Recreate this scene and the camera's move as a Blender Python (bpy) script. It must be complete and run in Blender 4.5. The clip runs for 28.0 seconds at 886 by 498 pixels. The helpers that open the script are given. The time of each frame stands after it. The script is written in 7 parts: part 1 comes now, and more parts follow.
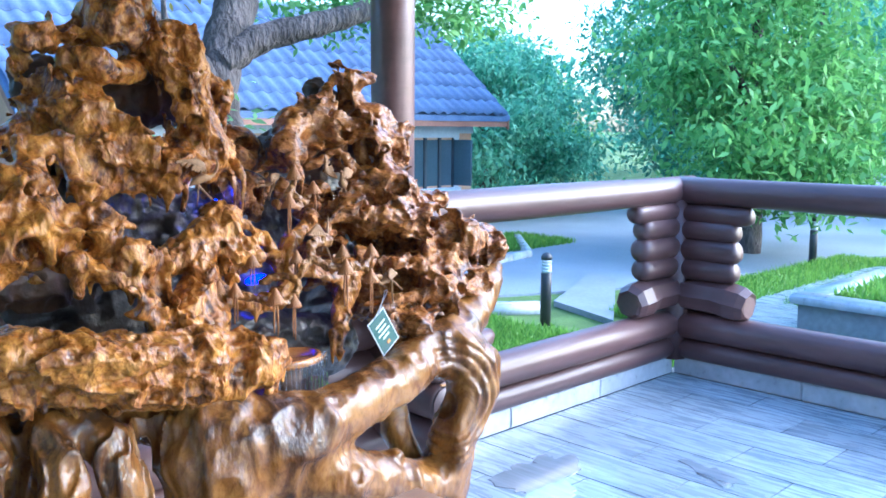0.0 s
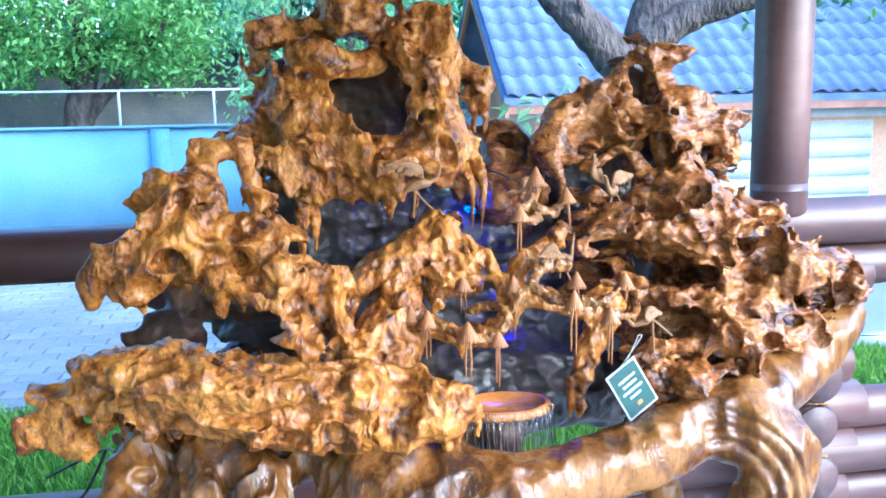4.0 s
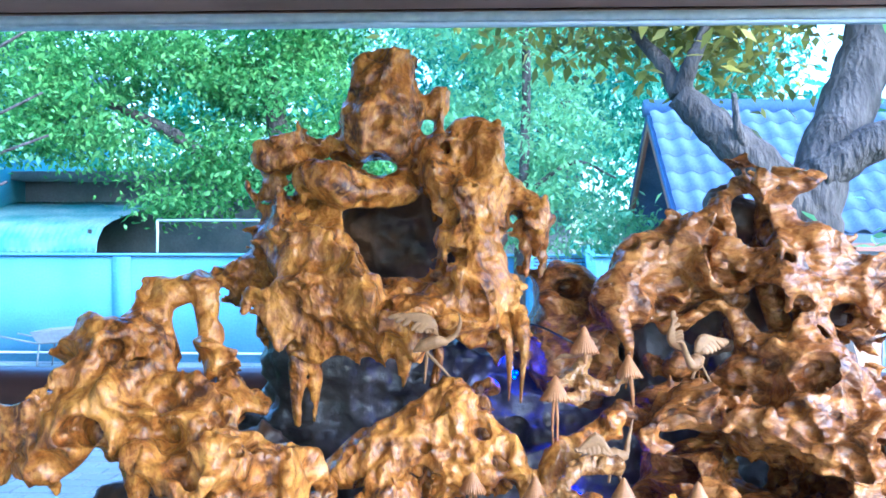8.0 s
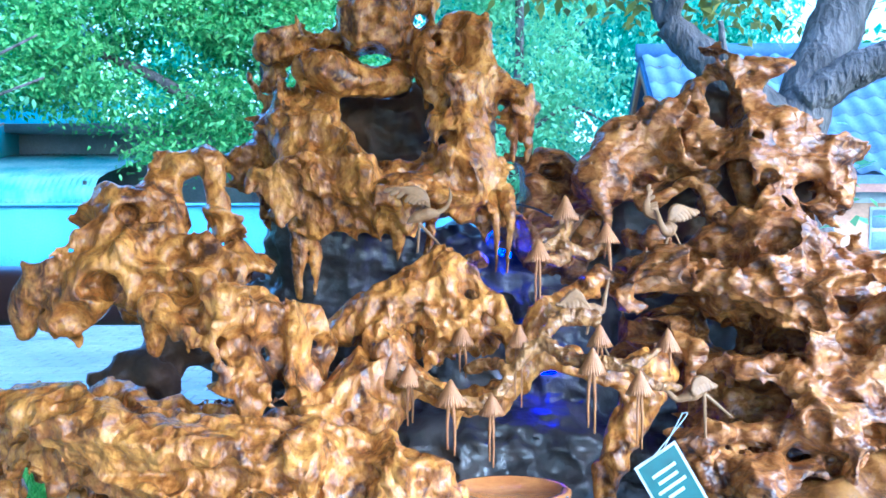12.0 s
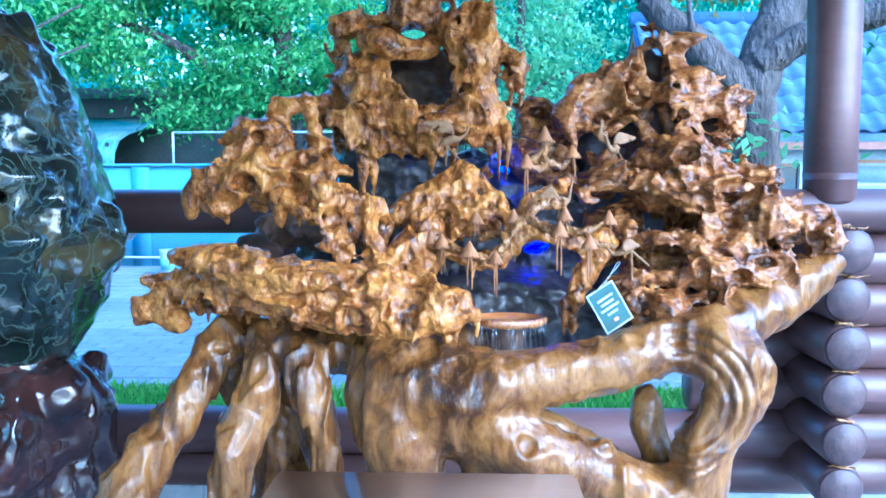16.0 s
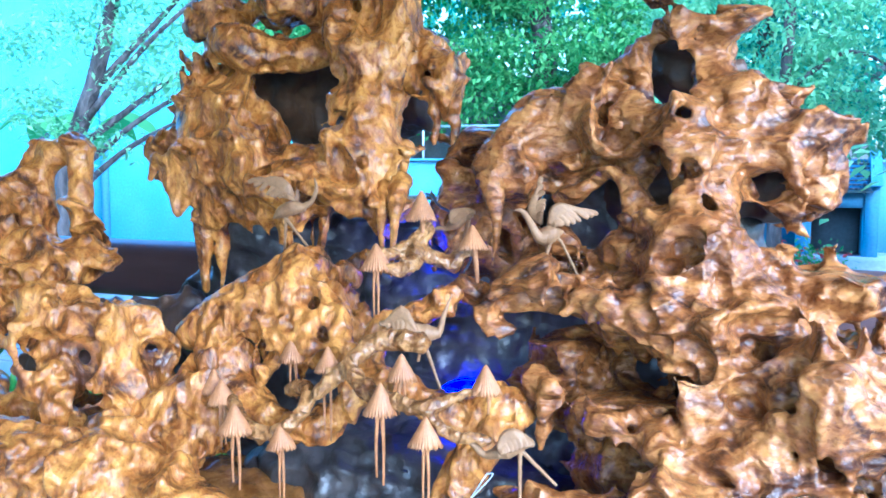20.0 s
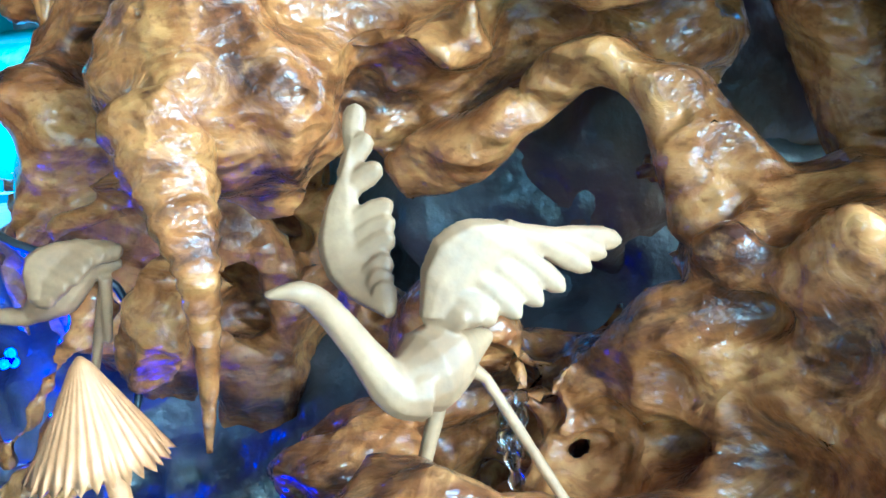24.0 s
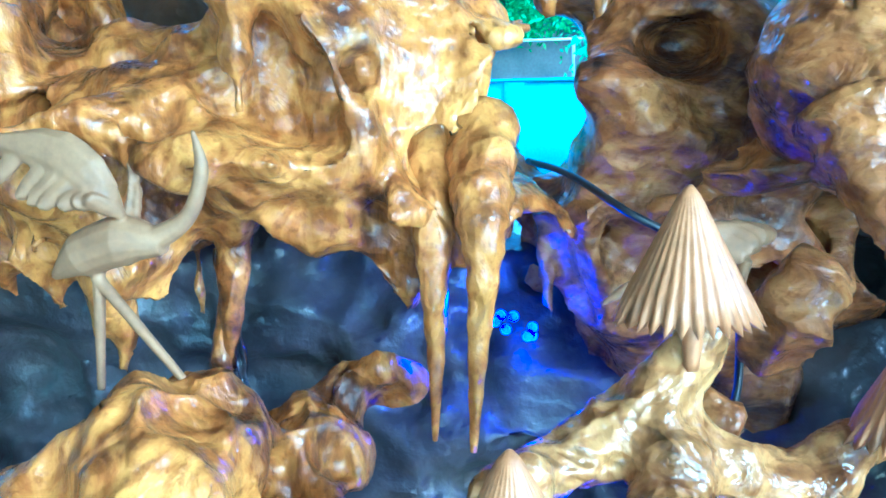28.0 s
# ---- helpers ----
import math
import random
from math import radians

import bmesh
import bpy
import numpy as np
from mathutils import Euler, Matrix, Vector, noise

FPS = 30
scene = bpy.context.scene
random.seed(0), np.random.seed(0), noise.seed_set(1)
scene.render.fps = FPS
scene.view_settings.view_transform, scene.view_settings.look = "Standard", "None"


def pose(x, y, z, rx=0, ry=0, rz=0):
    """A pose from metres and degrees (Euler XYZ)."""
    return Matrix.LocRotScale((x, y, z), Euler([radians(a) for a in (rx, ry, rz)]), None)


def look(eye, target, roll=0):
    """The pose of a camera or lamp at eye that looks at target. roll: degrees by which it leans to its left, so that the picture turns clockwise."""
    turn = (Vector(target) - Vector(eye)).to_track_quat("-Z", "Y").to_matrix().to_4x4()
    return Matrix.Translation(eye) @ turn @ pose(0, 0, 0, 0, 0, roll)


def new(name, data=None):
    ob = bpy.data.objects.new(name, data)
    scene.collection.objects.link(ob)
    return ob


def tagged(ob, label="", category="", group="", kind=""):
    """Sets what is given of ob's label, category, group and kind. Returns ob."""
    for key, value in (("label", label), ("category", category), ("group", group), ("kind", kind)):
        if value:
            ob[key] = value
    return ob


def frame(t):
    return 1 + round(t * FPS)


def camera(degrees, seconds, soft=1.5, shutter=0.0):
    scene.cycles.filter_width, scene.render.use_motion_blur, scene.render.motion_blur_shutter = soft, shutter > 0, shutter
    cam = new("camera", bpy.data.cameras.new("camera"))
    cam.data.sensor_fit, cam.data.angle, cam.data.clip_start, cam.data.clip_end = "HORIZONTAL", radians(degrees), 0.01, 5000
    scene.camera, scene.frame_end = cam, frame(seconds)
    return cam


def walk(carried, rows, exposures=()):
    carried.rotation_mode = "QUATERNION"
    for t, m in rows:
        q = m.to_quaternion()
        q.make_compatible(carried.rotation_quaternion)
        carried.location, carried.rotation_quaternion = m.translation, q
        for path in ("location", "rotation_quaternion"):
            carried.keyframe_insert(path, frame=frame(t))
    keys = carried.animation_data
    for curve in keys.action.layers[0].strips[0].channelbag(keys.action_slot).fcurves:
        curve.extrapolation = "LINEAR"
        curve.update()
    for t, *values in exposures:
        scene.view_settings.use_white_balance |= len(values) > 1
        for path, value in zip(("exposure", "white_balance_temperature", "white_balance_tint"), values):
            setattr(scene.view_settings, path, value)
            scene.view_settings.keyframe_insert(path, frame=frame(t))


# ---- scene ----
cam = camera(52.7, 28.0, soft=1.7)
PATH = [
    (0, (-0.029, -0.051, 1.53), (1.366, 1.357, 1.26), 0.4),
    (0.5, (-0.055, -0.022, 1.529), (1.298, 1.425, 1.256), -0.2),
    (1, (-0.056, -0.009, 1.531), (1.181, 1.539, 1.259), -0.9),
    (1.5, (0.02, -0.017, 1.52), (1.09, 1.65, 1.24), -1.6),
    (2, (0.201, -0.034, 1.506), (1.145, 1.702, 1.2), -1.6),
    (2.5, (0.327, 0.0, 1.495), (1.214, 1.763, 1.167), -1.6),
    (4.5, (1.009, 0.137, 1.586), (1.195, 2.11, 1.319), -0.7),
    (5, (1.071, 0.247, 1.635), (1.162, 2.233, 1.42), -0.3),
    (5.5, (1.17, 0.354, 1.662), (1.15, 2.348, 1.51), -0.1),
    (6, (1.256, 0.431, 1.657), (1.182, 2.428, 1.568), 0.1),
    (6.5, (1.286, 0.483, 1.648), (1.188, 2.48, 1.598), 0.0),
    (7, (1.29, 0.514, 1.611), (1.19, 2.511, 1.568), -0.0),
    (7.5, (1.288, 0.512, 1.588), (1.195, 2.51, 1.566), -0.0),
    (8, (1.276, 0.509, 1.556), (1.195, 2.507, 1.556), 0.1),
    (8.5, (1.272, 0.501, 1.536), (1.193, 2.499, 1.535), 0.1),
    (9, (1.27, 0.494, 1.516), (1.194, 2.493, 1.516), 0.1),
    (9.5, (1.273, 0.483, 1.495), (1.197, 2.482, 1.484), -0.1),
    (10, (1.28, 0.462, 1.482), (1.201, 2.461, 1.449), -0.2),
    (10.5, (1.276, 0.442, 1.476), (1.202, 2.44, 1.418), -0.1),
    (11, (1.276, 0.437, 1.448), (1.196, 2.435, 1.387), -0.3),
    (11.5, (1.284, 0.428, 1.416), (1.201, 2.426, 1.352), -0.2),
    (12, (1.287, 0.39, 1.403), (1.218, 2.387, 1.31), -0.1),
    (12.5, (1.284, 0.31, 1.388), (1.211, 2.305, 1.275), -0.2),
    (14.5, (1.282, -0.176, 1.303), (1.2, 1.82, 1.204), 0.0),
    (15, (1.266, -0.267, 1.289), (1.184, 1.728, 1.171), 0.1),
    (15.5, (1.236, -0.374, 1.28), (1.159, 1.619, 1.143), 0.0),
    (16, (1.267, -0.456, 1.293), (1.192, 1.535, 1.126), -0.1),
    (16.5, (1.405, -0.444, 1.307), (1.325, 1.546, 1.127), -0.2),
    (17, (1.57, -0.357, 1.327), (1.423, 1.628, 1.138), -0.4),
    (17.5, (1.679, -0.178, 1.338), (1.44, 1.8, 1.162), -0.9),
    (18, (1.778, 0.024, 1.367), (1.468, 1.995, 1.222), -0.9),
    (18.5, (1.887, 0.224, 1.412), (1.505, 2.184, 1.298), -0.8),
    (19, (1.931, 0.404, 1.434), (1.464, 2.344, 1.305), -0.5),
    (19.5, (1.943, 0.596, 1.489), (1.332, 2.492, 1.317), -0.4),
    (20, (1.993, 0.783, 1.474), (1.26, 2.633, 1.273), 0.1),
    (20.5, (2.035, 1.007, 1.451), (1.203, 2.817, 1.274), 1.8),
    (22.5, (1.89, 1.641, 1.433), (0.754, 3.286, 1.378), -0.4),
    (23, (1.789, 1.722, 1.479), (1.001, 3.54, 1.209), -2.3),
    (23.5, (1.714, 1.763, 1.476), (1.324, 3.693, 1.124), -4.2),
    (24, (1.688, 1.793, 1.464), (1.475, 3.734, 1.028), -5.0),
    (24.5, (1.659, 1.797, 1.445), (1.479, 3.723, 0.937), -4.7),
    (25, (1.624, 1.78, 1.427), (1.405, 3.695, 0.893), -3.4),
    (25.5, (1.59, 1.772, 1.437), (1.304, 3.669, 0.872), -2.1),
    (26, (1.549, 1.773, 1.448), (1.208, 3.683, 0.965), -1.8),
    (26.5, (1.512, 1.767, 1.457), (1.132, 3.682, 1.024), -1.6),
    (27, (1.49, 1.765, 1.465), (1.084, 3.682, 1.062), -1.6),
    (27.5, (1.473, 1.756, 1.46), (1.017, 3.666, 1.081), -1.5),
    (28, (1.453, 1.737, 1.461), (0.941, 3.635, 1.093), -1.4),
]
EXPOSURES = [(0, 2.65, 4450, 12), (2.5, 2.75, 4450, 12), (5, 3.0, 4350, 12), (9, 3.0, 3950, 8), (12.5, 2.9, 3750, 5), (17, 2.75, 3600, 6), (19, 2.85, 3850, 10), (20, 2.85, 3750, 8), (23, 3.3, 3200, -12), (25, 3.5, 3300, -14), (28, 3.45, 3100, -14)]
walk(cam, [(t, look(eye, target, roll)) for t, eye, target, roll in PATH], EXPOSURES)

# ---- world, sun, exposure ----
world = bpy.data.worlds.new("world")
scene.world = world
world.use_nodes = True
wn, wl = world.node_tree.nodes, world.node_tree.links
sky = wn.new("ShaderNodeTexSky")
sky.sky_type, sky.sun_disc = "NISHITA", False
sky.sun_elevation, sky.sun_rotation = radians(30), radians(132)
sky.air_density, sky.dust_density = 1.4, 2.5
wn["Background"].inputs[1].default_value = 0.15
wl.new(sky.outputs[0], wn["Background"].inputs[0])
sun = new("sun", bpy.data.lights.new("sun", "SUN"))
sun.data.energy, sun.data.angle, sun.data.color = 0.05, radians(30), (1.0, 0.96, 0.91)
sun.matrix_world = look((0, 0, 0), (-0.62, 0.55, -0.56))


# ---- materials ----
def mat(name, a, b, size=8.0, rough=0.5, bump=0.2, coat=0.0, metal=0.0, fine=60.0, stretch=(1, 1, 1), c=None, spec=0.5, coords="Object", dist=0.004, detail=4.0, vary=0.0, gloss_bump=0.45, low=0.35):
    """A procedural surface: two colours mixed by a broad and a fine noise, with relief of the same grain."""
    m = bpy.data.materials.new(name)
    m.use_nodes = True
    n, l = m.node_tree.nodes, m.node_tree.links
    p = n["Principled BSDF"]
    tc, mp = n.new("ShaderNodeTexCoord"), n.new("ShaderNodeMapping")
    mp.inputs["Scale"].default_value = stretch
    geo = n.new("ShaderNodeNewGeometry")
    l.new(geo.outputs["Position"] if coords == "World" else tc.outputs[coords], mp.inputs[0])
    n1, n2 = n.new("ShaderNodeTexNoise"), n.new("ShaderNodeTexNoise")
    for t, s in ((n1, size), (n2, fine)):
        t.inputs["Scale"].default_value, t.inputs["Detail"].default_value = s, detail
        l.new(mp.outputs[0], t.inputs["Vector"])
    r1 = n.new("ShaderNodeValToRGB")
    r1.color_ramp.elements[0].position, r1.color_ramp.elements[1].position = low, 0.65
    r1.color_ramp.elements[0].color, r1.color_ramp.elements[1].color = (*a, 1), (*b, 1)
    if c:
        e = r1.color_ramp.elements.new(0.5)
        e.color = (*c, 1)
    l.new(n1.outputs[0], r1.inputs[0])
    mx = n.new("ShaderNodeMix")
    mx.data_type, mx.blend_type = "RGBA", "OVERLAY"
    mx.inputs[0].default_value = 0.35
    l.new(r1.outputs[0], mx.inputs[6])
    l.new(n2.outputs[0], mx.inputs[7])
    col = mx.outputs[2]
    if vary:
        oi, hv, mr = n.new("ShaderNodeObjectInfo"), n.new("ShaderNodeHueSaturation"), n.new("ShaderNodeMapRange")
        mr.inputs[3].default_value, mr.inputs[4].default_value = 1 - vary, 1 + vary
        l.new(oi.outputs["Random"], mr.inputs[0])
        l.new(mr.outputs[0], hv.inputs["Value"])
        l.new(col, hv.inputs["Color"])
        col = hv.outputs[0]
    l.new(col, p.inputs["Base Color"])
    rr = n.new("ShaderNodeMapRange")
    rr.inputs[3].default_value, rr.inputs[4].default_value = max(rough - 0.12, 0.02), min(rough + 0.15, 1)
    l.new(n2.outputs[0], rr.inputs[0])
    l.new(rr.outputs[0], p.inputs["Roughness"])
    p.inputs["Metallic"].default_value = metal
    p.inputs["Specular IOR Level"].default_value = spec
    p.inputs["Coat Weight"].default_value = coat
    p.inputs["Coat Roughness"].default_value = 0.025
    bm_ = n.new("ShaderNodeBump")
    bm_.inputs["Strength"].default_value, bm_.inputs["Distance"].default_value = bump, dist
    ad = n.new("ShaderNodeMath")
    ad.operation = "ADD"
    l.new(n1.outputs[0], ad.inputs[0])
    l.new(n2.outputs[0], ad.inputs[1])
    l.new(ad.outputs[0], bm_.inputs["Height"])
    l.new(bm_.outputs[0], p.inputs["Normal"])
    if coat >= 1.0:
        n3, b3 = n.new("ShaderNodeTexNoise"), n.new("ShaderNodeBump")
        n3.inputs["Scale"].default_value, n3.inputs["Detail"].default_value = 58, 2.5
        l.new(mp.outputs[0], n3.inputs["Vector"])
        b3.inputs["Strength"].default_value, b3.inputs["Distance"].default_value = gloss_bump, 0.007
        l.new(n3.outputs[0], b3.inputs["Height"])
        l.new(b3.outputs[0], p.inputs["Coat Normal"])
    else:
        l.new(bm_.outputs[0], p.inputs["Coat Normal"])
    return m


def burl(name, dark, mid, light, size=7.0, stretch=(1, 1, 1), fleck=0.5, gloss=0.62, veins=26.0, dist=0.004, pit=26.0):
    """Varnished burl: broad patches of three browns, bent grain, dark flecks, a wet clear coat."""
    m = bpy.data.materials.new(name)
    m.use_nodes = True
    n, l = m.node_tree.nodes, m.node_tree.links
    p = n["Principled BSDF"]
    tc, mp = n.new("ShaderNodeTexCoord"), n.new("ShaderNodeMapping")
    mp.inputs["Scale"].default_value = stretch
    l.new(tc.outputs["Object"], mp.inputs[0])
    def noise(scale, detail, bend=0.0, rough=0.55):
        t = n.new("ShaderNodeTexNoise")
        t.inputs["Scale"].default_value, t.inputs["Detail"].default_value = scale, detail
        t.inputs["Distortion"].default_value, t.inputs["Roughness"].default_value = bend, rough
        l.new(mp.outputs[0], t.inputs["Vector"])
        return t.outputs[0]
    broad, grain, fine = noise(size, 6, 1.2, 0.62), noise(veins, 5, 2.6), noise(170, 3)
    ramp = n.new("ShaderNodeValToRGB")
    e = ramp.color_ramp.elements
    e[0].position, e[1].position = 0.37, 0.63
    e[0].color, e[1].color = (*dark, 1), (*light, 1)
    e.new(0.48).color = (*mid, 1)
    l.new(broad, ramp.inputs[0])
    def tint(fac, colour, source, how, lo, hi):
        r, x = n.new("ShaderNodeMapRange"), n.new("ShaderNodeMix")
        r.inputs[1].default_value, r.inputs[2].default_value, r.inputs[3].default_value, r.inputs[4].default_value = lo, hi, 0, fac
        l.new(source, r.inputs[0])
        x.data_type, x.blend_type = "RGBA", how
        l.new(r.outputs[0], x.inputs[0])
        l.new(colour, x.inputs[6])
        return x
    g = tint(0.6, ramp.outputs[0], grain, "MULTIPLY", 0.47, 0.62)
    g.inputs[7].default_value = (0.5, 0.36, 0.26, 1)
    h = tint(0.45, g.outputs[2], grain, "MIX", 0.48, 0.34)
    h.inputs[7].default_value = (*light, 1)
    f = tint(fleck, h.outputs[2], fine, "MULTIPLY", 0.55, 0.68)
    f.inputs[7].default_value = (0.32, 0.2, 0.14, 1)
    l.new(f.outputs[2], p.inputs["Base Color"])
    p.inputs["Roughness"].default_value, p.inputs["Specular IOR Level"].default_value = 0.5, 0.1
    # scalloped pits with raised rims, bent by noise
    bent = n.new("ShaderNodeVectorMath")
    bent.operation = "MULTIPLY_ADD"
    wander = n.new("ShaderNodeTexNoise")
    wander.inputs["Scale"].default_value, wander.inputs["Detail"].default_value = 14, 3
    l.new(mp.outputs[0], wander.inputs["Vector"])
    l.new(wander.outputs["Color"], bent.inputs[0])
    bent.inputs[1].default_value = (0.09, 0.09, 0.09)
    l.new(mp.outputs[0], bent.inputs[2])
    def relief(height, strength, depth, under=None):
        b = n.new("ShaderNodeBump")
        b.inputs["Strength"].default_value, b.inputs["Distance"].default_value = strength, depth
        l.new(height, b.inputs["Height"])
        if under:
            l.new(under, b.inputs["Normal"])
        return b.outputs[0]
    def cells(scale):
        c = n.new("ShaderNodeTexVoronoi")
        c.feature, c.inputs["Scale"].default_value = "SMOOTH_F1", scale
        c.inputs["Smoothness"].default_value = 0.25
        l.new(bent.outputs[0], c.inputs["Vector"])
        return c.outputs["Distance"]
    pits = relief(cells(pit * 2.3), 0.55, 0.006, relief(cells(pit), 0.75, 0.014))
    l.new(relief(fine, 0.35, 0.0012, relief(grain, 0.6, dist, pits)), p.inputs["Normal"])
    p.inputs["Coat Weight"].default_value, p.inputs["Coat Roughness"].default_value = gloss, 0.03
    wet = relief(cells(pit * 2.3), 0.3, 0.005, relief(cells(pit), 0.5, 0.012))
    l.new(relief(noise(125, 3.0, 0.8), 0.9, 0.003, wet), p.inputs["Coat Normal"])
    return m


def glow(name, colour, strength):
    m = bpy.data.materials.new(name)
    m.use_nodes = True
    p = m.node_tree.nodes["Principled BSDF"]
    p.inputs["Base Color"].default_value = (*colour, 1)
    p.inputs["Emission Color"].default_value = (*colour, 1)
    p.inputs["Emission Strength"].default_value = strength
    return m


def clear(name, colour, rough=0.05, ior=1.33):
    m = bpy.data.materials.new(name)
    m.use_nodes = True
    p = m.node_tree.nodes["Principled BSDF"]
    p.inputs["Base Color"].default_value = (*colour, 1)
    p.inputs["Roughness"].default_value, p.inputs["IOR"].default_value = rough, ior
    p.inputs["Transmission Weight"].default_value = 1.0
    return m


M_AMBER = burl("varnished amber burl wood", (0.09, 0.032, 0.008), (0.345, 0.13, 0.015), (0.57, 0.268, 0.038), 10, (1.2, 1.2, 0.85), gloss=0.85)
M_RUSSET = burl("varnished russet burl wood", (0.065, 0.024, 0.009), (0.26, 0.097, 0.017), (0.44, 0.203, 0.043), 10, (0.9, 1.2, 1.25), gloss=0.8)
M_ROOT = burl("varnished pale root wood", (0.055, 0.023, 0.006), (0.19, 0.08, 0.012), (0.31, 0.15, 0.029), 5, (1, 1, 0.5), 0.35, 1.0, 16, 0.002, pit=7.0)
M_TAN = burl("varnished tan root wood", (0.13, 0.052, 0.012), (0.28, 0.132, 0.03), (0.38, 0.2, 0.054), 14, (1, 1, 1), 0.5, 0.9, 45, 0.002, pit=45.0)
# wet stone; the dark tone also carries the shade seen through openings
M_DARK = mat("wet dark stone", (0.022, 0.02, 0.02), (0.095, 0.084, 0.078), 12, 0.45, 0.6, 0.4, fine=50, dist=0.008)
# brown wood made dark: the shade of the hollows is in its colour
M_SHADE = mat("wet cave wood darkened for shade", (0.03, 0.018, 0.011), (0.13, 0.07, 0.035), 12, 0.6, 0.6, 0.12, fine=60, dist=0.006)
M_CAP = mat("pale carved wood", (0.27, 0.112, 0.028), (0.37, 0.165, 0.048), 30, 0.5, 0.5, 0.08, fine=240, dist=0.001)
M_CRANE = mat("cream carved wood", (0.2, 0.103, 0.036), (0.28, 0.155, 0.06), 30, 0.6, 0.3, 0.03, fine=200, dist=0.001)
M_LOG = mat("brown stained timber", (0.07, 0.036, 0.032), (0.13, 0.068, 0.06), 3, 0.46, 0.3, 0.2, fine=30, stretch=(0.25, 1, 1), vary=0.12)
M_LOGY = mat("brown stained timber along", (0.07, 0.036, 0.032), (0.13, 0.068, 0.06), 3, 0.46, 0.3, 0.2, fine=30, stretch=(1, 0.25, 1), vary=0.12)
M_END = mat("dark stained end grain", (0.05, 0.03, 0.03), (0.10, 0.06, 0.055), 20, 0.5, 0.3, 0.1, fine=90, vary=0.1)
M_MARBLE = mat("grey veined marble", (0.19, 0.23, 0.26), (0.31, 0.355, 0.385), 2.0, 0.26, 0.02, 0.12, fine=6, stretch=(7, 0.7, 1), vary=0.16, coords="World")
M_KERB = mat("pale marble kerb", (0.34, 0.37, 0.4), (0.46, 0.48, 0.5), 3, 0.3, 0.05, 0.2, fine=20)
M_WALL = mat("pale blue painted render", (0.1, 0.22, 0.33), (0.13, 0.26, 0.38), 1.2, 0.8, 0.1, fine=30)
M_GREYWALL = mat("grey weathered render", (0.12, 0.14, 0.15), (0.2, 0.21, 0.21), 1.5, 0.85, 0.2, fine=20)
M_HOUSE = mat("peach painted boards", (0.5, 0.28, 0.16), (0.56, 0.33, 0.2), 2, 0.6, 0.1, fine=30)
M_WHITE = mat("white painted trim", (0.45, 0.5, 0.54), (0.52, 0.56, 0.6), 3, 0.5, 0.05, fine=40)
M_FASCIA = mat("brown painted fascia", (0.2, 0.09, 0.055), (0.27, 0.13, 0.08), 4, 0.5, 0.1, fine=40)
M_TILE = mat("blue glazed roof tile", (0.08, 0.115, 0.2), (0.125, 0.165, 0.26), 3, 0.8, 0.1, 0.0, spec=0.15, fine=40, vary=0.12)
M_GLASS = mat("dark window glass", (0.05, 0.075, 0.09), (0.07, 0.1, 0.12), 2, 0.08, 0.0, 0.3)
M_FRAME = mat("dark grey window frame", (0.03, 0.04, 0.05), (0.05, 0.06, 0.07), 5, 0.4, 0.05)
M_BARK = mat("grey furrowed bark", (0.035, 0.03, 0.028), (0.12, 0.102, 0.092), 10, 0.9, 1.0, fine=40, stretch=(1, 1, 0.35), dist=0.03)
M_PAVE = mat("grey stone paving", (0.15, 0.17, 0.18), (0.23, 0.25, 0.255), 0.8, 0.7, 0.3, fine=25, vary=0.1)
M_ROAD = mat("pale concrete road", (0.17, 0.2, 0.22), (0.23, 0.26, 0.28), 0.5, 0.8, 0.2, fine=30)
M_SOIL = mat("grass ground", (0.07, 0.12, 0.02), (0.14, 0.22, 0.04), 2, 0.95, 0.6, fine=60, dist=0.02)
M_BLACK = mat("black powder coated metal", (0.02, 0.022, 0.025), (0.035, 0.035, 0.04), 6, 0.4, 0.1, fine=80)
M_POLISH = mat("polished black-green stone", (0.006, 0.01, 0.009), (0.075, 0.06, 0.022), 4, 0.2, 0.3, 1.0, gloss_bump=0.22, c=(0.016, 0.026, 0.022), fine=14, dist=0.01)
pn, pl = M_POLISH.node_tree.nodes, M_POLISH.node_tree.links
vein, band, veined = pn.new("ShaderNodeTexNoise"), pn.new("ShaderNodeValToRGB"), pn.new("ShaderNodeMix")
vein.inputs["Scale"].default_value, vein.inputs["Detail"].default_value, vein.inputs["Distortion"].default_value = 7, 6, 2.2
band.color_ramp.elements[0].position, band.color_ramp.elements[0].color = 0.47, (0, 0, 0, 1)
band.color_ramp.elements[1].position, band.color_ramp.elements[1].color = 0.53, (0, 0, 0, 1)
band.color_ramp.elements.new(0.5).color = (0.75, 0.75, 0.75, 1)
veined.data_type = "RGBA"
veined.inputs[7].default_value = (0.13, 0.17, 0.14, 1)
pl.new(pn["Texture Coordinate"].outputs["Object"], vein.inputs["Vector"])
pl.new(vein.outputs[0], band.inputs[0])
pl.new(band.outputs[0], veined.inputs[0])
pl.new(pn["Principled BSDF"].inputs["Base Color"].links[0].from_socket, veined.inputs[6])
pl.new(veined.outputs[2], pn["Principled BSDF"].inputs["Base Color"])
M_POLISH2 = mat("polished dark red wood", (0.012, 0.006, 0.006), (0.06, 0.022, 0.017), 6, 0.2, 0.3, 1.0, gloss_bump=0.35, fine=12, dist=0.01)
M_BEAM = mat("planed reddish beam", (0.2, 0.115, 0.09), (0.3, 0.19, 0.15), 3, 0.5, 0.15, fine=30, stretch=(0.2, 1, 1))
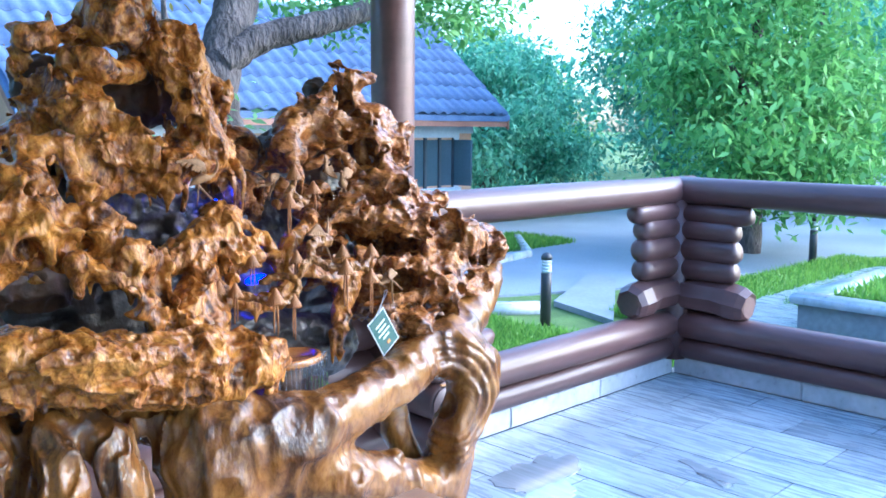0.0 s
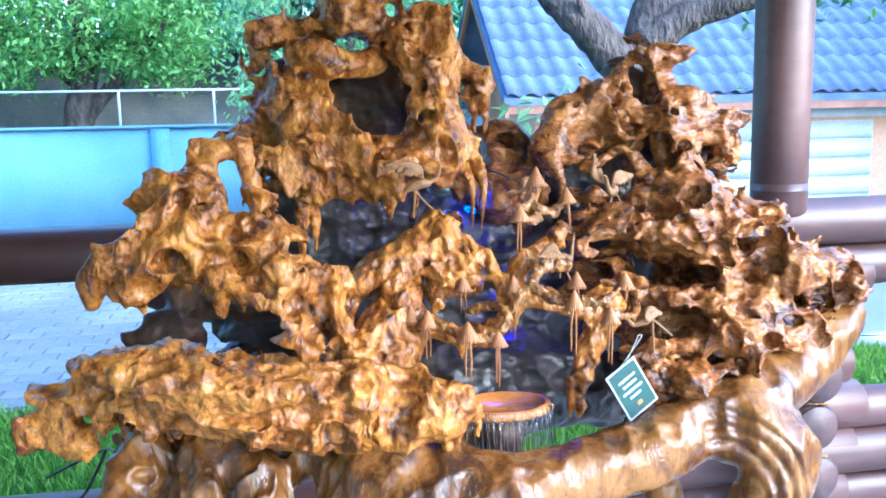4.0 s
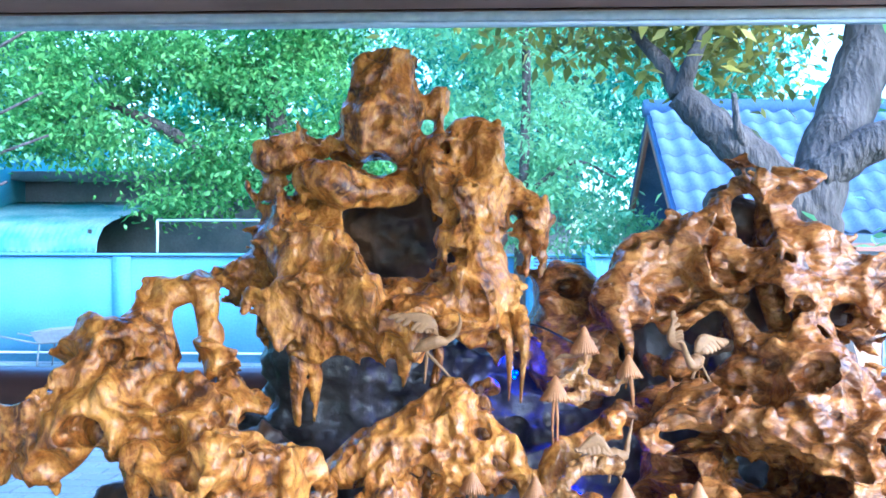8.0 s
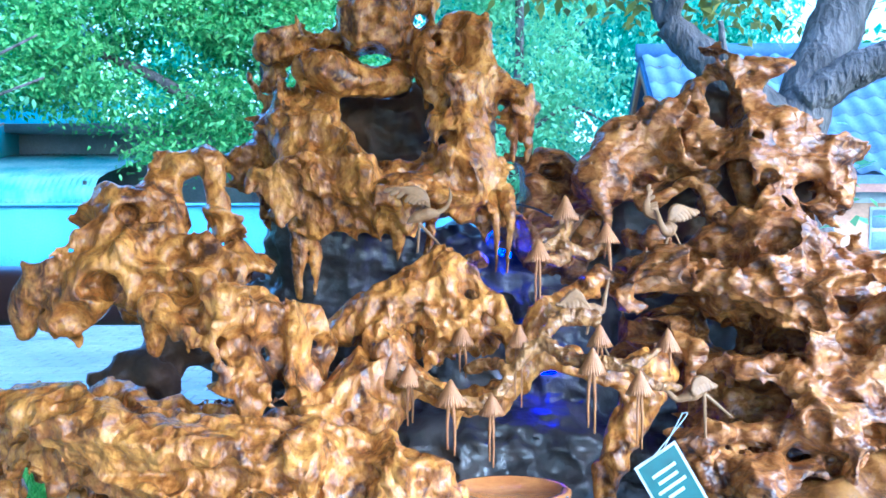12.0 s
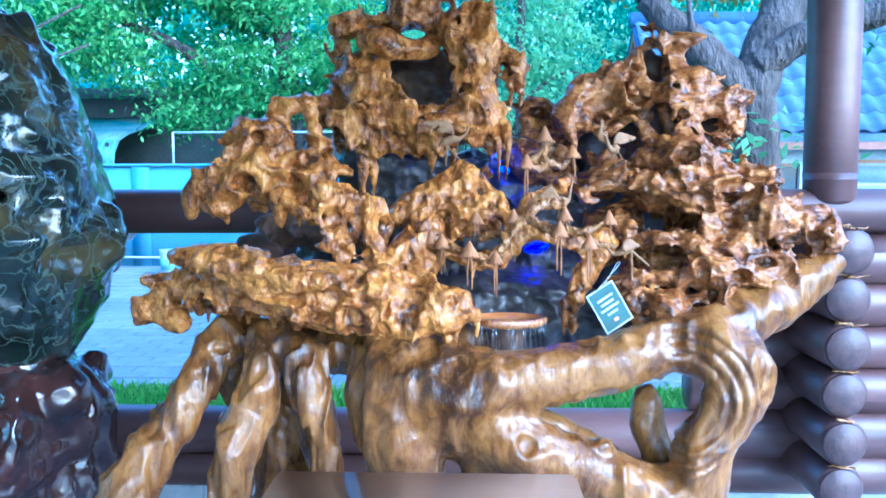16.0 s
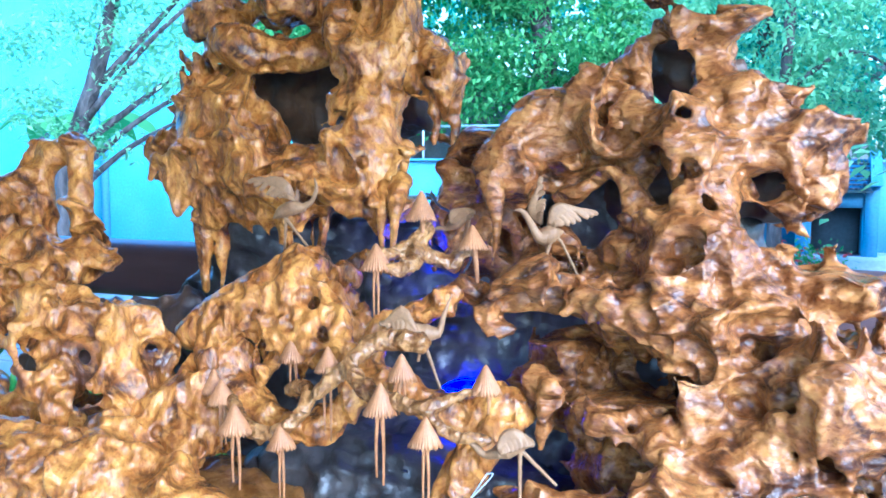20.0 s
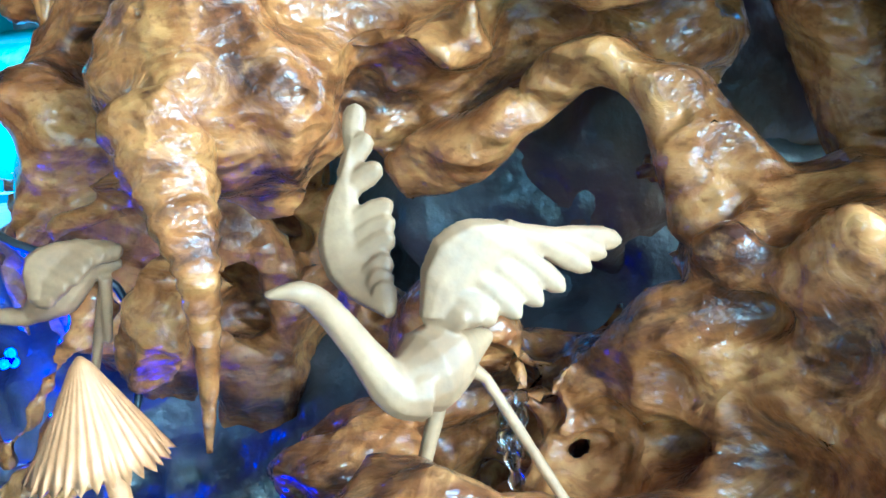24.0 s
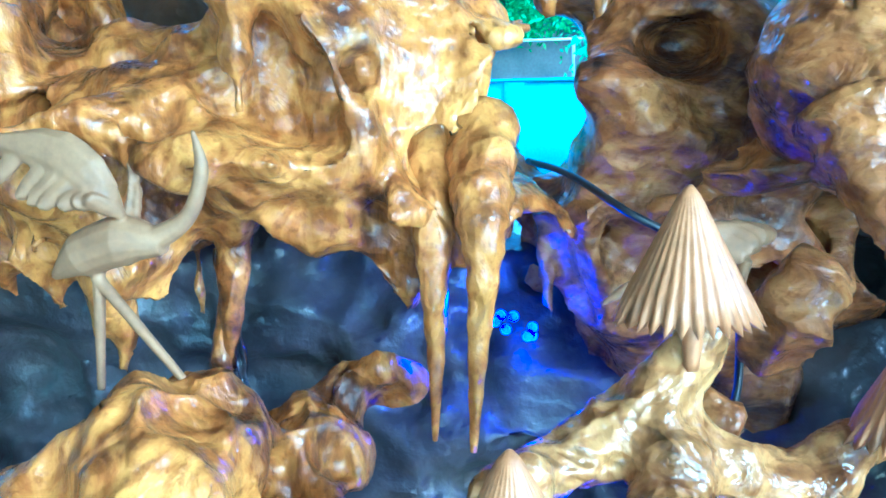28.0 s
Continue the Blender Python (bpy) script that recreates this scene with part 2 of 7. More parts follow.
M_CEIL = mat("varnished ceiling boards", (0.28, 0.15, 0.07), (0.4, 0.23, 0.11), 2, 0.4, 0.1, 0.2, fine=25, stretch=(0.2, 1, 1))
M_TABLE = mat("tan lacquered table top", (0.32, 0.19, 0.11), (0.42, 0.26, 0.16), 3, 0.35, 0.1, 0.3, fine=40, stretch=(0.2, 1, 1))
M_CARD = mat("dark green printed card", (0.008, 0.06, 0.06), (0.012, 0.085, 0.08), 20, 0.35, 0.02, 0.1)
M_INK = mat("pale print", (0.45, 0.6, 0.5), (0.55, 0.68, 0.58), 40, 0.4, 0.0)
M_ORANGE = mat("amber basin rim", (0.45, 0.16, 0.03), (0.6, 0.26, 0.06), 12, 0.2, 0.3, 1.0, fine=60)
M_PUDDLE = mat("wet marble under a film of water", (0.2, 0.24, 0.27), (0.33, 0.37, 0.4), 2.6, 0.04, 0.0, 1.0, fine=9, stretch=(9, 0.8, 1), coords="World", gloss_bump=0.012, spec=1.0)
M_PUDDLE.node_tree.nodes["Principled BSDF"].inputs["Coat IOR"].default_value = 2.4
M_WATER = clear("trickling water", (0.85, 0.92, 1.0), 0.04)
M_LEAD = mat("black rubber cable", (0.012, 0.012, 0.013), (0.02, 0.02, 0.02), 10, 0.4, 0.0)


# ---- mesh tools ----
def smooth(me):
    me.polygons.foreach_set("use_smooth", np.ones(len(me.polygons), dtype=bool))
    return me


def part(name, bm, material, parent=None, label="", flat=False):
    """One bmesh as one mesh object under a thing or a part."""
    me = bpy.data.meshes.new(name)
    bmesh.ops.recalc_face_normals(bm, faces=bm.faces)
    bm.to_mesh(me)
    bm.free()
    if not flat:
        smooth(me)
    me.materials.append(material)
    ob = new(name, me)
    ob.parent = parent
    if label:
        ob["label"] = label
    return ob


def thing(name, label, category, group="", at=(0, 0, 0)):
    ob = new(name)
    ob.location = at
    ob.empty_display_size = 0.05
    return tagged(ob, label, category, group)


def box(bm, x0, x1, y0, y1, z0, z1, bevel=0.0):
    vs = [bm.verts.new((x, y, z)) for x in (x0, x1) for y in (y0, y1) for z in (z0, z1)]
    fs = [bm.faces.new([vs[i] for i in q]) for q in ((0, 1, 3, 2), (4, 6, 7, 5), (0, 4, 5, 1), (2, 3, 7, 6), (0, 2, 6, 4), (1, 5, 7, 3))]
    if bevel:
        es = list({e for f in fs for e in f.edges})
        bmesh.ops.bevel(bm, geom=es, offset=bevel, segments=2, affect="EDGES")
    return bm


def boxed(x0, x1, y0, y1, z0, z1, bevel=0.0):
    return box(bmesh.new(), x0, x1, y0, y1, z0, z1, bevel)


def tube(bm, pts, radii, seg=10, cap=True):
    """A swept round rod through pts with a radius at each."""
    pts = [Vector(p) for p in pts]
    rings, side = [], None
    for i, p in enumerate(pts):
        d = (pts[min(i + 1, len(pts) - 1)] - pts[max(i - 1, 0)]).normalized()
        if side is None:
            side = d.orthogonal().normalized()
        side = (side - d * side.dot(d)).normalized()
        up = d.cross(side)
        rings.append([bm.verts.new(p + (side * math.cos(a) + up * math.sin(a)) * radii[i]) for a in (2 * math.pi * k / seg for k in range(seg))])
    for a, b in zip(rings, rings[1:]):
        for k in range(seg):
            bm.faces.new((a[k], a[(k + 1) % seg], b[(k + 1) % seg], b[k]))
    if cap:
        bm.faces.new(rings[0][::-1])
        bm.faces.new(rings[-1])
    return bm


def curve_through(pts, n=6):
    """Points along a smooth curve through pts."""
    q = [np.array(p, float) for p in pts]
    q = [2 * q[0] - q[1], *q, 2 * q[-1] - q[-2]]
    out = []
    for i in range(1, len(q) - 2):
        for k in range(n):
            t = k / n
            out.append(0.5 * ((2 * q[i]) + (q[i + 1] - q[i - 1]) * t + (2 * q[i - 1] - 5 * q[i] + 4 * q[i + 1] - q[i + 2]) * t * t + (3 * q[i] - q[i - 1] - 3 * q[i + 1] + q[i + 2]) * t ** 3))
    out.append(q[-2])
    return out


def mesh_from(name, verts, quads, material):
    """A mesh object from arrays of places and four-cornered faces."""
    me = bpy.data.meshes.new(name)
    nv, nq = len(verts), len(quads)
    me.vertices.add(nv)
    me.vertices.foreach_set("co", np.ascontiguousarray(verts, dtype=np.float32).ravel())
    me.loops.add(nq * 4)
    me.polygons.add(nq)
    me.polygons.foreach_set("loop_start", np.arange(0, nq * 4, 4, dtype=np.int32))
    me.loops.foreach_set("vertex_index", np.ascontiguousarray(quads, dtype=np.int32).ravel())
    me.update(calc_edges=True)
    me.materials.append(material)
    return me


RNG = np.random.default_rng(7)
LATTICE = RNG.random((64, 64, 64)).astype(np.float32) * 2 - 1


def value_noise(p):
    """Smooth noise in -1..1 at the places p."""
    i = np.floor(p).astype(np.int32)
    f = (p - i).astype(np.float32)
    f = f * f * (3 - 2 * f)
    a, b = i & 63, (i + 1) & 63
    def pick(x, y, z):
        return LATTICE[x, y, z]
    fx, fy, fz = f[:, 0], f[:, 1], f[:, 2]
    def mix(u, v, w):
        return u + (v - u) * w
    x00 = mix(pick(a[:, 0], a[:, 1], a[:, 2]), pick(b[:, 0], a[:, 1], a[:, 2]), fx)
    x10 = mix(pick(a[:, 0], b[:, 1], a[:, 2]), pick(b[:, 0], b[:, 1], a[:, 2]), fx)
    x01 = mix(pick(a[:, 0], a[:, 1], b[:, 2]), pick(b[:, 0], a[:, 1], b[:, 2]), fx)
    x11 = mix(pick(a[:, 0], b[:, 1], b[:, 2]), pick(b[:, 0], b[:, 1], b[:, 2]), fx)
    return mix(mix(x00, x10, fy), mix(x01, x11, fy), fz)


class Carving:
    """A solid grown from limbs and lumps and hollowed by pits, on a grid of distances, and skinned."""

    def __init__(self, lo, hi, step):
        self.lo, self.step = np.array(lo, float), step
        self.n = np.ceil((np.array(hi) - self.lo) / step).astype(int) + 1
        self.axes = [self.lo[k] + step * np.arange(self.n[k]) for k in range(3)]
        self.f = np.full(self.n, 0.5, dtype=np.float32)

    def window(self, lo, hi):
        s = []
        for k in range(3):
            a = int(max(math.floor((lo[k] - self.lo[k]) / self.step), 0))
            b = int(min(math.ceil((hi[k] - self.lo[k]) / self.step) + 1, self.n[k]))
            if b <= a:
                return None, None
            s.append(slice(a, b))
        g = [self.axes[k][s[k]].astype(np.float32) for k in range(3)]
        return tuple(s), (g[0][:, None, None], g[1][None, :, None], g[2][None, None, :])

    def join(self, s, d, k):
        f = self.f[s]
        h = np.maximum(k - np.abs(f - d), 0) / k
        self.f[s] = np.minimum(f, d) - h * h * k * 0.25

    def cut(self, s, d, k):
        f = self.f[s]
        h = np.maximum(k - np.abs(f - d), 0) / k
        self.f[s] = np.maximum(f, d) + h * h * k * 0.25

    def cone(self, a, b, ra, rb, k=0.03, flat=1.0):
        a, b = np.array(a, float), np.array(b, float)
        m = max(ra, rb) + k + 2 * self.step
        s, g = self.window(np.minimum(a, b) - m, np.maximum(a, b) + m)
        if s is None:
            return
        d = b - a
        l2 = max(float(d @ d), 1e-9)
        t = np.clip(((g[0] - a[0]) * d[0] + (g[1] - a[1]) * d[1] + (g[2] - a[2]) * d[2]) / l2, 0, 1)
        q = np.sqrt((g[0] - a[0] - t * d[0]) ** 2 + (g[1] - a[1] - t * d[1]) ** 2 + ((g[2] - a[2] - t * d[2]) / flat) ** 2)
        self.join(s, q - (ra + (rb - ra) * t), k)

    def limb(self, pts, radii, k=0.03, n=4, flat=1.0):
        c = curve_through(pts, n)
        r = np.interp(np.linspace(0, len(pts) - 1, len(c)), range(len(pts)), radii)
        for i in range(len(c) - 1):
            self.cone(c[i], c[i + 1], r[i], r[i + 1], k, flat)

    def round(self, c, r):
        r = np.array([r] * 3 if np.isscalar(r) else r, float)
        return np.array(c, float), r

    def lump(self, c, r, k=0.04):
        c, r = self.round(c, r)
        s, g = self.window(c - r - k - 0.01, c + r + k + 0.01)
        if s is None:
            return
        q = np.sqrt(((g[0] - c[0]) / r[0]) ** 2 + ((g[1] - c[1]) / r[1]) ** 2 + ((g[2] - c[2]) / r[2]) ** 2)
        self.join(s, (q - 1) * r.min(), k)

    def pit(self, c, r, k=0.02):
        c, r = self.round(c, r)
        s, g = self.window(c - r - k - 0.01, c + r + k + 0.01)
        if s is None:
            return
        q = np.sqrt(((g[0] - c[0]) / r[0]) ** 2 + ((g[1] - c[1]) / r[1]) ** 2 + ((g[2] - c[2]) / r[2]) ** 2)
        self.cut(s, (1 - q) * r.min(), k)

    def gnarl(self, count, small, large, depth=0.6, seed=1, pits=0.6, zlo=-9.0, tall=1.0, k=0.16):
        """Burls and eroded hollows scattered over the surface."""
        rng = np.random.default_rng(seed)
        at = np.argwhere(np.abs(self.f) < self.step * 0.7)
        if not len(at):
            return
        for i in rng.integers(0, len(at), count):
            p = self.lo + at[i] * self.step
            if p[2] < zlo:
                continue
            r = small + (large - small) * rng.random() ** 2
            rr = np.array([r * rng.uniform(0.7, 1.5), r * rng.uniform(0.8, 1.2), r * rng.uniform(0.7, 1.5) * tall])
            a, b, c = at[i]
            if min(a, b, c) < 1 or a > self.n[0] - 2 or b > self.n[1] - 2 or c > self.n[2] - 2:
                continue
            g = np.array([self.f[a + 1, b, c] - self.f[a - 1, b, c], self.f[a, b + 1, c] - self.f[a, b - 1, c], self.f[a, b, c + 1] - self.f[a, b, c - 1]])
            g = g / (np.linalg.norm(g) + 1e-9)
            if rng.random() < pits:
                self.pit(p + g * rr * rng.uniform(1 - depth, 0.85), rr, r * k)
            else:
                self.lump(p, rr * 0.75, r * 0.8)

    def erode(self, scales, seed=0.0, stretch=(1, 1, 1), wide=0.34, swell=0.42, soft=2, upto=99.0):
        """Hollows the surface out between a net of thin winding ridges."""
        deep = sum(a for _, a in scales)
        self.f -= np.float32(deep * swell)
        at = np.argwhere(np.abs(self.f + deep * 0.5) < deep * 0.5 + 3 * self.step)
        at = at[at[:, 0] * self.step + self.lo[0] < upto]
        p = self.lo + at * self.step
        bend = np.stack([value_noise(p / 0.12 + seed + k * 17.1) for k in range(3)], 1) * 0.035
        q = (p + bend) * np.array(stretch)
        cut = np.zeros(len(at), dtype=np.float32)
        for size, a in scales:
            r = np.minimum(np.abs(value_noise(q / size + seed + size * 900)) / wide, 1.0)
            cut += a * (r ** 0.8)
        self.f[at[:, 0], at[:, 1], at[:, 2]] += cut
        for _ in range(soft):
            self.ease()

    def ease(self):
        """Rounds the sharpest edges by one cell."""
        g = self.f
        m = g.copy()
        m[1:-1, 1:-1, 1:-1] = (g[1:-1, 1:-1, 1:-1] * 2 + g[2:, 1:-1, 1:-1] + g[:-2, 1:-1, 1:-1] + g[1:-1, 2:, 1:-1] + g[1:-1, :-2, 1:-1] + g[1:-1, 1:-1, 2:] + g[1:-1, 1:-1, :-2]) / 8
        self.f = m

    def bowls(self, size, deep, seed=0.0, stretch=(1, 1, 1), share=0.75):
        """Round eroded bowls crowded together, with sharp rims where they meet."""
        self.f -= np.float32(deep * 0.06)
        at = np.argwhere(np.abs(self.f + deep * 0.5) < deep * 0.6 + 2 * self.step)
        p = self.lo + at * self.step
        bend = np.stack([value_noise(p / (size * 2.2) + seed + k * 9.1) for k in range(3)], 1) * size * 0.4
        q = ((p + bend) * np.array(stretch) / size + seed * 3.7).astype(np.float32)
        base = np.floor(q - 0.5).astype(np.int32)
        cut = np.zeros(len(at), dtype=np.float32)
        for d in [(i, j, k) for i in (0, 1) for j in (0, 1) for k in (0, 1)]:
            c = base + np.array(d)
            x, y, z = (c & 63).T
            j = np.stack([LATTICE[x, y, z], LATTICE[y, z, x], LATTICE[z, x, y]], 1)
            h = LATTICE[(x + 17) & 63, (y + 5) & 63, (z + 29) & 63] * 0.5 + 0.5
            r = np.where(h < share, 0.3 + 0.34 * h / share, 0.02)
            g = ((q - c - 0.5 - 0.3 * j) ** 2).sum(1)
            cut = np.maximum(cut, (1 - g / (r * r)) * (0.35 + 0.65 * h / share))
        self.f[at[:, 0], at[:, 1], at[:, 2]] += deep * cut
        if deep > 0.02:
            self.ease()

    def rings(self, c, r0, r1, pitch, deep, ylim, wide=1.0):
        """Concentric growth ridges round the point c, seen from the front."""
        c = np.array(c, float)
        s, g = self.window(c - [r1 * wide + 0.02, 0.4, r1 + 0.02], c + [r1 * wide + 0.02, ylim - c[1], r1 + 0.02])
        rho = np.sqrt(((g[0] - c[0]) / wide) ** 2 + (g[2] - c[2]) ** 2) + 0 * g[1]
        gate = np.clip((rho - r0) / 0.012, 0, 1) * np.clip((r1 - rho) / 0.012, 0, 1) * np.clip((g[0] - c[0] + 0.03) / 0.03, 0, 1)
        self.f[s] += (deep * (np.abs(np.sin(math.pi * (rho - r0) / pitch)) * -1 + 0.6) * gate).astype(np.float32)

    def drips(self, count, seed, long=0.07, fat=0.013):
        """Tapering drips that hang from the undersides."""
        rng = np.random.default_rng(seed)
        d = max(2, int(round(0.022 / self.step)))
        v = self.f < 0
        under = v[:, :, d:] & ~v[:, :, :-d] & ~v[:, :, d // 2:v.shape[2] - d + d // 2]
        at = np.argwhere(under)
        if not len(at):
            return
        front = at[at[:, 1] < np.percentile(at[:, 1], 55)]
        for i in rng.integers(0, len(front), count):
            p = self.lo + (front[i] + np.array([0, 0, d])) * self.step
            r = fat * rng.uniform(0.45, 1.0)
            ln = long * rng.uniform(0.3, 1.0) ** 1.5
            self.cone(p + [0, 0, 0.004], p + [rng.normal() * 0.003, 0, -ln], r, 0.002, 0.012)

    def skin(self, name, material, parent, rough=((0.09, 0.006), (0.04, 0.0035), (0.018, 0.0012)), seed=0.0, label="", squash=(1, 1, 1)):
        """The surface as a mesh, its points moved by noise of the given sizes and heights."""
        f, n = self.f, self.n
        for k in range(3):
            e = [slice(None)] * 3
            for j in (0, -1):
                e[k] = j
                f[tuple(e)] = 0.5
        v = f < 0
        c = np.zeros(n - 1, dtype=np.int8)
        for i in (0, 1):
            for j in (0, 1):
                for k in (0, 1):
                    c += v[i:n[0] - 1 + i, j:n[1] - 1 + j, k:n[2] - 1 + k]
        act = np.argwhere((c > 0) & (c < 8))
        idx = np.full(n - 1, -1, dtype=np.int32)
        idx[act[:, 0], act[:, 1], act[:, 2]] = np.arange(len(act))
        corner = [(i, j, k) for i in (0, 1) for j in (0, 1) for k in (0, 1)]
        val = np.stack([f[act[:, 0] + i, act[:, 1] + j, act[:, 2] + k] for i, j, k in corner], 1)
        acc, cnt = np.zeros((len(act), 3)), np.zeros(len(act))
        for a in range(8):
            for b in range(a + 1, 8):
                ca, cb = np.array(corner[a]), np.array(corner[b])
                if np.abs(ca - cb).sum() != 1:
                    continue
                va, vb = val[:, a], val[:, b]
                cross = (va < 0) != (vb < 0)
                t = np.where(cross, va / np.where(va == vb, 1, va - vb), 0)
                acc += np.where(cross[:, None], ca + t[:, None] * (cb - ca), 0)
                cnt += cross
        pos = self.lo + (act + acc / cnt[:, None]) * self.step
        quads = []
        for ax in range(3):
            lo = [slice(1, -1)] * 3
            hi = [slice(1, -1)] * 3
            lo[ax], hi[ax] = slice(0, -1), slice(1, None)
            s0, s1 = v[tuple(lo)], v[tuple(hi)]
            for flip in (False, True):
                at = np.argwhere(s0 & ~s1) if not flip else np.argwhere(~s0 & s1)
                if not len(at):
                    continue
                at = at + 1
                at[:, ax] -= 1
                o1, o2 = np.zeros(3, int), np.zeros(3, int)
                o1[(ax + 1) % 3], o2[(ax + 2) % 3] = 1, 1
                q = [idx[tuple((at - d).T)] for d in (o1 + o2, o2, 0 * o1, o1)]
                quads.append(np.stack(q if not flip else q[::-1], 1))
        quads = np.concatenate(quads)
        # drop loose crumbs
        lab = np.arange(len(pos))
        for _ in range(60):
            low = lab[quads].min(1)
            was = lab.copy()
            for k in range(4):
                np.minimum.at(lab, was[quads[:, k]], low)
            for _ in range(5):
                lab = lab[lab]
            if np.array_equal(lab, was):
                break
        size = np.bincount(lab, minlength=len(pos))
        quads = quads[(size[lab] > 0.04 * len(pos))[quads[:, 0]]]
        used = np.unique(quads)
        renum = np.full(len(pos), -1)
        renum[used] = np.arange(len(used))
        pos, quads = pos[used], renum[quads]
        tri = pos[quads]
        fn = np.cross(tri[:, 2] - tri[:, 0], tri[:, 3] - tri[:, 1])
        nor = np.zeros_like(pos)
        for k in range(4):
            np.add.at(nor, quads[:, k], fn)
        nor /= np.linalg.norm(nor, axis=1)[:, None] + 1e-12
        move = np.zeros(len(pos))
        calm = np.clip(0.45 + 1.3 * value_noise(pos / 0.12 + seed + 3.3), 0.12, 1.0)
        for size, height in rough:
            w = value_noise(pos / size * np.array(squash) + seed + 11.3)
            move += height * (1.0 if size > 0.06 else calm) * (0.4 + 0.25 * w - 1.6 * np.abs(value_noise(pos / size * 1.7 * np.array(squash) + seed + 31.7)))
        pos = pos + nor * move[:, None]
        me = smooth(mesh_from(name, pos, quads, material))
        ob = new(name, me)
        ob.parent = parent
        if label:
            ob["label"] = label
        return ob


# ---- the pavilion: floor, kerb, rails, posts, roof ----
GROUND = -0.31
RAIL_Y, RAIL_X, RAIL_Z, LOG_R = 2.87, 4.92, 1.155, 0.085


def log(bm, a, b, r, seg=20, wob=0.03):
    """A round timber with softened ends and a slightly uneven bole."""
    a, b = Vector(a), Vector(b)
    d, L = (b - a).normalized(), (b - a).length
    n = max(3, int(L / 0.35))
    e = r * 0.12
    ts = [0, e / L] + [i / n for i in range(1, n)] + [1 - e / L, 1]
    rs = [r * 0.88, r] + [r * (1 + wob * math.sin(7.3 * i + a.x * 5 + a.z * 9)) for i in range(1, n)] + [r, r * 0.88]
    return tube(bm, [a + d * (L * t) for t in ts], rs, seg)


def timber(name, a, b, r, material, parent=None, label=""):
    return part(name, log(bmesh.new(), a, b, r), material, parent, label)


floor = part("floor", boxed(-6.0, RAIL_X + 0.12, -7.0, RAIL_Y + 0.12, -0.30, -0.012), M_GREYWALL)
tagged(floor, "raised pavilion floor bed under grey marble tiles", "floor", kind="structure")


def kerb(name, x0, x1, y0, y1):
    ob = tagged(thing(name, "low pale marble kerb under the log rail", "kerb"), kind="structure")
    n = max(1, round(max(x1 - x0, y1 - y0) / 0.8))
    for i in range(n):
        if x1 - x0 > y1 - y0:
            w = (x1 - x0) / n
            part("block", boxed(x0 + i * w + 0.002, x0 + (i + 1) * w - 0.002, y0, y1, 0.0, 0.108, 0.006), M_KERB, ob, flat=True)
        else:
            w = (y1 - y0) / n
            part("block", boxed(x0, x1, y0 + i * w + 0.002, y0 + (i + 1) * w - 0.002, 0.0, 0.108, 0.006), M_KERB, ob, flat=True)
    return ob


kerb("kerb_back", -6.0, RAIL_X - 0.03, RAIL_Y - 0.03, RAIL_Y + 0.1)
kerb("kerb_side", RAIL_X - 0.026, RAIL_X + 0.1, -7.0, RAIL_Y - 0.034)


def rail(name, a, b, material, label):
    ob = thing(name, label, "railing")
    for z, r in ((RAIL_Z, LOG_R), (0.32, 0.09), (0.17, 0.066)):
        timber("rail", (a[0], a[1], z), (b[0], b[1], z), r, material, ob)
    return ob


rail("log_railing", (-6.0, RAIL_Y), (RAIL_X + 0.16, RAIL_Y), M_LOG, "long brown stained log railing along the pavilion edge")
rail("log_railing", (RAIL_X, RAIL_Y + 0.03), (RAIL_X, -7.0), M_LOGY, "brown stained log railing along the pavilion side")


def stack(x, y, cross=True):
    """A pier of short logs laid crosswise, under a rail, their sawn ends showing."""
    ob = thing("log_pier", "stacked pier of short crossed logs with sawn dark ends", "pier", "log piers")
    for i in range(6):
        z = 0.115 + 0.158 * i + 0.075
        ln = 0.36 + 0.03 * ((i * 7) % 3)
        o = timber("log", (x - ln, y, z - 0.01), (x + ln, y, z - 0.01), 0.082, M_LOG, ob)
        zz = z + 0.062
        p = timber("cross_log", (x, y - 0.40 - 0.015 * (i % 2), zz), (x, y + 0.3, zz), 0.079, M_LOGY, ob)
        c = bmesh.new()
        tube(c, [(x, y - 0.402 - 0.015 * (i % 2), zz), (x, y - 0.408 - 0.015 * (i % 2), zz)], [0.072, 0.068], 20)
        part("sawn_end", c, M_END, p)
        c = bmesh.new()
        q = [(x + 0.02 * math.sin(k * 2.1 + i) - 0.045 + 0.018 * k, y - 0.405 - 0.015 * (i % 2), zz + 0.079 + 0.006 * math.sin(k * 1.3)) for k in range(6)]
        tube(c, q, [0.003, 0.006, 0.005, 0.006, 0.004, 0.002], 7)
        part("rope_tie", c, M_TAN, p)
    return ob


stack(2.47, RAIL_Y)
stack(-1.95, RAIL_Y)


def post(x, y):
    ob = thing("pavilion_post", "round reddish-brown timber post standing on the rail", "post", "pavilion posts")
    c = bmesh.new()
    log(c, (x, y, RAIL_Z + 0.03), (x, y, 2.3), 0.094, 24, 0.01)
    part("shaft", c, M_LOG, ob)
    b = bmesh.new()
    tube(b, [(x, y, RAIL_Z + 0.02), (x, y, RAIL_Z + 0.06), (x, y, RAIL_Z + 0.14)], [0.06, 0.09, 0.0955], 24)
    part("tapered_foot", b, M_LOG, ob)
    return ob


post(2.555, RAIL_Y)
post(-1.95, RAIL_Y)


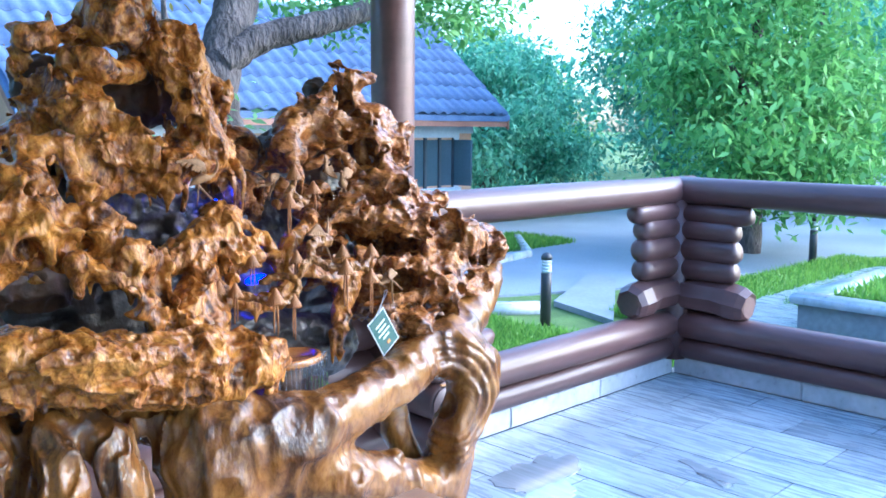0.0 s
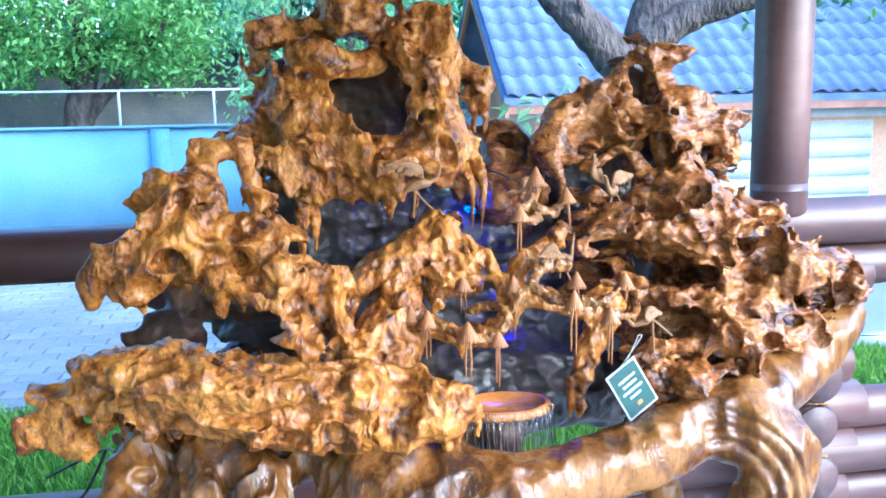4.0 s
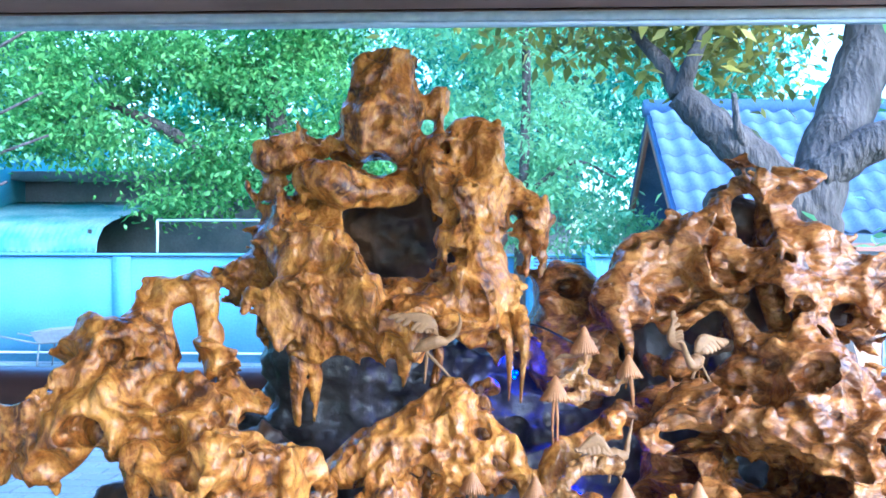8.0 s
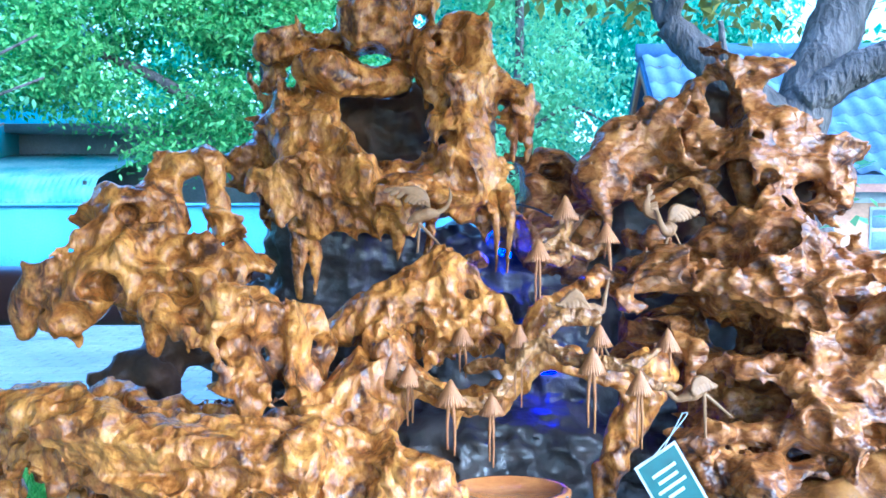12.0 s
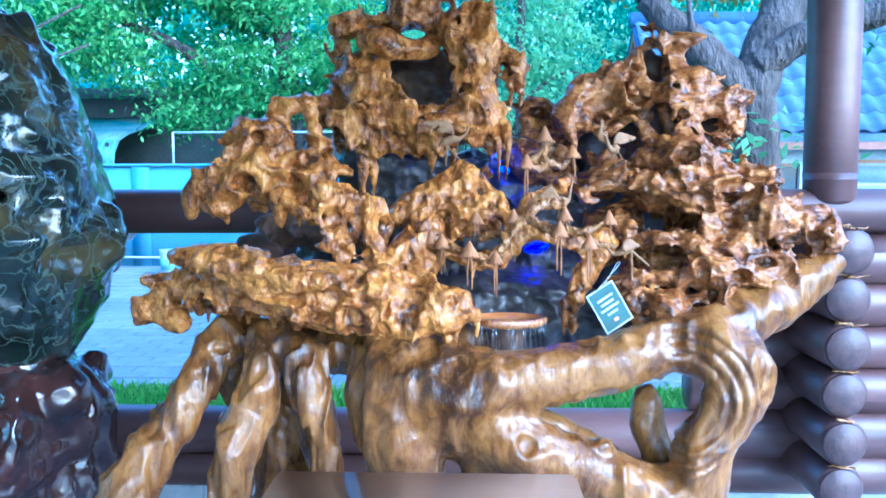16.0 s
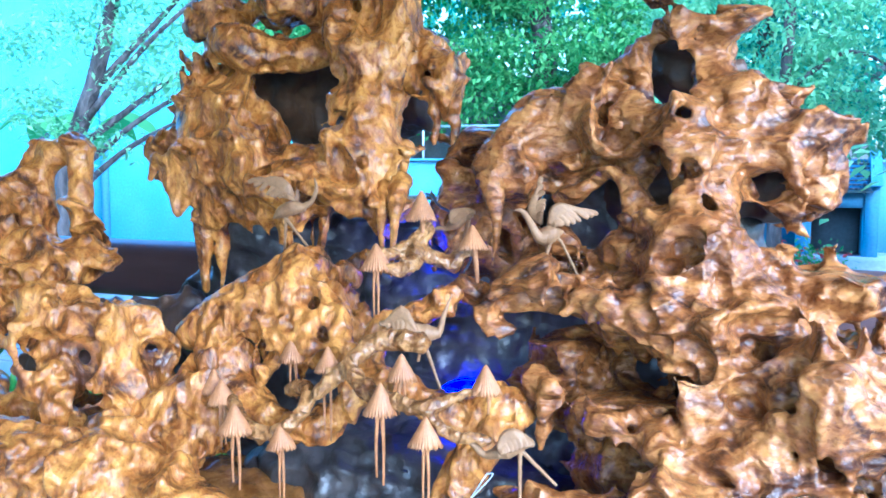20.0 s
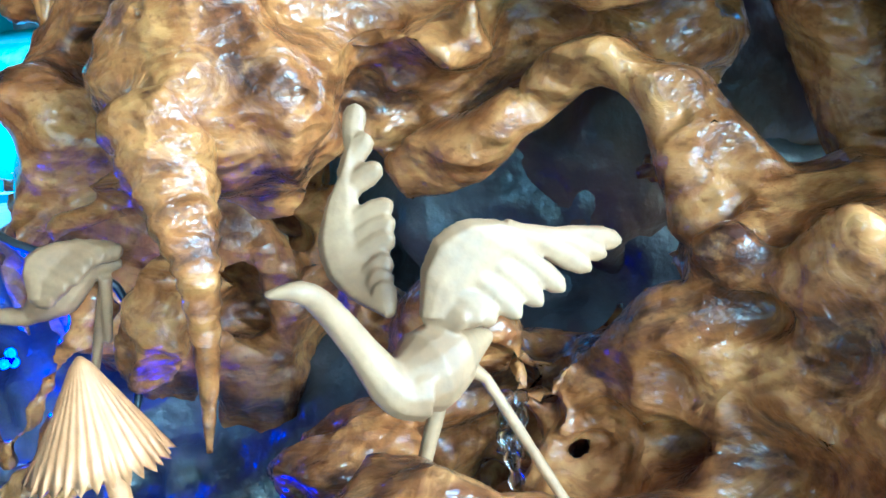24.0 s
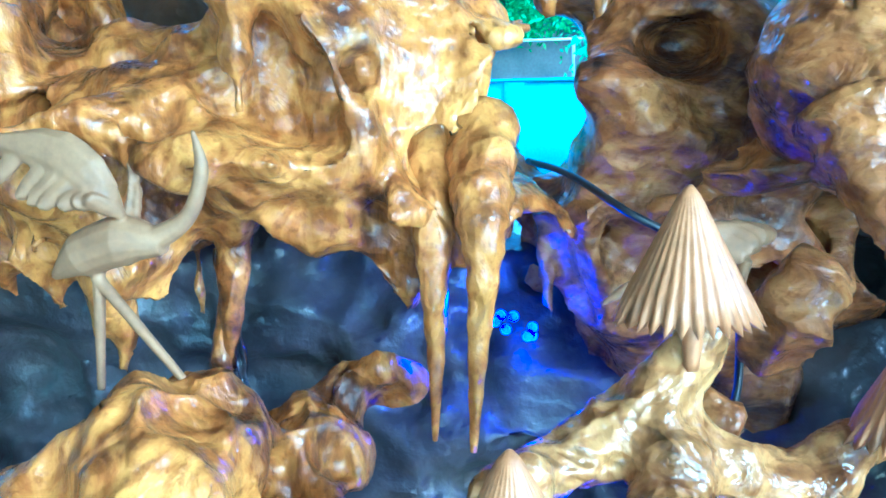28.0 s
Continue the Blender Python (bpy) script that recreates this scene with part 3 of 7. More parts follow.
def corner_pier(x, y):
    ob = thing("corner_pier", "carved corner pier of notched logs joining two rails", "pier", "log piers")
    for k, (dx, dy, m) in enumerate(((-1, 0, M_LOG), (0, -1, M_LOGY))):
        for z, ln, r in ((1.03, 0.5, 0.062), (0.93, 0.42, 0.07), (0.81, 0.43, 0.076), (0.69, 0.42, 0.072)):
            zz = z - 0.012 * k
            b = bmesh.new()
            tube(b, [(x + dx * t, y + dy * t, zz + dz) for t, dz in ((-0.1, 0), (ln * 0.5, 0), (ln - 0.07, 0), (ln - 0.03, 0.004), (ln - 0.008, 0.008), (ln, 0.01))], [r, r * 1.03, r, r * 0.92, r * 0.72, r * 0.45], 18)
            part("notched_log", b, m, ob)
        b = bmesh.new()
        zz = 0.525 - 0.012 * k
        tube(b, [(x + dx * t, y + dy * t, zz + dz) for t, dz in ((-0.1, 0), (0.3, 0.0), (0.38, -0.01), (0.46, -0.02), (0.5, -0.03), (0.505, -0.03))], [0.105, 0.105, 0.118, 0.11, 0.09, 0.07], 8)
        part("flared_foot", b, m, ob, flat=True)
    b = bmesh.new()
    tube(b, [(x, y, 0.1), (x, y, 0.4), (x, y, 1.1)], [0.11, 0.12, 0.1], 14)
    part("core", b, M_LOG, ob)
    return ob


corner_pier(RAIL_X, RAIL_Y)


def corbel(x0, x1, z, r):
    """A short timber under the rail with its free end cut to a curve."""
    ob = thing("corbel", "short brown timber corbel with a curved end under the rail", "corbel", "rail corbels")
    bm = bmesh.new()
    s = 1 if x1 > x0 else -1
    L = abs(x1 - x0)
    tube(bm, [(x0 + s * t * L, RAIL_Y, z + dz) for t, dz in ((0, 0), (0.5, 0), (0.72, 0.0), (0.86, 0.012), (0.96, 0.03), (1.0, 0.045))], [r, r, r, r * 0.86, r * 0.62, r * 0.4], 20)
    part("timber", bm, M_LOG, ob)
    return ob


corbel(1.2, 0.45, 1.0, 0.078)
corbel(2.5, 3.12, 1.0, 0.075)
corbel(2.5, 3.2, 0.475, 0.075)
beam = tagged(part("beam_back", boxed(-6.2, 2.75, RAIL_Y - 0.12, RAIL_Y - 0.06, 2.152, 2.49, 0.008), M_BEAM), "planed reddish eaves beam over the back rail", "beam", kind="structure")
trim = tagged(part("beam_trim", boxed(-6.2, 2.75, RAIL_Y - 0.13, RAIL_Y - 0.07, 2.122, 2.149, 0.004), M_WHITE), "pale strip under the eaves beam", "trim", kind="structure")
beam2 = tagged(part("beam_side", boxed(2.41, 2.61, -3.4, RAIL_Y - 0.14, 2.2, 2.42, 0.012), M_BEAM), "planed reddish eaves beam along the terrace side", "beam", kind="structure")
c = bmesh.new()
for i in range(36):
    box(c, -6.4 + i * 0.26, -6.4 + i * 0.26 + 0.25, -3.6, RAIL_Y + 0.7, 2.5, 2.53)
ceiling = tagged(part("ceiling", c, M_CEIL, flat=True), "varnished board ceiling of the pavilion", "ceiling", kind="structure")

# added wall out of view: cuts the broad sky reflections on the wood
tagged(part("wall_blocker", boxed(-6.2, -0.4, -3.56, -3.44, 0.004, 2.49), M_CEIL), "unseen plain timber wall added to block sky reflections", "wall", kind="structure")

# puddles left on the floor
def puddle(x, y, a, b, turn, seed):
    rng = np.random.default_rng(seed)
    bm = bmesh.new()
    n = 90
    ph = rng.uniform(0, 6.28, 6)
    rim = []
    for i in range(n):
        t = 2 * math.pi * i / n
        k = 1 + sum(0.22 / (j + 1) * math.sin((2 * j + 3) * t + ph[j]) for j in range(6)) + 0.04 * rng.normal()
        u, v = a * k * math.cos(t), b * k * math.sin(t)
        rim.append((x + u * math.cos(turn) - v * math.sin(turn), y + u * math.sin(turn) + v * math.cos(turn)))
    top = [bm.verts.new((p, q, 0.0035)) for p, q in rim]
    low = [bm.verts.new((x + (p - x) * 1.015, y + (q - y) * 1.015, 0.0015)) for p, q in rim]
    bm.faces.new(top)
    for i in range(n):
        bm.faces.new((low[i], low[(i + 1) % n], top[(i + 1) % n], top[i]))
    return tagged(part("puddle", bm, M_PUDDLE, flat=True), "thin ragged puddle of water on the marble floor", "puddle", "puddles on the floor")


puddle(*(2.9240, 2.3000, 0.0000)[:2], 0.3, 0.16, 0.6, 1)
puddle(*(3.5272, 1.8128, 0.0000)[:2], 0.16, 0.06, 1.3, 2)

# ---- outside: ground, wall, house ----
c = bmesh.new()
bmesh.ops.create_grid(c, x_segments=8, y_segments=8, size=400)
bmesh.ops.translate(c, verts=c.verts, vec=(0, 0, GROUND - 0.02))
tagged(part("ground", c, M_SOIL), "green grassed ground reaching the horizon", "ground", kind="structure")


def slab(name, pts, z, h, material, label, cat):
    b = bmesh.new()
    top = [b.verts.new((x, y, z)) for x, y in pts]
    low = [b.verts.new((x, y, z - h)) for x, y in pts]
    b.faces.new(top)
    n = len(pts)
    for i in range(n):
        b.faces.new((top[i], low[i], low[(i + 1) % n], top[(i + 1) % n]))
    return tagged(part(name, b, material, flat=True), label, cat, kind="structure")


slab("yard", [(-14, 6.05), (3.2, 6.05), (3.6, 14.9), (-14, 14.9)], GROUND + 0.012, 0.05, M_PAVE, "grey stone paved yard", "paving")
slab("road", [(3.6, 6.2), (5.6, 6.4), (6.6, 6.7), (9, 5.6), (14, 4.6), (40, 3), (40, 14), (14, 12.5), (3.6, 14.5)], GROUND + 0.008, 0.05, M_ROAD, "pale concrete drive beside the house", "road")

wall = tagged(thing("wall_yard", "pale blue rendered boundary wall with shallow piers", "wall"), kind="structure")
part("panel", boxed(-16, 3.5, 14.9, 15.08, GROUND, 1.42), M_WALL, wall)
for i in range(6):
    part("pier", boxed(-15.5 + i * 3.6, -15.2 + i * 3.6, 14.85, 14.9, GROUND, 1.43, 0.01), M_WALL, wall)
part("coping", boxed(-16, 3.5, 14.84, 15.12, 1.43, 1.48, 0.01), M_WALL, wall)

EX0, EX1, EY, EZ, RY, RZ = 3.15, 10.35, 9.0, 1.70, 10.65, 3.1


def house():
    ob = thing("bungalow", "peach bungalow with a blue tiled gable roof", "house")
    wx0, wx1, wy, wy1 = EX0 + 0.45, EX1 - 0.45, EY + 0.4, 2 * RY - EY - 0.4
    b = bmesh.new()
    box(b, wx0, wx1, wy, wy1, GROUND, EZ + 0.05)
    part("wall", b, M_HOUSE, ob, flat=True)
    for x in (wx0 - 0.004, wx1 + 0.004):
        g = bmesh.new()
        s = 0.06 if x < 5 else -0.06
        p = [(x, wy, EZ + 0.04), (x, wy1, EZ + 0.04), (x, RY, RZ - 0.12)]
        va, vb = [g.verts.new(q) for q in p], [g.verts.new((q[0] + s, q[1], q[2])) for q in p]
        g.faces.new(va), g.faces.new(vb[::-1])
        for i in range(3):
            g.faces.new((va[i], vb[i], vb[(i + 1) % 3], va[(i + 1) % 3]))
        part("gable", g, M_HOUSE, ob, flat=True)
    return ob, wx0, wx1, wy


bungalow, HX0, HX1, HY = house()
roof = bmesh.new()
for s, y in ((1, EY), (-1, 2 * RY - EY)):
    v = [roof.verts.new(q) for q in ((EX0, y, EZ), (EX1, y, EZ), (EX1, RY, RZ), (EX0, RY, RZ))]
    w = [roof.verts.new((q.co.x, q.co.y, q.co.z - 0.08)) for q in v]
    roof.faces.new(v), roof.faces.new(w[::-1])
    for i in range(4):
        roof.faces.new((v[i], w[i], w[(i + 1) % 4], v[(i + 1) % 4]))
ROOF = part("roof", roof, M_TILE, bungalow, flat=True)



# ---- the driftwood fountain ----
fountain = thing("driftwood_fountain", "large varnished amber driftwood root carved as a mountain with trickling water", "sculpture", at=(1.3, 2.1, 0))
fountain.location = (0, 0, 0)


# main peak
w = Carving((0.66, 1.92, 1.0), (1.52, 2.66, 2.12), 0.0042)
w.limb([(1.0864, 2.3600, 1.9324), (1.0817, 2.3500, 1.8721), (1.0782, 2.3400, 1.7833)], [0.056, 0.066, 0.085], 0.02)
w.lump((1.1830, 2.3800, 1.8625), 0.028, 0.03)
w.lump((1.1659, 2.3700, 1.8221), (0.035, 0.04, 0.05), 0.03)
w.limb([(0.9872, 2.3400, 1.7638), (0.9189, 2.3300, 1.7478), (0.8664, 2.3400, 1.7572)], [0.05, 0.035, 0.036], 0.03)
w.limb([(0.8618, 2.3500, 1.7583), (0.8395, 2.3700, 1.6989), (0.8585, 2.3500, 1.6035), (0.9001, 2.3100, 1.5108)], [0.038, 0.03, 0.038, 0.07], 0.03)
w.limb([(1.1497, 2.3500, 1.7610), (1.1754, 2.3100, 1.7052), (1.2334, 2.2700, 1.6573), (1.2670, 2.2500, 1.5792), (1.2781, 2.2300, 1.4920)], [0.065, 0.05, 0.052, 0.06, 0.07], 0.02)
w.lump((1.2602, 2.3600, 1.7735), (0.066, 0.062, 0.058), 0.012)
w.limb([(1.2778, 2.3600, 1.7326), (1.2894, 2.3300, 1.6722)], [0.05, 0.06], 0.03)
w.limb([(1.3133, 2.3800, 1.6872), (1.3644, 2.3400, 1.6359), (1.3863, 2.3200, 1.5689)], [0.045, 0.036, 0.02], 0.03)
w.lump((0.8133, 2.3700, 1.6099), (0.024, 0.03, 0.035), 0.03)
w.limb([(0.9156, 2.2900, 1.6020), (0.9555, 2.2600, 1.5121), (1.0082, 2.2100, 1.4487)], [0.075, 0.085, 0.09], 0.04)
w.lump((1.0896, 2.2600, 1.4514), (0.24, 0.15, 0.085), 0.05)
w.limb([(0.8704, 2.2400, 1.4241), (1.0099, 2.2000, 1.4063), (1.1719, 2.1900, 1.4134), (1.2998, 2.2200, 1.3845), (1.3504, 2.2700, 1.3909)], [0.05, 0.055, 0.06, 0.05, 0.03], 0.03)
w.limb([(0.9044, 2.2900, 1.4659), (0.8424, 2.3100, 1.4647), (0.8017, 2.3100, 1.5047), (0.7553, 2.3100, 1.4816)], [0.07, 0.045, 0.045, 0.022], 0.03)
w.limb([(0.8839, 2.2800, 1.3930), (0.8182, 2.2700, 1.3711)], [0.045, 0.015], 0.03)
w.erode(((0.1, 0.044), (0.042, 0.015)), 3.5, wide=0.38, swell=0.36, soft=1)
w.bowls(0.08, 0.04, 3.5, share=0.4)
w.bowls(0.04, 0.016, 3.5 + 3, share=0.5)
w.gnarl(85, 0.009, 0.03, 1.5, 3, 0.97)
w.limb([(1.0864, 2.3600, 1.9200), (1.0817, 2.3500, 1.8721), (1.0782, 2.3400, 1.7900)], [0.05, 0.062, 0.08], 0.02)
w.lump((1.1830, 2.3800, 1.8625), 0.03, 0.02)
w.limb([(1.0400, 2.3400, 1.9400), (1.0500, 2.3400, 1.9000)], [0.014, 0.03], 0.02)
w.limb([(1.3133, 2.3800, 1.6872), (1.3644, 2.3400, 1.6459), (1.3900, 2.3200, 1.6000)], [0.03, 0.03, 0.022], 0.02)
w.bowls(0.05, 0.012, 91.5, share=0.5)
w.limb([(0.9325, 2.2900, 1.6983), (0.9887, 2.2600, 1.6925), (1.0407, 2.2900, 1.6642), (1.1281, 2.3300, 1.6781)], [0.03, 0.034, 0.028, 0.026], 0.025)
w.lump((1.2602, 2.3600, 1.7735), (0.062, 0.055, 0.055), 0.012)
w.limb([(1.2603, 2.3600, 1.7326), (1.2779, 2.3400, 1.6729), (1.3239, 2.3300, 1.6263)], [0.035, 0.04, 0.03], 0.02)
w.pit((1.0678, 2.3300, 1.7267), (0.042, 0.2, 0.019), 0.012)
w.pit((1.1098, 2.2800, 1.5682), (0.082, 0.2, 0.072), 0.012)
w.pit((1.0615, 2.2600, 1.6013), (0.05, 0.12, 0.04), 0.02)
w.pit((1.2188, 2.2100, 1.6195), (0.022, 0.05, 0.026), 0.015)
w.pit((1.3483, 2.3100, 1.6232), (0.014, 0.06, 0.018), 0.012)
w.pit((0.9837, 2.2900, 1.7435), (0.04, 0.06, 0.02), 0.015)
w.pit((1.1863, 2.1200, 1.4805), (0.05, 0.05, 0.022), 0.015)
for a, b, r in (((0.9247, 2.2200, 1.3715), (0.9282, 2.2200, 1.2027), 0.022), ((0.9579, 2.2300, 1.3596), (0.9570, 2.2300, 1.2228), 0.018), ((1.1332, 2.1700, 1.3780), (1.1367, 2.1800, 1.2765), 0.022), ((1.3669, 2.3200, 1.6031), (1.3711, 2.3100, 1.4984), 0.014), ((1.4017, 2.3300, 1.5919), (1.4008, 2.3300, 1.4750), 0.014), ((1.2360, 2.1800, 1.3882), (1.2382, 2.1800, 1.3354), 0.02), ((1.0770, 2.1800, 1.3872), (1.0792, 2.1800, 1.3343), 0.022)):
    w.cone(a, b, r, 0.003, 0.012)
w.gnarl(87, 0.005, 0.014, 0.9, 51, 0.97)
w.drips(28, 1)
w.pit((1.2180, 2.1900, 1.3377), (0.045, 0.16, 0.056), 0.012)
w.pit((1.2659, 2.1900, 1.3267), (0.036, 0.16, 0.046), 0.012)
w.pit((1.3019, 2.1900, 1.3089), (0.018, 0.16, 0.03), 0.008)
w.pit((1.3829, 2.2000, 1.4582), (0.02, 0.2, 0.045), 0.012)
w.pit((1.3702, 2.2000, 1.3353), (0.022, 0.14, 0.05), 0.012)
w.cone((1.2052, 2.2000, 1.3818), (1.1917, 2.2000, 1.2993), 0.012, 0.006, 0.012)
w.bowls(0.05, 0.018, 65.5, share=0.5)
w.bowls(0.026, 0.007, 66.5, share=0.55)
w.skin("main_peak", M_AMBER, fountain, seed=2.0, squash=(1.2, 1, 0.6))

# middle rock between the peaks
w = Carving((1.3, 2.1, 1.05), (1.75, 2.65, 1.7), 0.005)
w.limb([(1.4286, 2.3500, 1.5228), (1.4157, 2.3300, 1.4544), (1.4347, 2.3500, 1.3723)], [0.045, 0.06, 0.075], 0.03)
w.limb([(1.3656, 2.3600, 1.5108), (1.3935, 2.3400, 1.4422)], [0.02, 0.05], 0.02)
w.lump((1.4549, 2.3800, 1.3223), (0.12, 0.08, 0.12), 0.05)
w.erode(((0.1, 0.044), (0.042, 0.015)), 5.5, wide=0.38, swell=0.36, soft=1)
w.bowls(0.08, 0.04, 5.5, share=0.4)
w.bowls(0.04, 0.016, 5.5 + 3, share=0.5)
w.gnarl(17, 0.009, 0.03, 1.5, 5, 0.97)
w.limb([(1.4622, 2.3400, 1.4885), (1.5069, 2.3300, 1.4090)], [0.04, 0.035], 0.03)
w.pit((1.4506, 2.2800, 1.4796), (0.03, 0.05, 0.018), 0.01)
w.gnarl(18, 0.005, 0.014, 0.9, 52, 0.97)
w.drips(4, 2)
w.pit((1.3632, 2.3300, 1.4502), (0.03, 0.3, 0.055), 0.012)
w.skin("middle_rock", M_RUSSET, fountain, seed=5.0)

# right peak
w = Carving((1.38, 1.75, 0.78), (2.42, 2.6, 1.95), 0.0042)
w.limb([(1.9072, 2.2700, 1.6985), (1.8586, 2.2700, 1.6920), (1.7719, 2.2700, 1.6735), (1.7231, 2.2700, 1.6185), (1.6905, 2.2700, 1.5690)], [0.022, 0.034, 0.036, 0.04, 0.06], 0.03)
w.limb([(1.6828, 2.2600, 1.5689), (1.6031, 2.2400, 1.4927), (1.5673, 2.2500, 1.4267)], [0.05, 0.055, 0.05], 0.03)
w.limb([(1.8829, 2.3100, 1.6704), (1.8664, 2.3100, 1.6032), (1.8588, 2.2700, 1.5582)], [0.02, 0.03, 0.05], 0.03)
w.limb([(1.7557, 2.2500, 1.5798), (1.7238, 2.2100, 1.5155), (1.6503, 2.2100, 1.4621)], [0.05, 0.04, 0.05], 0.03)
w.limb([(1.7609, 2.2300, 1.5580), (1.8014, 2.1900, 1.5267), (1.8360, 2.1700, 1.4754), (1.9252, 2.1900, 1.4434)], [0.04, 0.05, 0.055, 0.06], 0.03)
w.limb([(1.8736, 2.2500, 1.5257), (1.9376, 2.2500, 1.5259), (2.0120, 2.2500, 1.4829), (2.0142, 2.2300, 1.4197)], [0.05, 0.06, 0.06, 0.06], 0.03)
w.limb([(1.7398, 2.2800, 1.3931), (1.7650, 2.2400, 1.4200), (1.7750, 2.1700, 1.3800), (1.8336, 2.1200, 1.3568), (1.9372, 2.0700, 1.2906)], [0.02, 0.025, 0.03, 0.048, 0.065], 0.03)
w.lump((1.8132, 2.1400, 1.2536), (0.2, 0.15, 0.1), 0.06)
w.lump((1.9820, 2.1000, 1.1745), (0.17, 0.17, 0.08), 0.06)
w.limb([(1.9721, 2.1400, 1.3174), (2.0475, 2.1200, 1.2852), (2.0951, 2.1300, 1.2530)], [0.06, 0.045, 0.022], 0.03)
w.limb([(1.9183, 2.0200, 1.1633), (2.0751, 1.9800, 1.1654), (2.1629, 1.9700, 1.1206), (2.2366, 1.9800, 1.0620)], [0.07, 0.07, 0.06, 0.02], 0.04)
w.limb([(1.5821, 2.0600, 1.2323), (1.6580, 2.0400, 1.2747), (1.7634, 2.0200, 1.2715), (1.8675, 2.0000, 1.2258)], [0.035, 0.04, 0.045, 0.06], 0.03)
w.limb([(1.7281, 1.9700, 1.1055), (1.7971, 1.9300, 1.1058), (1.8863, 1.9300, 1.0863), (1.9944, 1.9500, 1.0921)], [0.018, 0.026, 0.03, 0.05], 0.03)
w.limb([(1.6495, 1.9300, 0.9881), (1.7346, 1.9000, 1.0221), (1.8668, 1.9000, 1.0223), (2.0181, 1.9200, 1.0201), (2.1772, 1.9600, 1.0306)], [0.02, 0.035, 0.05, 0.055, 0.04], 0.04)
w.limb([(1.6338, 1.9200, 0.9591), (1.7473, 1.8800, 0.9504), (1.8644, 1.8800, 0.9359), (1.9708, 1.9000, 0.9480)], [0.03, 0.05, 0.055, 0.05], 0.04)
w.lump((1.9095, 2.1200, 1.0281), (0.26, 0.16, 0.14), 0.06)
w.lump((1.6593, 2.2000, 1.1031), (0.1, 0.1, 0.09), 0.05)
w.erode(((0.1, 0.044), (0.042, 0.015)), 9.5, wide=0.38, swell=0.36, soft=1)
w.bowls(0.08, 0.04, 9.5, share=0.4)
w.bowls(0.04, 0.016, 9.5 + 3, share=0.5)
w.gnarl(97, 0.009, 0.03, 1.5, 9, 0.97)
w.limb([(2.1381, 1.9900, 1.1572), (2.2129, 2.0000, 1.1717), (2.2177, 1.9900, 1.1038)], [0.04, 0.025, 0.03], 0.02)
w.pit((1.8032, 2.2300, 1.5957), (0.036, 0.09, 0.04), 0.015)
w.pit((1.8025, 2.2100, 1.4574), (0.04, 0.12, 0.05), 0.02)
w.pit((1.6953, 2.2000, 1.4100), (0.058, 0.14, 0.055), 0.02)
w.pit((1.9479, 2.1700, 1.4346), (0.035, 0.06, 0.03), 0.015)
w.pit((1.8308, 2.1700, 1.5395), (0.02, 0.05, 0.014), 0.01)
w.pit((1.6068, 1.9900, 1.2473), (0.035, 0.08, 0.03), 0.015)
w.pit((1.8495, 1.8400, 0.9306), (0.036, 0.06, 0.026), 0.012)
w.pit((1.9500, 1.8500, 1.0285), (0.034, 0.06, 0.02), 0.012)
w.pit((1.9436, 1.9300, 1.1759), (0.034, 0.05, 0.035), 0.012)
w.pit((2.0213, 1.8800, 1.0617), (0.03, 0.06, 0.018), 0.012)
w.pit((2.1201, 1.9200, 1.0501), (0.03, 0.05, 0.01), 0.008)
w.pit((1.6983, 1.9700, 1.0673), (0.06, 0.1, 0.035), 0.02)
for a, b, r in (((1.9823, 1.9300, 1.1536), (1.9900, 1.9300, 1.0714), 0.012), ((2.0121, 1.9200, 1.1542), (2.0137, 1.9200, 1.0828), 0.015), ((1.6834, 1.9800, 1.1506), (1.6660, 1.9800, 1.0663), 0.022), ((1.6550, 2.0000, 1.1648), (1.6448, 2.0000, 1.1030), 0.018)):
    w.cone(a, b, r, 0.003, 0.015)
w.gnarl(112, 0.005, 0.014, 0.9, 53, 0.97)
w.drips(24, 3)
w.limb([(1.4961, 2.0600, 1.2721), (1.5287, 2.0700, 1.2750), (1.5663, 2.0800, 1.2688), (1.6091, 2.0850, 1.2654), (1.6513, 2.0900, 1.2739), (1.7045, 2.0900, 1.2666), (1.7456, 2.0800, 1.2706)], [0.01, 0.012, 0.016, 0.018, 0.02, 0.02, 0.018], 0.02)
w.limb([(1.6465, 2.2200, 1.3092), (1.6863, 2.2000, 1.3145), (1.7159, 2.1700, 1.3213)], [0.012, 0.012, 0.014], 0.015)
w.pit((1.6906, 2.2000, 1.3858), (0.06, 0.12, 0.045), 0.012)
w.pit((1.6538, 2.2000, 1.3502), (0.03, 0.1, 0.03), 0.012)
w.limb([(1.6128, 2.2000, 1.3392), (1.6358, 2.1900, 1.3474), (1.6626, 2.1800, 1.3424)], [0.012, 0.018, 0.018], 0.015)
w.lump((1.6892, 2.2000, 1.2724), (0.026, 0.024, 0.02), 0.012)
w.lump((1.5947, 2.1700, 1.2821), (0.04, 0.03, 0.024), 0.02)
w.bowls(0.055, 0.014, 63.5, (0.7, 1, 1.3), share=0.45)
w.bowls(0.026, 0.006, 64.5, (0.7, 1, 1.3), share=0.5)
w.pit((1.7047, 2.2200, 1.3907), (0.054, 0.11, 0.05), 0.012)
w.pit((1.5403, 2.2200, 1.3302), (0.055, 0.12, 0.05), 0.012)
w.lump((1.5425, 2.2100, 1.4565), (0.058, 0.05, 0.056), 0.02)
w.limb([(1.5521, 2.2200, 1.4792), (1.5733, 2.2400, 1.5150), (1.6064, 2.2600, 1.5460)], [0.04, 0.04, 0.05], 0.02)
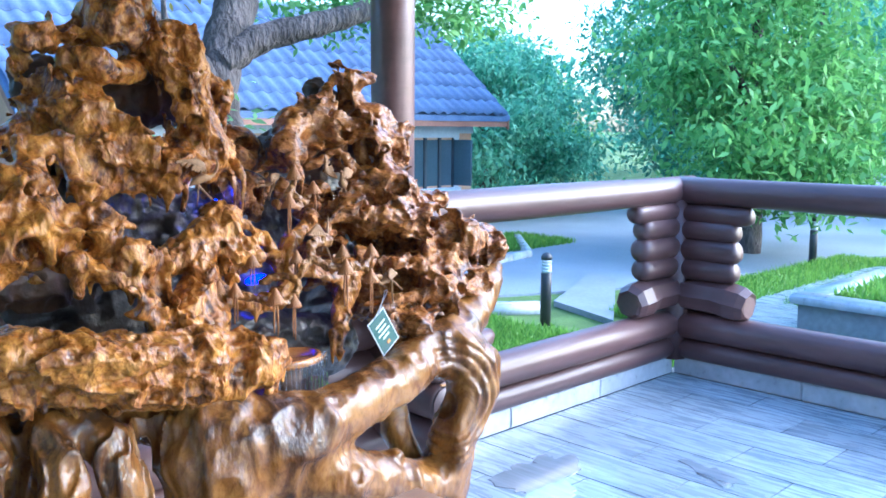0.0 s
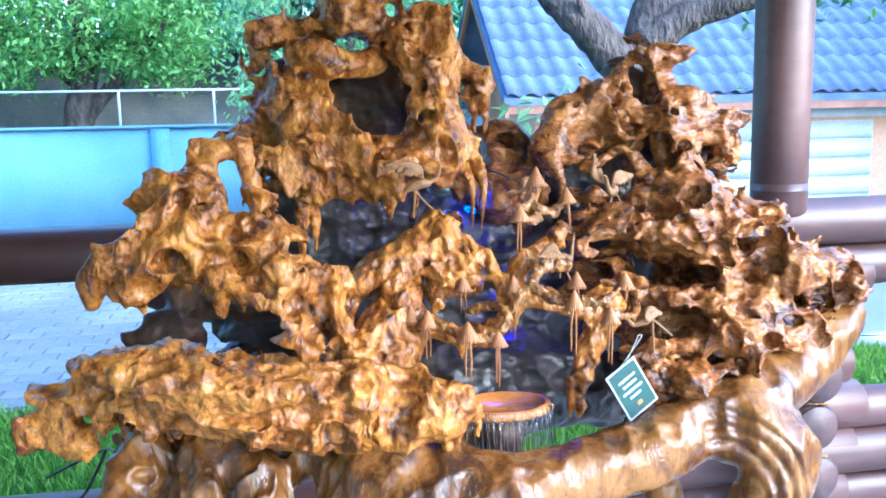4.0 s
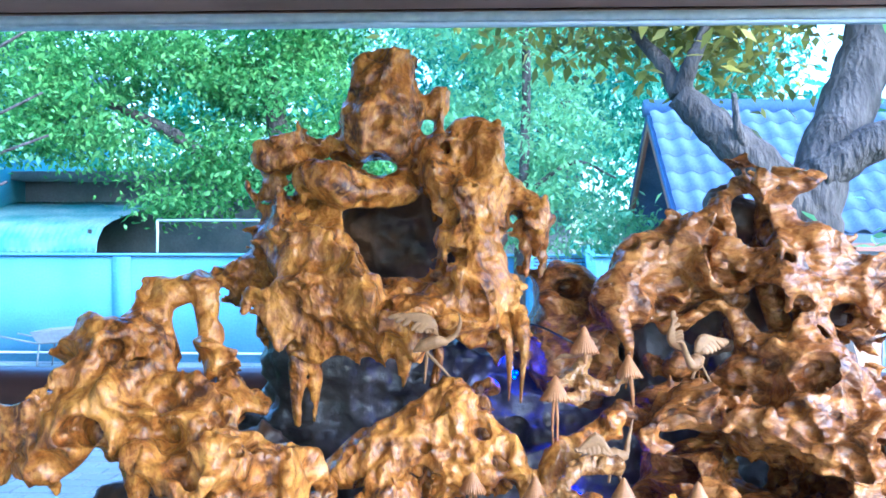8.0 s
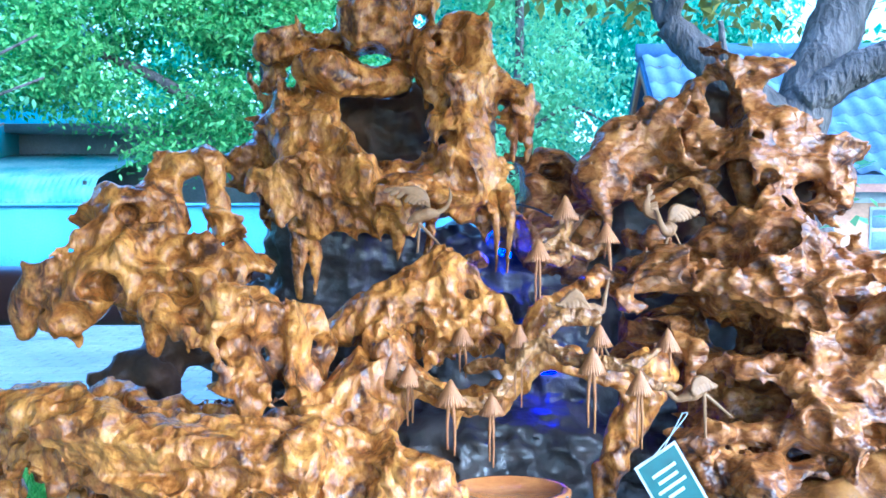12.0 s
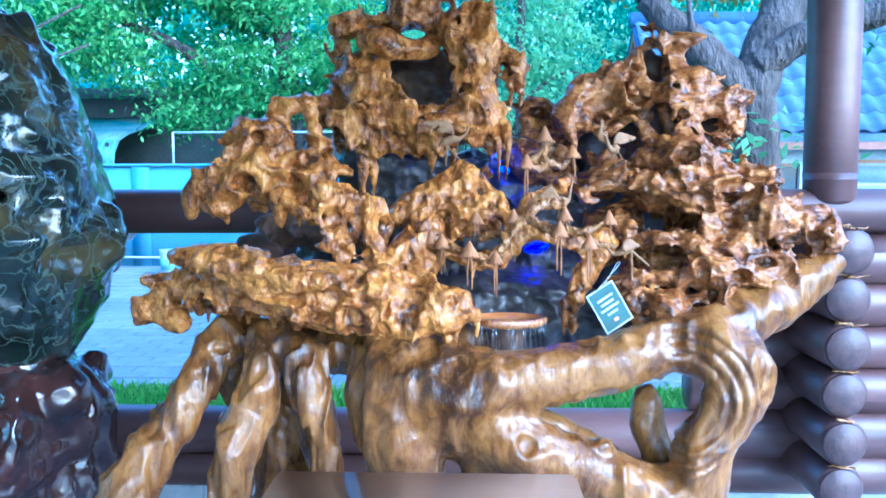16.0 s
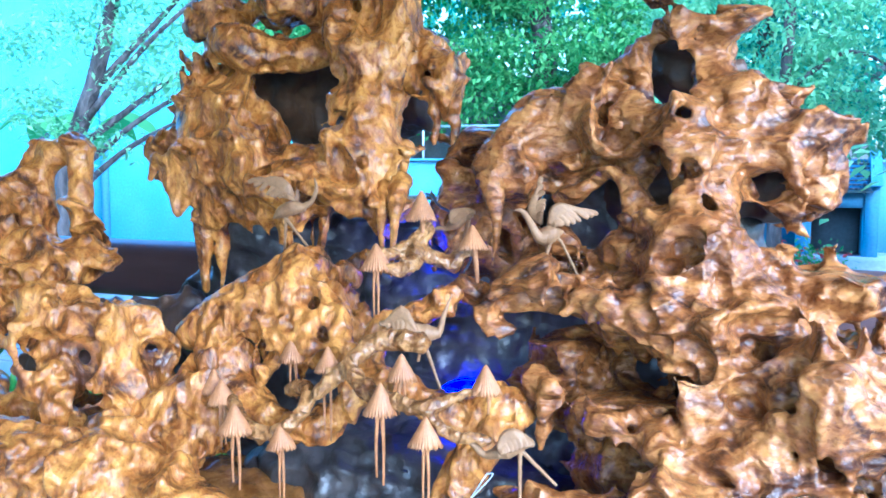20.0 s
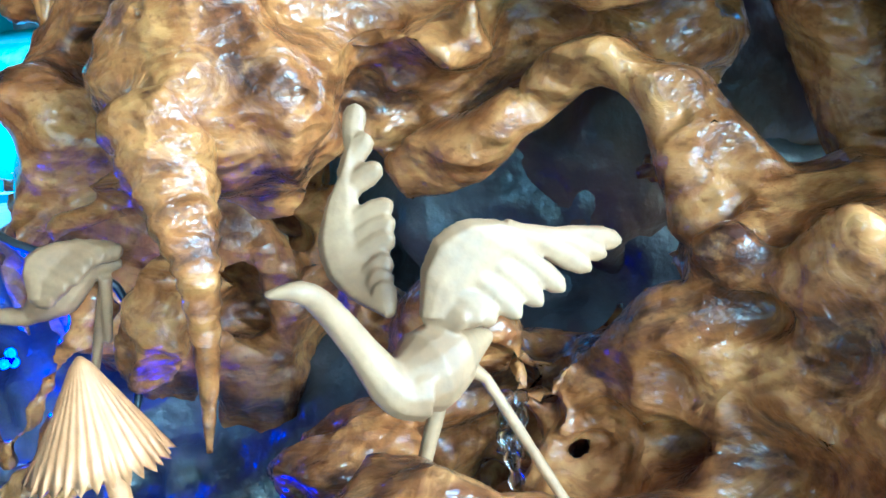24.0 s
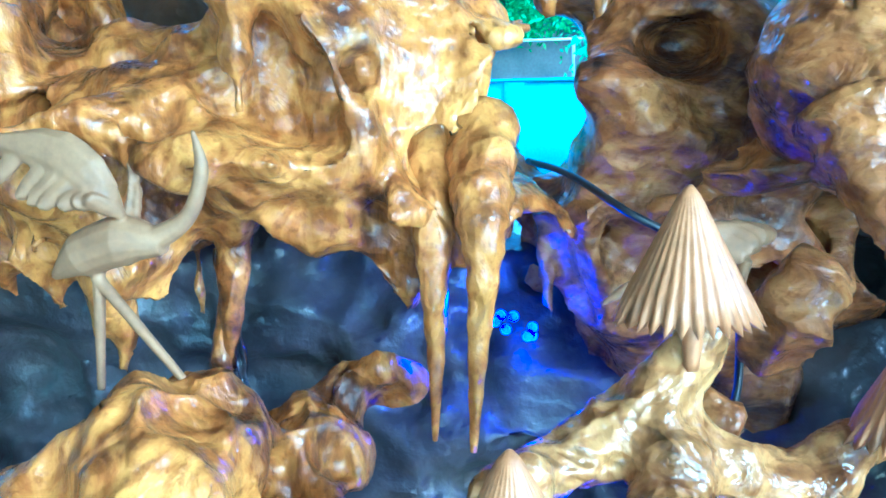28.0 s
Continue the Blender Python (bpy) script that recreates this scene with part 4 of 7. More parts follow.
w.pit((1.7823, 2.2000, 1.4447), (0.028, 0.08, 0.045), 0.012)
w.lump((1.6190, 2.2500, 1.4569), (0.036, 0.03, 0.05), 0.015)
w.lump((1.6527, 2.2500, 1.4817), (0.06, 0.03, 0.05), 0.02)
w.lump((1.7062, 2.2500, 1.4929), (0.06, 0.03, 0.04), 0.02)
w.lump((1.7544, 2.2350, 1.4670), (0.035, 0.03, 0.045), 0.02)
w.pit((1.5840, 2.2000, 1.3472), (0.036, 0.1, 0.045), 0.015)
w.pit((1.6084, 2.2000, 1.3797), (0.03, 0.1, 0.03), 0.015)
w.limb([(1.5273, 2.1700, 1.4402), (1.5391, 2.1550, 1.4150)], [0.014, 0.005], 0.004)
w.limb([(1.6312, 2.2300, 1.4069), (1.6641, 2.2100, 1.4206), (1.6939, 2.2000, 1.4397), (1.7186, 2.1900, 1.4527), (1.7429, 2.1800, 1.4369), (1.7542, 2.1700, 1.3992), (1.7698, 2.1600, 1.3619)], [0.02, 0.013, 0.011, 0.012, 0.014, 0.014, 0.016], 0.004)
w.limb([(1.7159, 2.1500, 1.3363), (1.7387, 2.1400, 1.3457), (1.7617, 2.1350, 1.3391), (1.7911, 2.1400, 1.3263), (1.8248, 2.1500, 1.3110)], [0.014, 0.024, 0.024, 0.028, 0.03], 0.004)
w.limb([(1.7533, 2.1800, 1.4337), (1.7759, 2.1750, 1.3921), (1.8021, 2.1700, 1.3622), (1.8393, 2.1700, 1.3251)], [0.016, 0.018, 0.02, 0.024], 0.004)
w.limb([(1.8174, 2.2000, 1.4885), (1.8272, 2.2000, 1.4410), (1.8431, 2.1900, 1.3922)], [0.024, 0.018, 0.02], 0.004)
w.limb([(1.7223, 2.1400, 1.3225), (1.7451, 2.1300, 1.3183), (1.7775, 2.1300, 1.3120)], [0.012, 0.016, 0.02], 0.004)
w.bowls(0.03, 0.011, 95.5, share=0.55)
w.pit((1.7303, 2.1150, 1.3322), (0.011, 0.012, 0.009), 0.006)
w.pit((1.7612, 2.1050, 1.3603), (0.016, 0.014, 0.008), 0.006)
w.skin("right_peak", M_RUSSET, fountain, seed=9.0, squash=(0.6, 1, 1.3))

# left lobe
w = Carving((0.38, 1.66, 0.9), (1.12, 2.35, 1.6), 0.0042)
w.limb([(0.6041, 2.0000, 1.4420), (0.6355, 1.9700, 1.3825), (0.6690, 1.9300, 1.3061)], [0.028, 0.045, 0.075], 0.03)
w.limb([(0.7217, 2.0300, 1.4693), (0.7851, 2.0300, 1.4844), (0.8201, 2.0100, 1.4214), (0.8412, 1.9800, 1.3514), (0.8776, 1.9500, 1.2903)], [0.022, 0.02, 0.02, 0.028, 0.045], 0.02)
w.limb([(0.7203, 1.9700, 1.3669), (0.7709, 1.9500, 1.3209), (0.8364, 1.9300, 1.2905)], [0.035, 0.045, 0.05], 0.03)
w.lump((0.7073, 1.9800, 1.2752), (0.14, 0.1, 0.09), 0.05)
w.limb([(0.6107, 1.9200, 1.2913), (0.5412, 1.9200, 1.2690), (0.4981, 1.9300, 1.2386), (0.4914, 1.9400, 1.1543)], [0.045, 0.036, 0.024, 0.006], 0.02)
w.limb([(0.7877, 1.8800, 1.2468), (0.8766, 1.8800, 1.2171), (0.9431, 1.9200, 1.2003), (1.0241, 1.9800, 1.1790)], [0.05, 0.05, 0.035, 0.015], 0.03)
w.limb([(0.8506, 1.8600, 1.1738), (0.9236, 1.8600, 1.1148), (1.0081, 1.8800, 1.0535)], [0.04, 0.04, 0.045], 0.03)
w.limb([(0.9408, 1.9300, 1.1848), (0.9971, 1.9500, 1.1073), (1.0111, 1.9500, 1.0151)], [0.04, 0.035, 0.05], 0.03)
w.limb([(0.5640, 1.9500, 1.1073), (0.6159, 1.9300, 1.0631), (0.7321, 1.9000, 1.0511), (0.8836, 1.9000, 1.0361)], [0.02, 0.03, 0.04, 0.05], 0.03)
w.erode(((0.1, 0.044), (0.042, 0.015)), 13.5, wide=0.38, swell=0.36, soft=1)
w.bowls(0.08, 0.04, 13.5, share=0.4)
w.bowls(0.04, 0.016, 13.5 + 3, share=0.5)
w.gnarl(61, 0.009, 0.03, 1.5, 13, 0.97)
w.limb([(0.6107, 1.9200, 1.2913), (0.5412, 1.9200, 1.2690), (0.5020, 1.9300, 1.2386), (0.4960, 1.9400, 1.1900)], [0.036, 0.028, 0.02, 0.01], 0.02)
w.limb([(0.6334, 1.9800, 1.4210), (0.6902, 1.9700, 1.3975), (0.7243, 2.0200, 1.4610), (0.7143, 2.0300, 1.4895)], [0.03, 0.03, 0.02, 0.006], 0.02)
w.limb([(0.6317, 1.9000, 1.2616), (0.5620, 1.9200, 1.2010)], [0.04, 0.03], 0.02)
w.limb([(0.7096, 2.0300, 1.4895), (0.7231, 2.0100, 1.4296), (0.7426, 1.9900, 1.3642), (0.7653, 1.9700, 1.3057)], [0.014, 0.02, 0.026, 0.03], 0.015)
w.limb([(0.7062, 2.0300, 1.4834), (0.7536, 2.0300, 1.4831), (0.7979, 2.0300, 1.4920), (0.8149, 2.0200, 1.4373), (0.8337, 2.0000, 1.3641), (0.8702, 1.9700, 1.2932)], [0.016, 0.018, 0.014, 0.013, 0.014, 0.03], 0.015)
w.pit((0.7843, 2.0000, 1.3889), (0.017, 0.2, 0.03), 0.006)
w.pit((0.6569, 1.8700, 1.2739), (0.03, 0.06, 0.028), 0.015)
w.pit((0.7935, 1.8600, 1.2664), (0.028, 0.08, 0.026), 0.015)
w.pit((0.6837, 1.9200, 1.3957), (0.02, 0.04, 0.016), 0.012)
w.pit((0.7249, 1.8800, 1.1356), (0.1, 0.12, 0.036), 0.02)
w.pit((0.8506, 1.9200, 1.1325), (0.05, 0.1, 0.03), 0.02)
for a, b, r in (((0.7556, 1.8600, 1.2328), (0.7533, 1.8600, 1.1444), 0.03), ((0.5011, 1.9200, 1.2162), (0.4949, 1.9300, 1.1473), 0.014), ((0.9275, 1.8400, 1.1018), (0.9294, 1.8400, 1.0431), 0.02)):
    w.cone(a, b, r, 0.003, 0.015)
w.gnarl(62, 0.005, 0.014, 0.9, 54, 0.97)
w.drips(16, 4)
w.bowls(0.055, 0.028, 15.5, share=0.5)
w.bowls(0.027, 0.01, 16.5, share=0.55)
w.skin("left_lobe", M_AMBER, fountain, seed=14.0, squash=(1.2, 1, 0.6))

# left ledge
w = Carving((0.26, 1.58, 0.72), (1.3, 2.4, 1.2), 0.0042)
w.limb([(0.4896, 1.8400, 1.0796), (0.6151, 1.8000, 1.0691), (0.7687, 1.7700, 1.0366), (0.9096, 1.7800, 1.0141), (1.0465, 1.8200, 0.9871)], [0.045, 0.055, 0.06, 0.06, 0.05], 0.04, flat=0.7)
w.limb([(0.4867, 1.9000, 1.0204), (0.3947, 1.9300, 0.9547), (0.3616, 1.9500, 0.9282)], [0.05, 0.04, 0.028], 0.03)
w.lump((0.7545, 1.9800, 0.9639), (0.32, 0.2, 0.07), 0.06)
w.limb([(0.5989, 1.8400, 0.9982), (0.7878, 1.8000, 0.9748), (0.9330, 1.8000, 0.9533), (1.0747, 1.8200, 0.9138)], [0.04, 0.055, 0.06, 0.05], 0.04)
w.limb([(0.9812, 1.8600, 1.0111), (1.1021, 1.8400, 0.9844), (1.1918, 1.8200, 0.9655), (1.2409, 1.8400, 0.9257)], [0.06, 0.05, 0.042, 0.02], 0.03)
w.limb([(1.0134, 1.8400, 0.9547), (1.1041, 1.8200, 0.9286), (1.1932, 1.8000, 0.9177)], [0.05, 0.045, 0.03], 0.03)
w.erode(((0.09, 0.026), (0.042, 0.008)), 17.5, wide=0.38, swell=0.36, soft=1)
w.bowls(0.08, 0.024, 17.5, share=0.4)
w.bowls(0.04, 0.016, 17.5 + 3, share=0.5)
w.gnarl(61, 0.009, 0.03, 1.5, 17, 0.97)
w.limb([(0.4050, 1.9400, 0.9220), (0.4667, 1.9200, 0.8944)], [0.035, 0.022], 0.03)
w.pit((0.5491, 1.8600, 0.9804), (0.016, 0.2, 0.009), 0.006)
w.pit((0.5486, 1.8500, 0.9444), (0.03, 0.1, 0.02), 0.012)
for a, b, r in (((0.9915, 1.8000, 0.9753), (0.9937, 1.8000, 0.9316), 0.016), ((1.1789, 1.8000, 0.9322), (1.1969, 1.8000, 0.8331), 0.022), ((1.2149, 1.8000, 0.9251), (1.2158, 1.8000, 0.8566), 0.016), ((1.0135, 1.8000, 0.9899), (1.0170, 1.8000, 0.9375), 0.014), ((1.1477, 1.8200, 0.9214), (1.1501, 1.8200, 0.8700), 0.015)):
    w.cone(a, b, r, 0.003, 0.015)
w.gnarl(62, 0.005, 0.014, 0.9, 55, 0.97)
w.drips(20, 5)
w.bowls(0.05, 0.02, 20.5, (0.7, 1, 1.2), share=0.5)
w.bowls(0.026, 0.009, 21.5, share=0.55)
w.skin("left_ledge", M_AMBER, fountain, seed=19.0, squash=(0.7, 1, 1.1))

# centre mound under the peak
w = Carving((0.98, 1.72, 0.98), (1.78, 2.35, 1.5), 0.0038)
w.limb([(1.2356, 2.0600, 1.3119), (1.2295, 2.0300, 1.2574), (1.2156, 2.0000, 1.1808), (1.2021, 1.9700, 1.1133)], [0.016, 0.03, 0.03, 0.014], 0.02)
w.limb([(1.2284, 2.0500, 1.3040), (1.1676, 2.0200, 1.2344), (1.1245, 1.9800, 1.1665), (1.1198, 1.9500, 1.1149)], [0.014, 0.022, 0.024, 0.01], 0.02)
w.limb([(1.2520, 2.0500, 1.2961), (1.3158, 2.0200, 1.2341), (1.3552, 1.9900, 1.1734), (1.3599, 1.9800, 1.1124)], [0.016, 0.024, 0.022, 0.01], 0.02)
w.limb([(1.2453, 2.0300, 1.2729), (1.2778, 2.0000, 1.2116), (1.2948, 1.9600, 1.1446)], [0.016, 0.022, 0.012], 0.018)
w.limb([(1.1982, 2.0300, 1.2575), (1.1623, 1.9900, 1.1891), (1.1656, 1.9500, 1.1073)], [0.016, 0.02, 0.008], 0.018)
w.lump((1.2402, 2.1000, 1.1836), (0.1, 0.06, 0.085), 0.04)
w.erode(((0.06, 0.016),), 23.5, (1, 1, 0.6))
w.bowls(0.045, 0.016, 23.5)
w.bowls(0.022, 0.006, 26.5)
w.gnarl(40, 0.01, 0.022, 0.9, 23, 0.9)
w.limb([(1.0320, 2.0300, 1.1716), (1.1102, 2.0400, 1.2104), (1.2044, 2.0500, 1.2570)], [0.025, 0.035, 0.04], 0.03)
w.pit((1.2076, 1.9100, 1.1735), (0.022, 0.06, 0.022), 0.012)
w.pit((1.2826, 1.9000, 1.1338), (0.03, 0.08, 0.04), 0.015)
w.pit((1.1708, 1.9000, 1.1413), (0.016, 0.05, 0.018), 0.012)
w.gnarl(37, 0.005, 0.014, 0.9, 56, 0.97)
w.drips(10, 6)
w.lump((1.2238, 2.0900, 1.2940), (0.045, 0.04, 0.036), 0.02)
w.lump((1.2629, 2.1500, 1.2691), (0.034, 0.03, 0.03), 0.02)
w.limb([(1.2678, 2.1800, 1.2837), (1.2884, 2.1900, 1.3015), (1.3081, 2.2000, 1.2894)], [0.012, 0.012, 0.008], 0.012)
w.bowls(0.042, 0.018, 67.5, share=0.6)
w.bowls(0.022, 0.008, 68.5, share=0.55)
w.skin("centre_mound", M_AMBER, fountain, seed=25.0, squash=(1.3, 1, 0.5))


# drips below the main peak, and wood between the mound and the ledge
for pts, r in (([(1.3195, 2.2150, 1.4319), (1.3285, 2.1800, 1.3932), (1.3323, 2.1650, 1.3606), (1.3324, 2.1650, 1.3186), (1.3307, 2.1650, 1.2750)], (0.018, 0.013, 0.0075, 0.0045, 0.0015)), ([(1.3467, 2.2150, 1.4378), (1.3555, 2.1750, 1.4001), (1.3592, 2.1600, 1.3684), (1.3555, 2.1600, 1.3216), (1.3526, 2.1600, 1.2727)], (0.021, 0.016, 0.0085, 0.005, 0.0018)), ([(1.1927, 2.2300, 1.4252), (1.1999, 2.2000, 1.3481), (1.1934, 2.2000, 1.2958)], (0.016, 0.009, 0.003)), ([(1.5250, 2.1750, 1.4450), (1.5380, 2.1550, 1.4100), (1.5462, 2.1420, 1.3882), (1.5474, 2.1400, 1.3687), (1.5455, 2.1400, 1.3389), (1.5409, 2.1400, 1.3027)], (0.026, 0.017, 0.0105, 0.0078, 0.005, 0.0015))):
    c = bmesh.new()
    q = curve_through(pts, 8)
    tube(c, q, [float(v) * (1 + 0.07 * math.sin(i * 1.9)) for i, v in enumerate(np.interp(np.linspace(0, len(pts) - 1, len(q)), range(len(pts)), r))], 14)
    part("drip", c, M_AMBER if pts[0][0] < 1.5 else M_RUSSET, fountain)

w = Carving((0.85, 1.7, 0.85), (1.75, 2.2, 1.3), 0.004)
w.limb([(1.1376, 2.0000, 1.1420), (1.0940, 1.9700, 1.0902), (1.0515, 1.9400, 1.0470), (1.0189, 1.9000, 0.9909)], [0.04, 0.042, 0.046, 0.05], 0.03)
w.limb([(1.1480, 1.9700, 1.0902), (1.1203, 1.9400, 1.0471), (1.0945, 1.9000, 1.0062)], [0.03, 0.03, 0.03], 0.03)
w.limb([(1.1627, 1.9800, 1.1125), (1.2095, 1.9700, 1.0748), (1.2715, 1.9600, 1.0573), (1.3327, 1.9600, 1.0681), (1.3784, 1.9700, 1.1132), (1.4243, 1.9800, 1.1432)], [0.024, 0.02, 0.02, 0.02, 0.02, 0.02], 0.02)
w.limb([(1.4243, 1.9800, 1.1432), (1.4929, 1.9700, 1.1132), (1.5620, 1.9800, 1.1047), (1.6170, 2.0000, 1.1185)], [0.022, 0.02, 0.022, 0.03], 0.02)
w.limb([(1.6171, 2.0000, 1.1108), (1.5694, 1.9700, 1.0365), (1.5332, 1.9400, 0.9560), (1.5245, 1.9400, 0.8638)], [0.034, 0.028, 0.018, 0.005], 0.02)
w.limb([(1.3860, 1.9800, 1.1201), (1.4013, 2.0000, 1.1959), (1.4556, 2.0200, 1.2337), (1.5182, 2.0400, 1.2720)], [0.018, 0.022, 0.022, 0.018], 0.02)
w.erode(((0.05, 0.012),), 53.5)
w.bowls(0.04, 0.014, 53.5, share=0.5)
w.bowls(0.02, 0.005, 56.5, share=0.5)
for a, b, r in (((1.5030, 1.9400, 0.9482), (1.5018, 1.9400, 0.8607), 0.012), ((1.1653, 1.9500, 1.0767), (1.1649, 1.9500, 1.0306), 0.01), ((1.2568, 1.9500, 1.0537), (1.2566, 1.9500, 1.0123), 0.01)):
    w.cone(a, b, r, 0.003, 0.012)
w.skin("mound_foot", M_AMBER, fountain, seed=57.0, rough=((0.04, 0.004), (0.02, 0.002)))

# twisting roots that carry the mushrooms
w = Carving((1.05, 1.78, 1.0), (1.72, 2.2, 1.48), 0.003)
w.limb([(1.3962, 2.0000, 1.3293), (1.4085, 2.0300, 1.3256), (1.4313, 2.0450, 1.3346), (1.4460, 2.0500, 1.3373), (1.4616, 2.0500, 1.3274), (1.4841, 2.0550, 1.3189), (1.4991, 2.0600, 1.3130), (1.5107, 2.0650, 1.3253), (1.5299, 2.0750, 1.3327)], [0.0096, 0.0096, 0.0112, 0.0120, 0.0096, 0.0084, 0.0092, 0.0072, 0.0056], 0.008)
w.limb([(1.4419, 2.0500, 1.3371), (1.4515, 2.0550, 1.3522), (1.4629, 2.0600, 1.3631), (1.4628, 2.0500, 1.3796)], [0.0104, 0.0088, 0.0072, 0.0048], 0.008)
w.limb([(1.4435, 2.0450, 1.3350), (1.4536, 2.0300, 1.3217), (1.4466, 2.0150, 1.3091), (1.4214, 2.0000, 1.3081)], [0.0104, 0.0088, 0.0096, 0.0096], 0.008)
w.limb([(1.1232, 1.9500, 1.1184), (1.1923, 1.9200, 1.0995), (1.2498, 1.8700, 1.0811), (1.3043, 1.8650, 1.0781), (1.3459, 1.8800, 1.1159), (1.3244, 1.9200, 1.1350), (1.2774, 1.9500, 1.1189)], [0.0088, 0.0096, 0.0104, 0.0096, 0.0088, 0.0088, 0.0104], 0.008)
w.limb([(1.3464, 1.8900, 1.1275), (1.4023, 1.9000, 1.1721), (1.4414, 1.8800, 1.1530), (1.4883, 1.8600, 1.1482), (1.5443, 1.8500, 1.1460), (1.5972, 1.8900, 1.1652)], [0.0088, 0.0104, 0.0112, 0.0104, 0.0088, 0.0064], 0.008)
w.limb([(1.4023, 1.9000, 1.1814), (1.4389, 1.9400, 1.2123), (1.4969, 1.9500, 1.2108)], [0.0104, 0.0128, 0.0160], 0.008)
w.limb([(1.5443, 1.8500, 1.1460), (1.5797, 1.8500, 1.1148), (1.6286, 1.8700, 1.1057)], [0.0080, 0.0064, 0.0056], 0.008)
w.erode(((0.02, 0.004),), 71.5, wide=0.5, swell=0.5, soft=1)
w.gnarl(50, 0.004, 0.009, 0.8, 71, 0.6)
w.bowls(0.016, 0.004, 68.5, share=0.5)
w.skin("twisted_root", M_TAN, fountain, rough=((0.03, 0.002), (0.012, 0.0012)), seed=73.0, label="pale twisting root carrying the mushrooms")

# small roots and knobs inside the cave behind the cranes
w = Carving((1.3, 2.05, 1.15), (1.85, 2.4, 1.5), 0.003)
w.limb([(1.6003, 2.2200, 1.3419), (1.6197, 2.2100, 1.3347), (1.6577, 2.2100, 1.3178), (1.6956, 2.2100, 1.3138), (1.7303, 2.2100, 1.3084)], [0.016, 0.02, 0.017, 0.014, 0.012], 0.004)
w.lump((1.5902, 2.1900, 1.2694), (0.042, 0.03, 0.02), 0.02)
w.lump((1.6379, 2.2100, 1.2819), (0.024, 0.022, 0.016), 0.015)
w.limb([(1.4953, 2.1900, 1.3260), (1.5085, 2.1850, 1.3473), (1.5203, 2.1900, 1.3654)], [0.012, 0.02, 0.016], 0.004)
w.lump((1.4667, 2.1600, 1.3039), (0.016, 0.016, 0.018), 0.012)
w.limb([(1.4724, 2.2000, 1.3633), (1.4503, 2.1900, 1.3310), (1.4273, 2.1700, 1.2873)], [0.01, 0.009, 0.008], 0.004)
w.limb([(1.4409, 2.2300, 1.3890), (1.4743, 2.2300, 1.4018), (1.5158, 2.2200, 1.4243)], [0.006, 0.012, 0.02], 0.004)
w.erode(((0.03, 0.009), (0.014, 0.003)), 97.5, wide=0.45, swell=0.45, soft=1)
w.bowls(0.022, 0.008, 98.5, share=0.5)
w.skin("cave_root", M_RUSSET, fountain, rough=((0.03, 0.002), (0.012, 0.001)), seed=99.0, label="small russet roots and knobs in the wet cave")

# dark wet stone inside the hollows, its dark colour also standing for their shade
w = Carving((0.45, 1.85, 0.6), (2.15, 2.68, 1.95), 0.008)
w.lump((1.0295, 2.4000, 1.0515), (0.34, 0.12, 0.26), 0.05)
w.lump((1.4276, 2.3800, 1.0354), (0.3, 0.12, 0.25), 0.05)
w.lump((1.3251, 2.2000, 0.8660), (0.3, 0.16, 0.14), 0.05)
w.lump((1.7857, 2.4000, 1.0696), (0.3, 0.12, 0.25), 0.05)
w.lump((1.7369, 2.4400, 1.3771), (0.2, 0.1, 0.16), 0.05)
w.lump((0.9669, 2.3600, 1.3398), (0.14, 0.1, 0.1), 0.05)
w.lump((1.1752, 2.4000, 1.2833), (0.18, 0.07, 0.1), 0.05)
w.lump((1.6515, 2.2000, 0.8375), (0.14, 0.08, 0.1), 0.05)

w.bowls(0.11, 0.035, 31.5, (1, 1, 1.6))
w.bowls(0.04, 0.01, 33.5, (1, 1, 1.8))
w.skin("inner_stone", M_DARK, fountain, rough=((0.06, 0.012), (0.02, 0.004)), seed=33.0, label="dark wet stone that also gives the hollows their shade")

# dark lumps behind the openings; their colour stands in for deep shade
for nm, lo, hi, lumps in (("peak_shade", (0.75, 2.2, 1.3), (1.4, 2.75, 1.9), (((1.0746, 2.5200, 1.5571), (0.13, 0.08, 0.125)), ((1.2028, 2.5000, 1.6076), (0.08, 0.06, 0.1)), ((0.9335, 2.5000, 1.6227), (0.09, 0.05, 0.1)), ((1.2765, 2.4400, 1.5984), (0.06, 0.05, 0.08)))),
                          ("right_shade", (1.5, 2.1, 1.1), (2.15, 2.7, 1.75), (((1.8647, 2.4300, 1.4626), (0.15, 0.1, 0.1)), ((1.7390, 2.4000, 1.3927), (0.09, 0.08, 0.09)), ((1.9757, 2.3800, 1.4422), (0.1, 0.08, 0.07)), ((1.8669, 2.4000, 1.5937), (0.05, 0.06, 0.06)), ((1.7938, 2.3800, 1.6206), (0.06, 0.05, 0.07)))),
                          ("lobe_shade", (0.4, 1.85, 0.9), (1.1, 2.5, 1.3), (((0.6894, 2.2400, 1.1262), (0.1, 0.05, 0.07)), ((0.8410, 2.2600, 1.1333), (0.09, 0.05, 0.08)), ((0.6112, 2.1600, 1.0541), (0.1, 0.05, 0.06))))):
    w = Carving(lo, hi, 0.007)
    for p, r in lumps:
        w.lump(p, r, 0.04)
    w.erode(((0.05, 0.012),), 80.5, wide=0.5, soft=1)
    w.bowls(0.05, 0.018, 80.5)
    w.skin(nm, M_SHADE, fountain, seed=81.0, label="dark lumps standing for shade inside the driftwood")

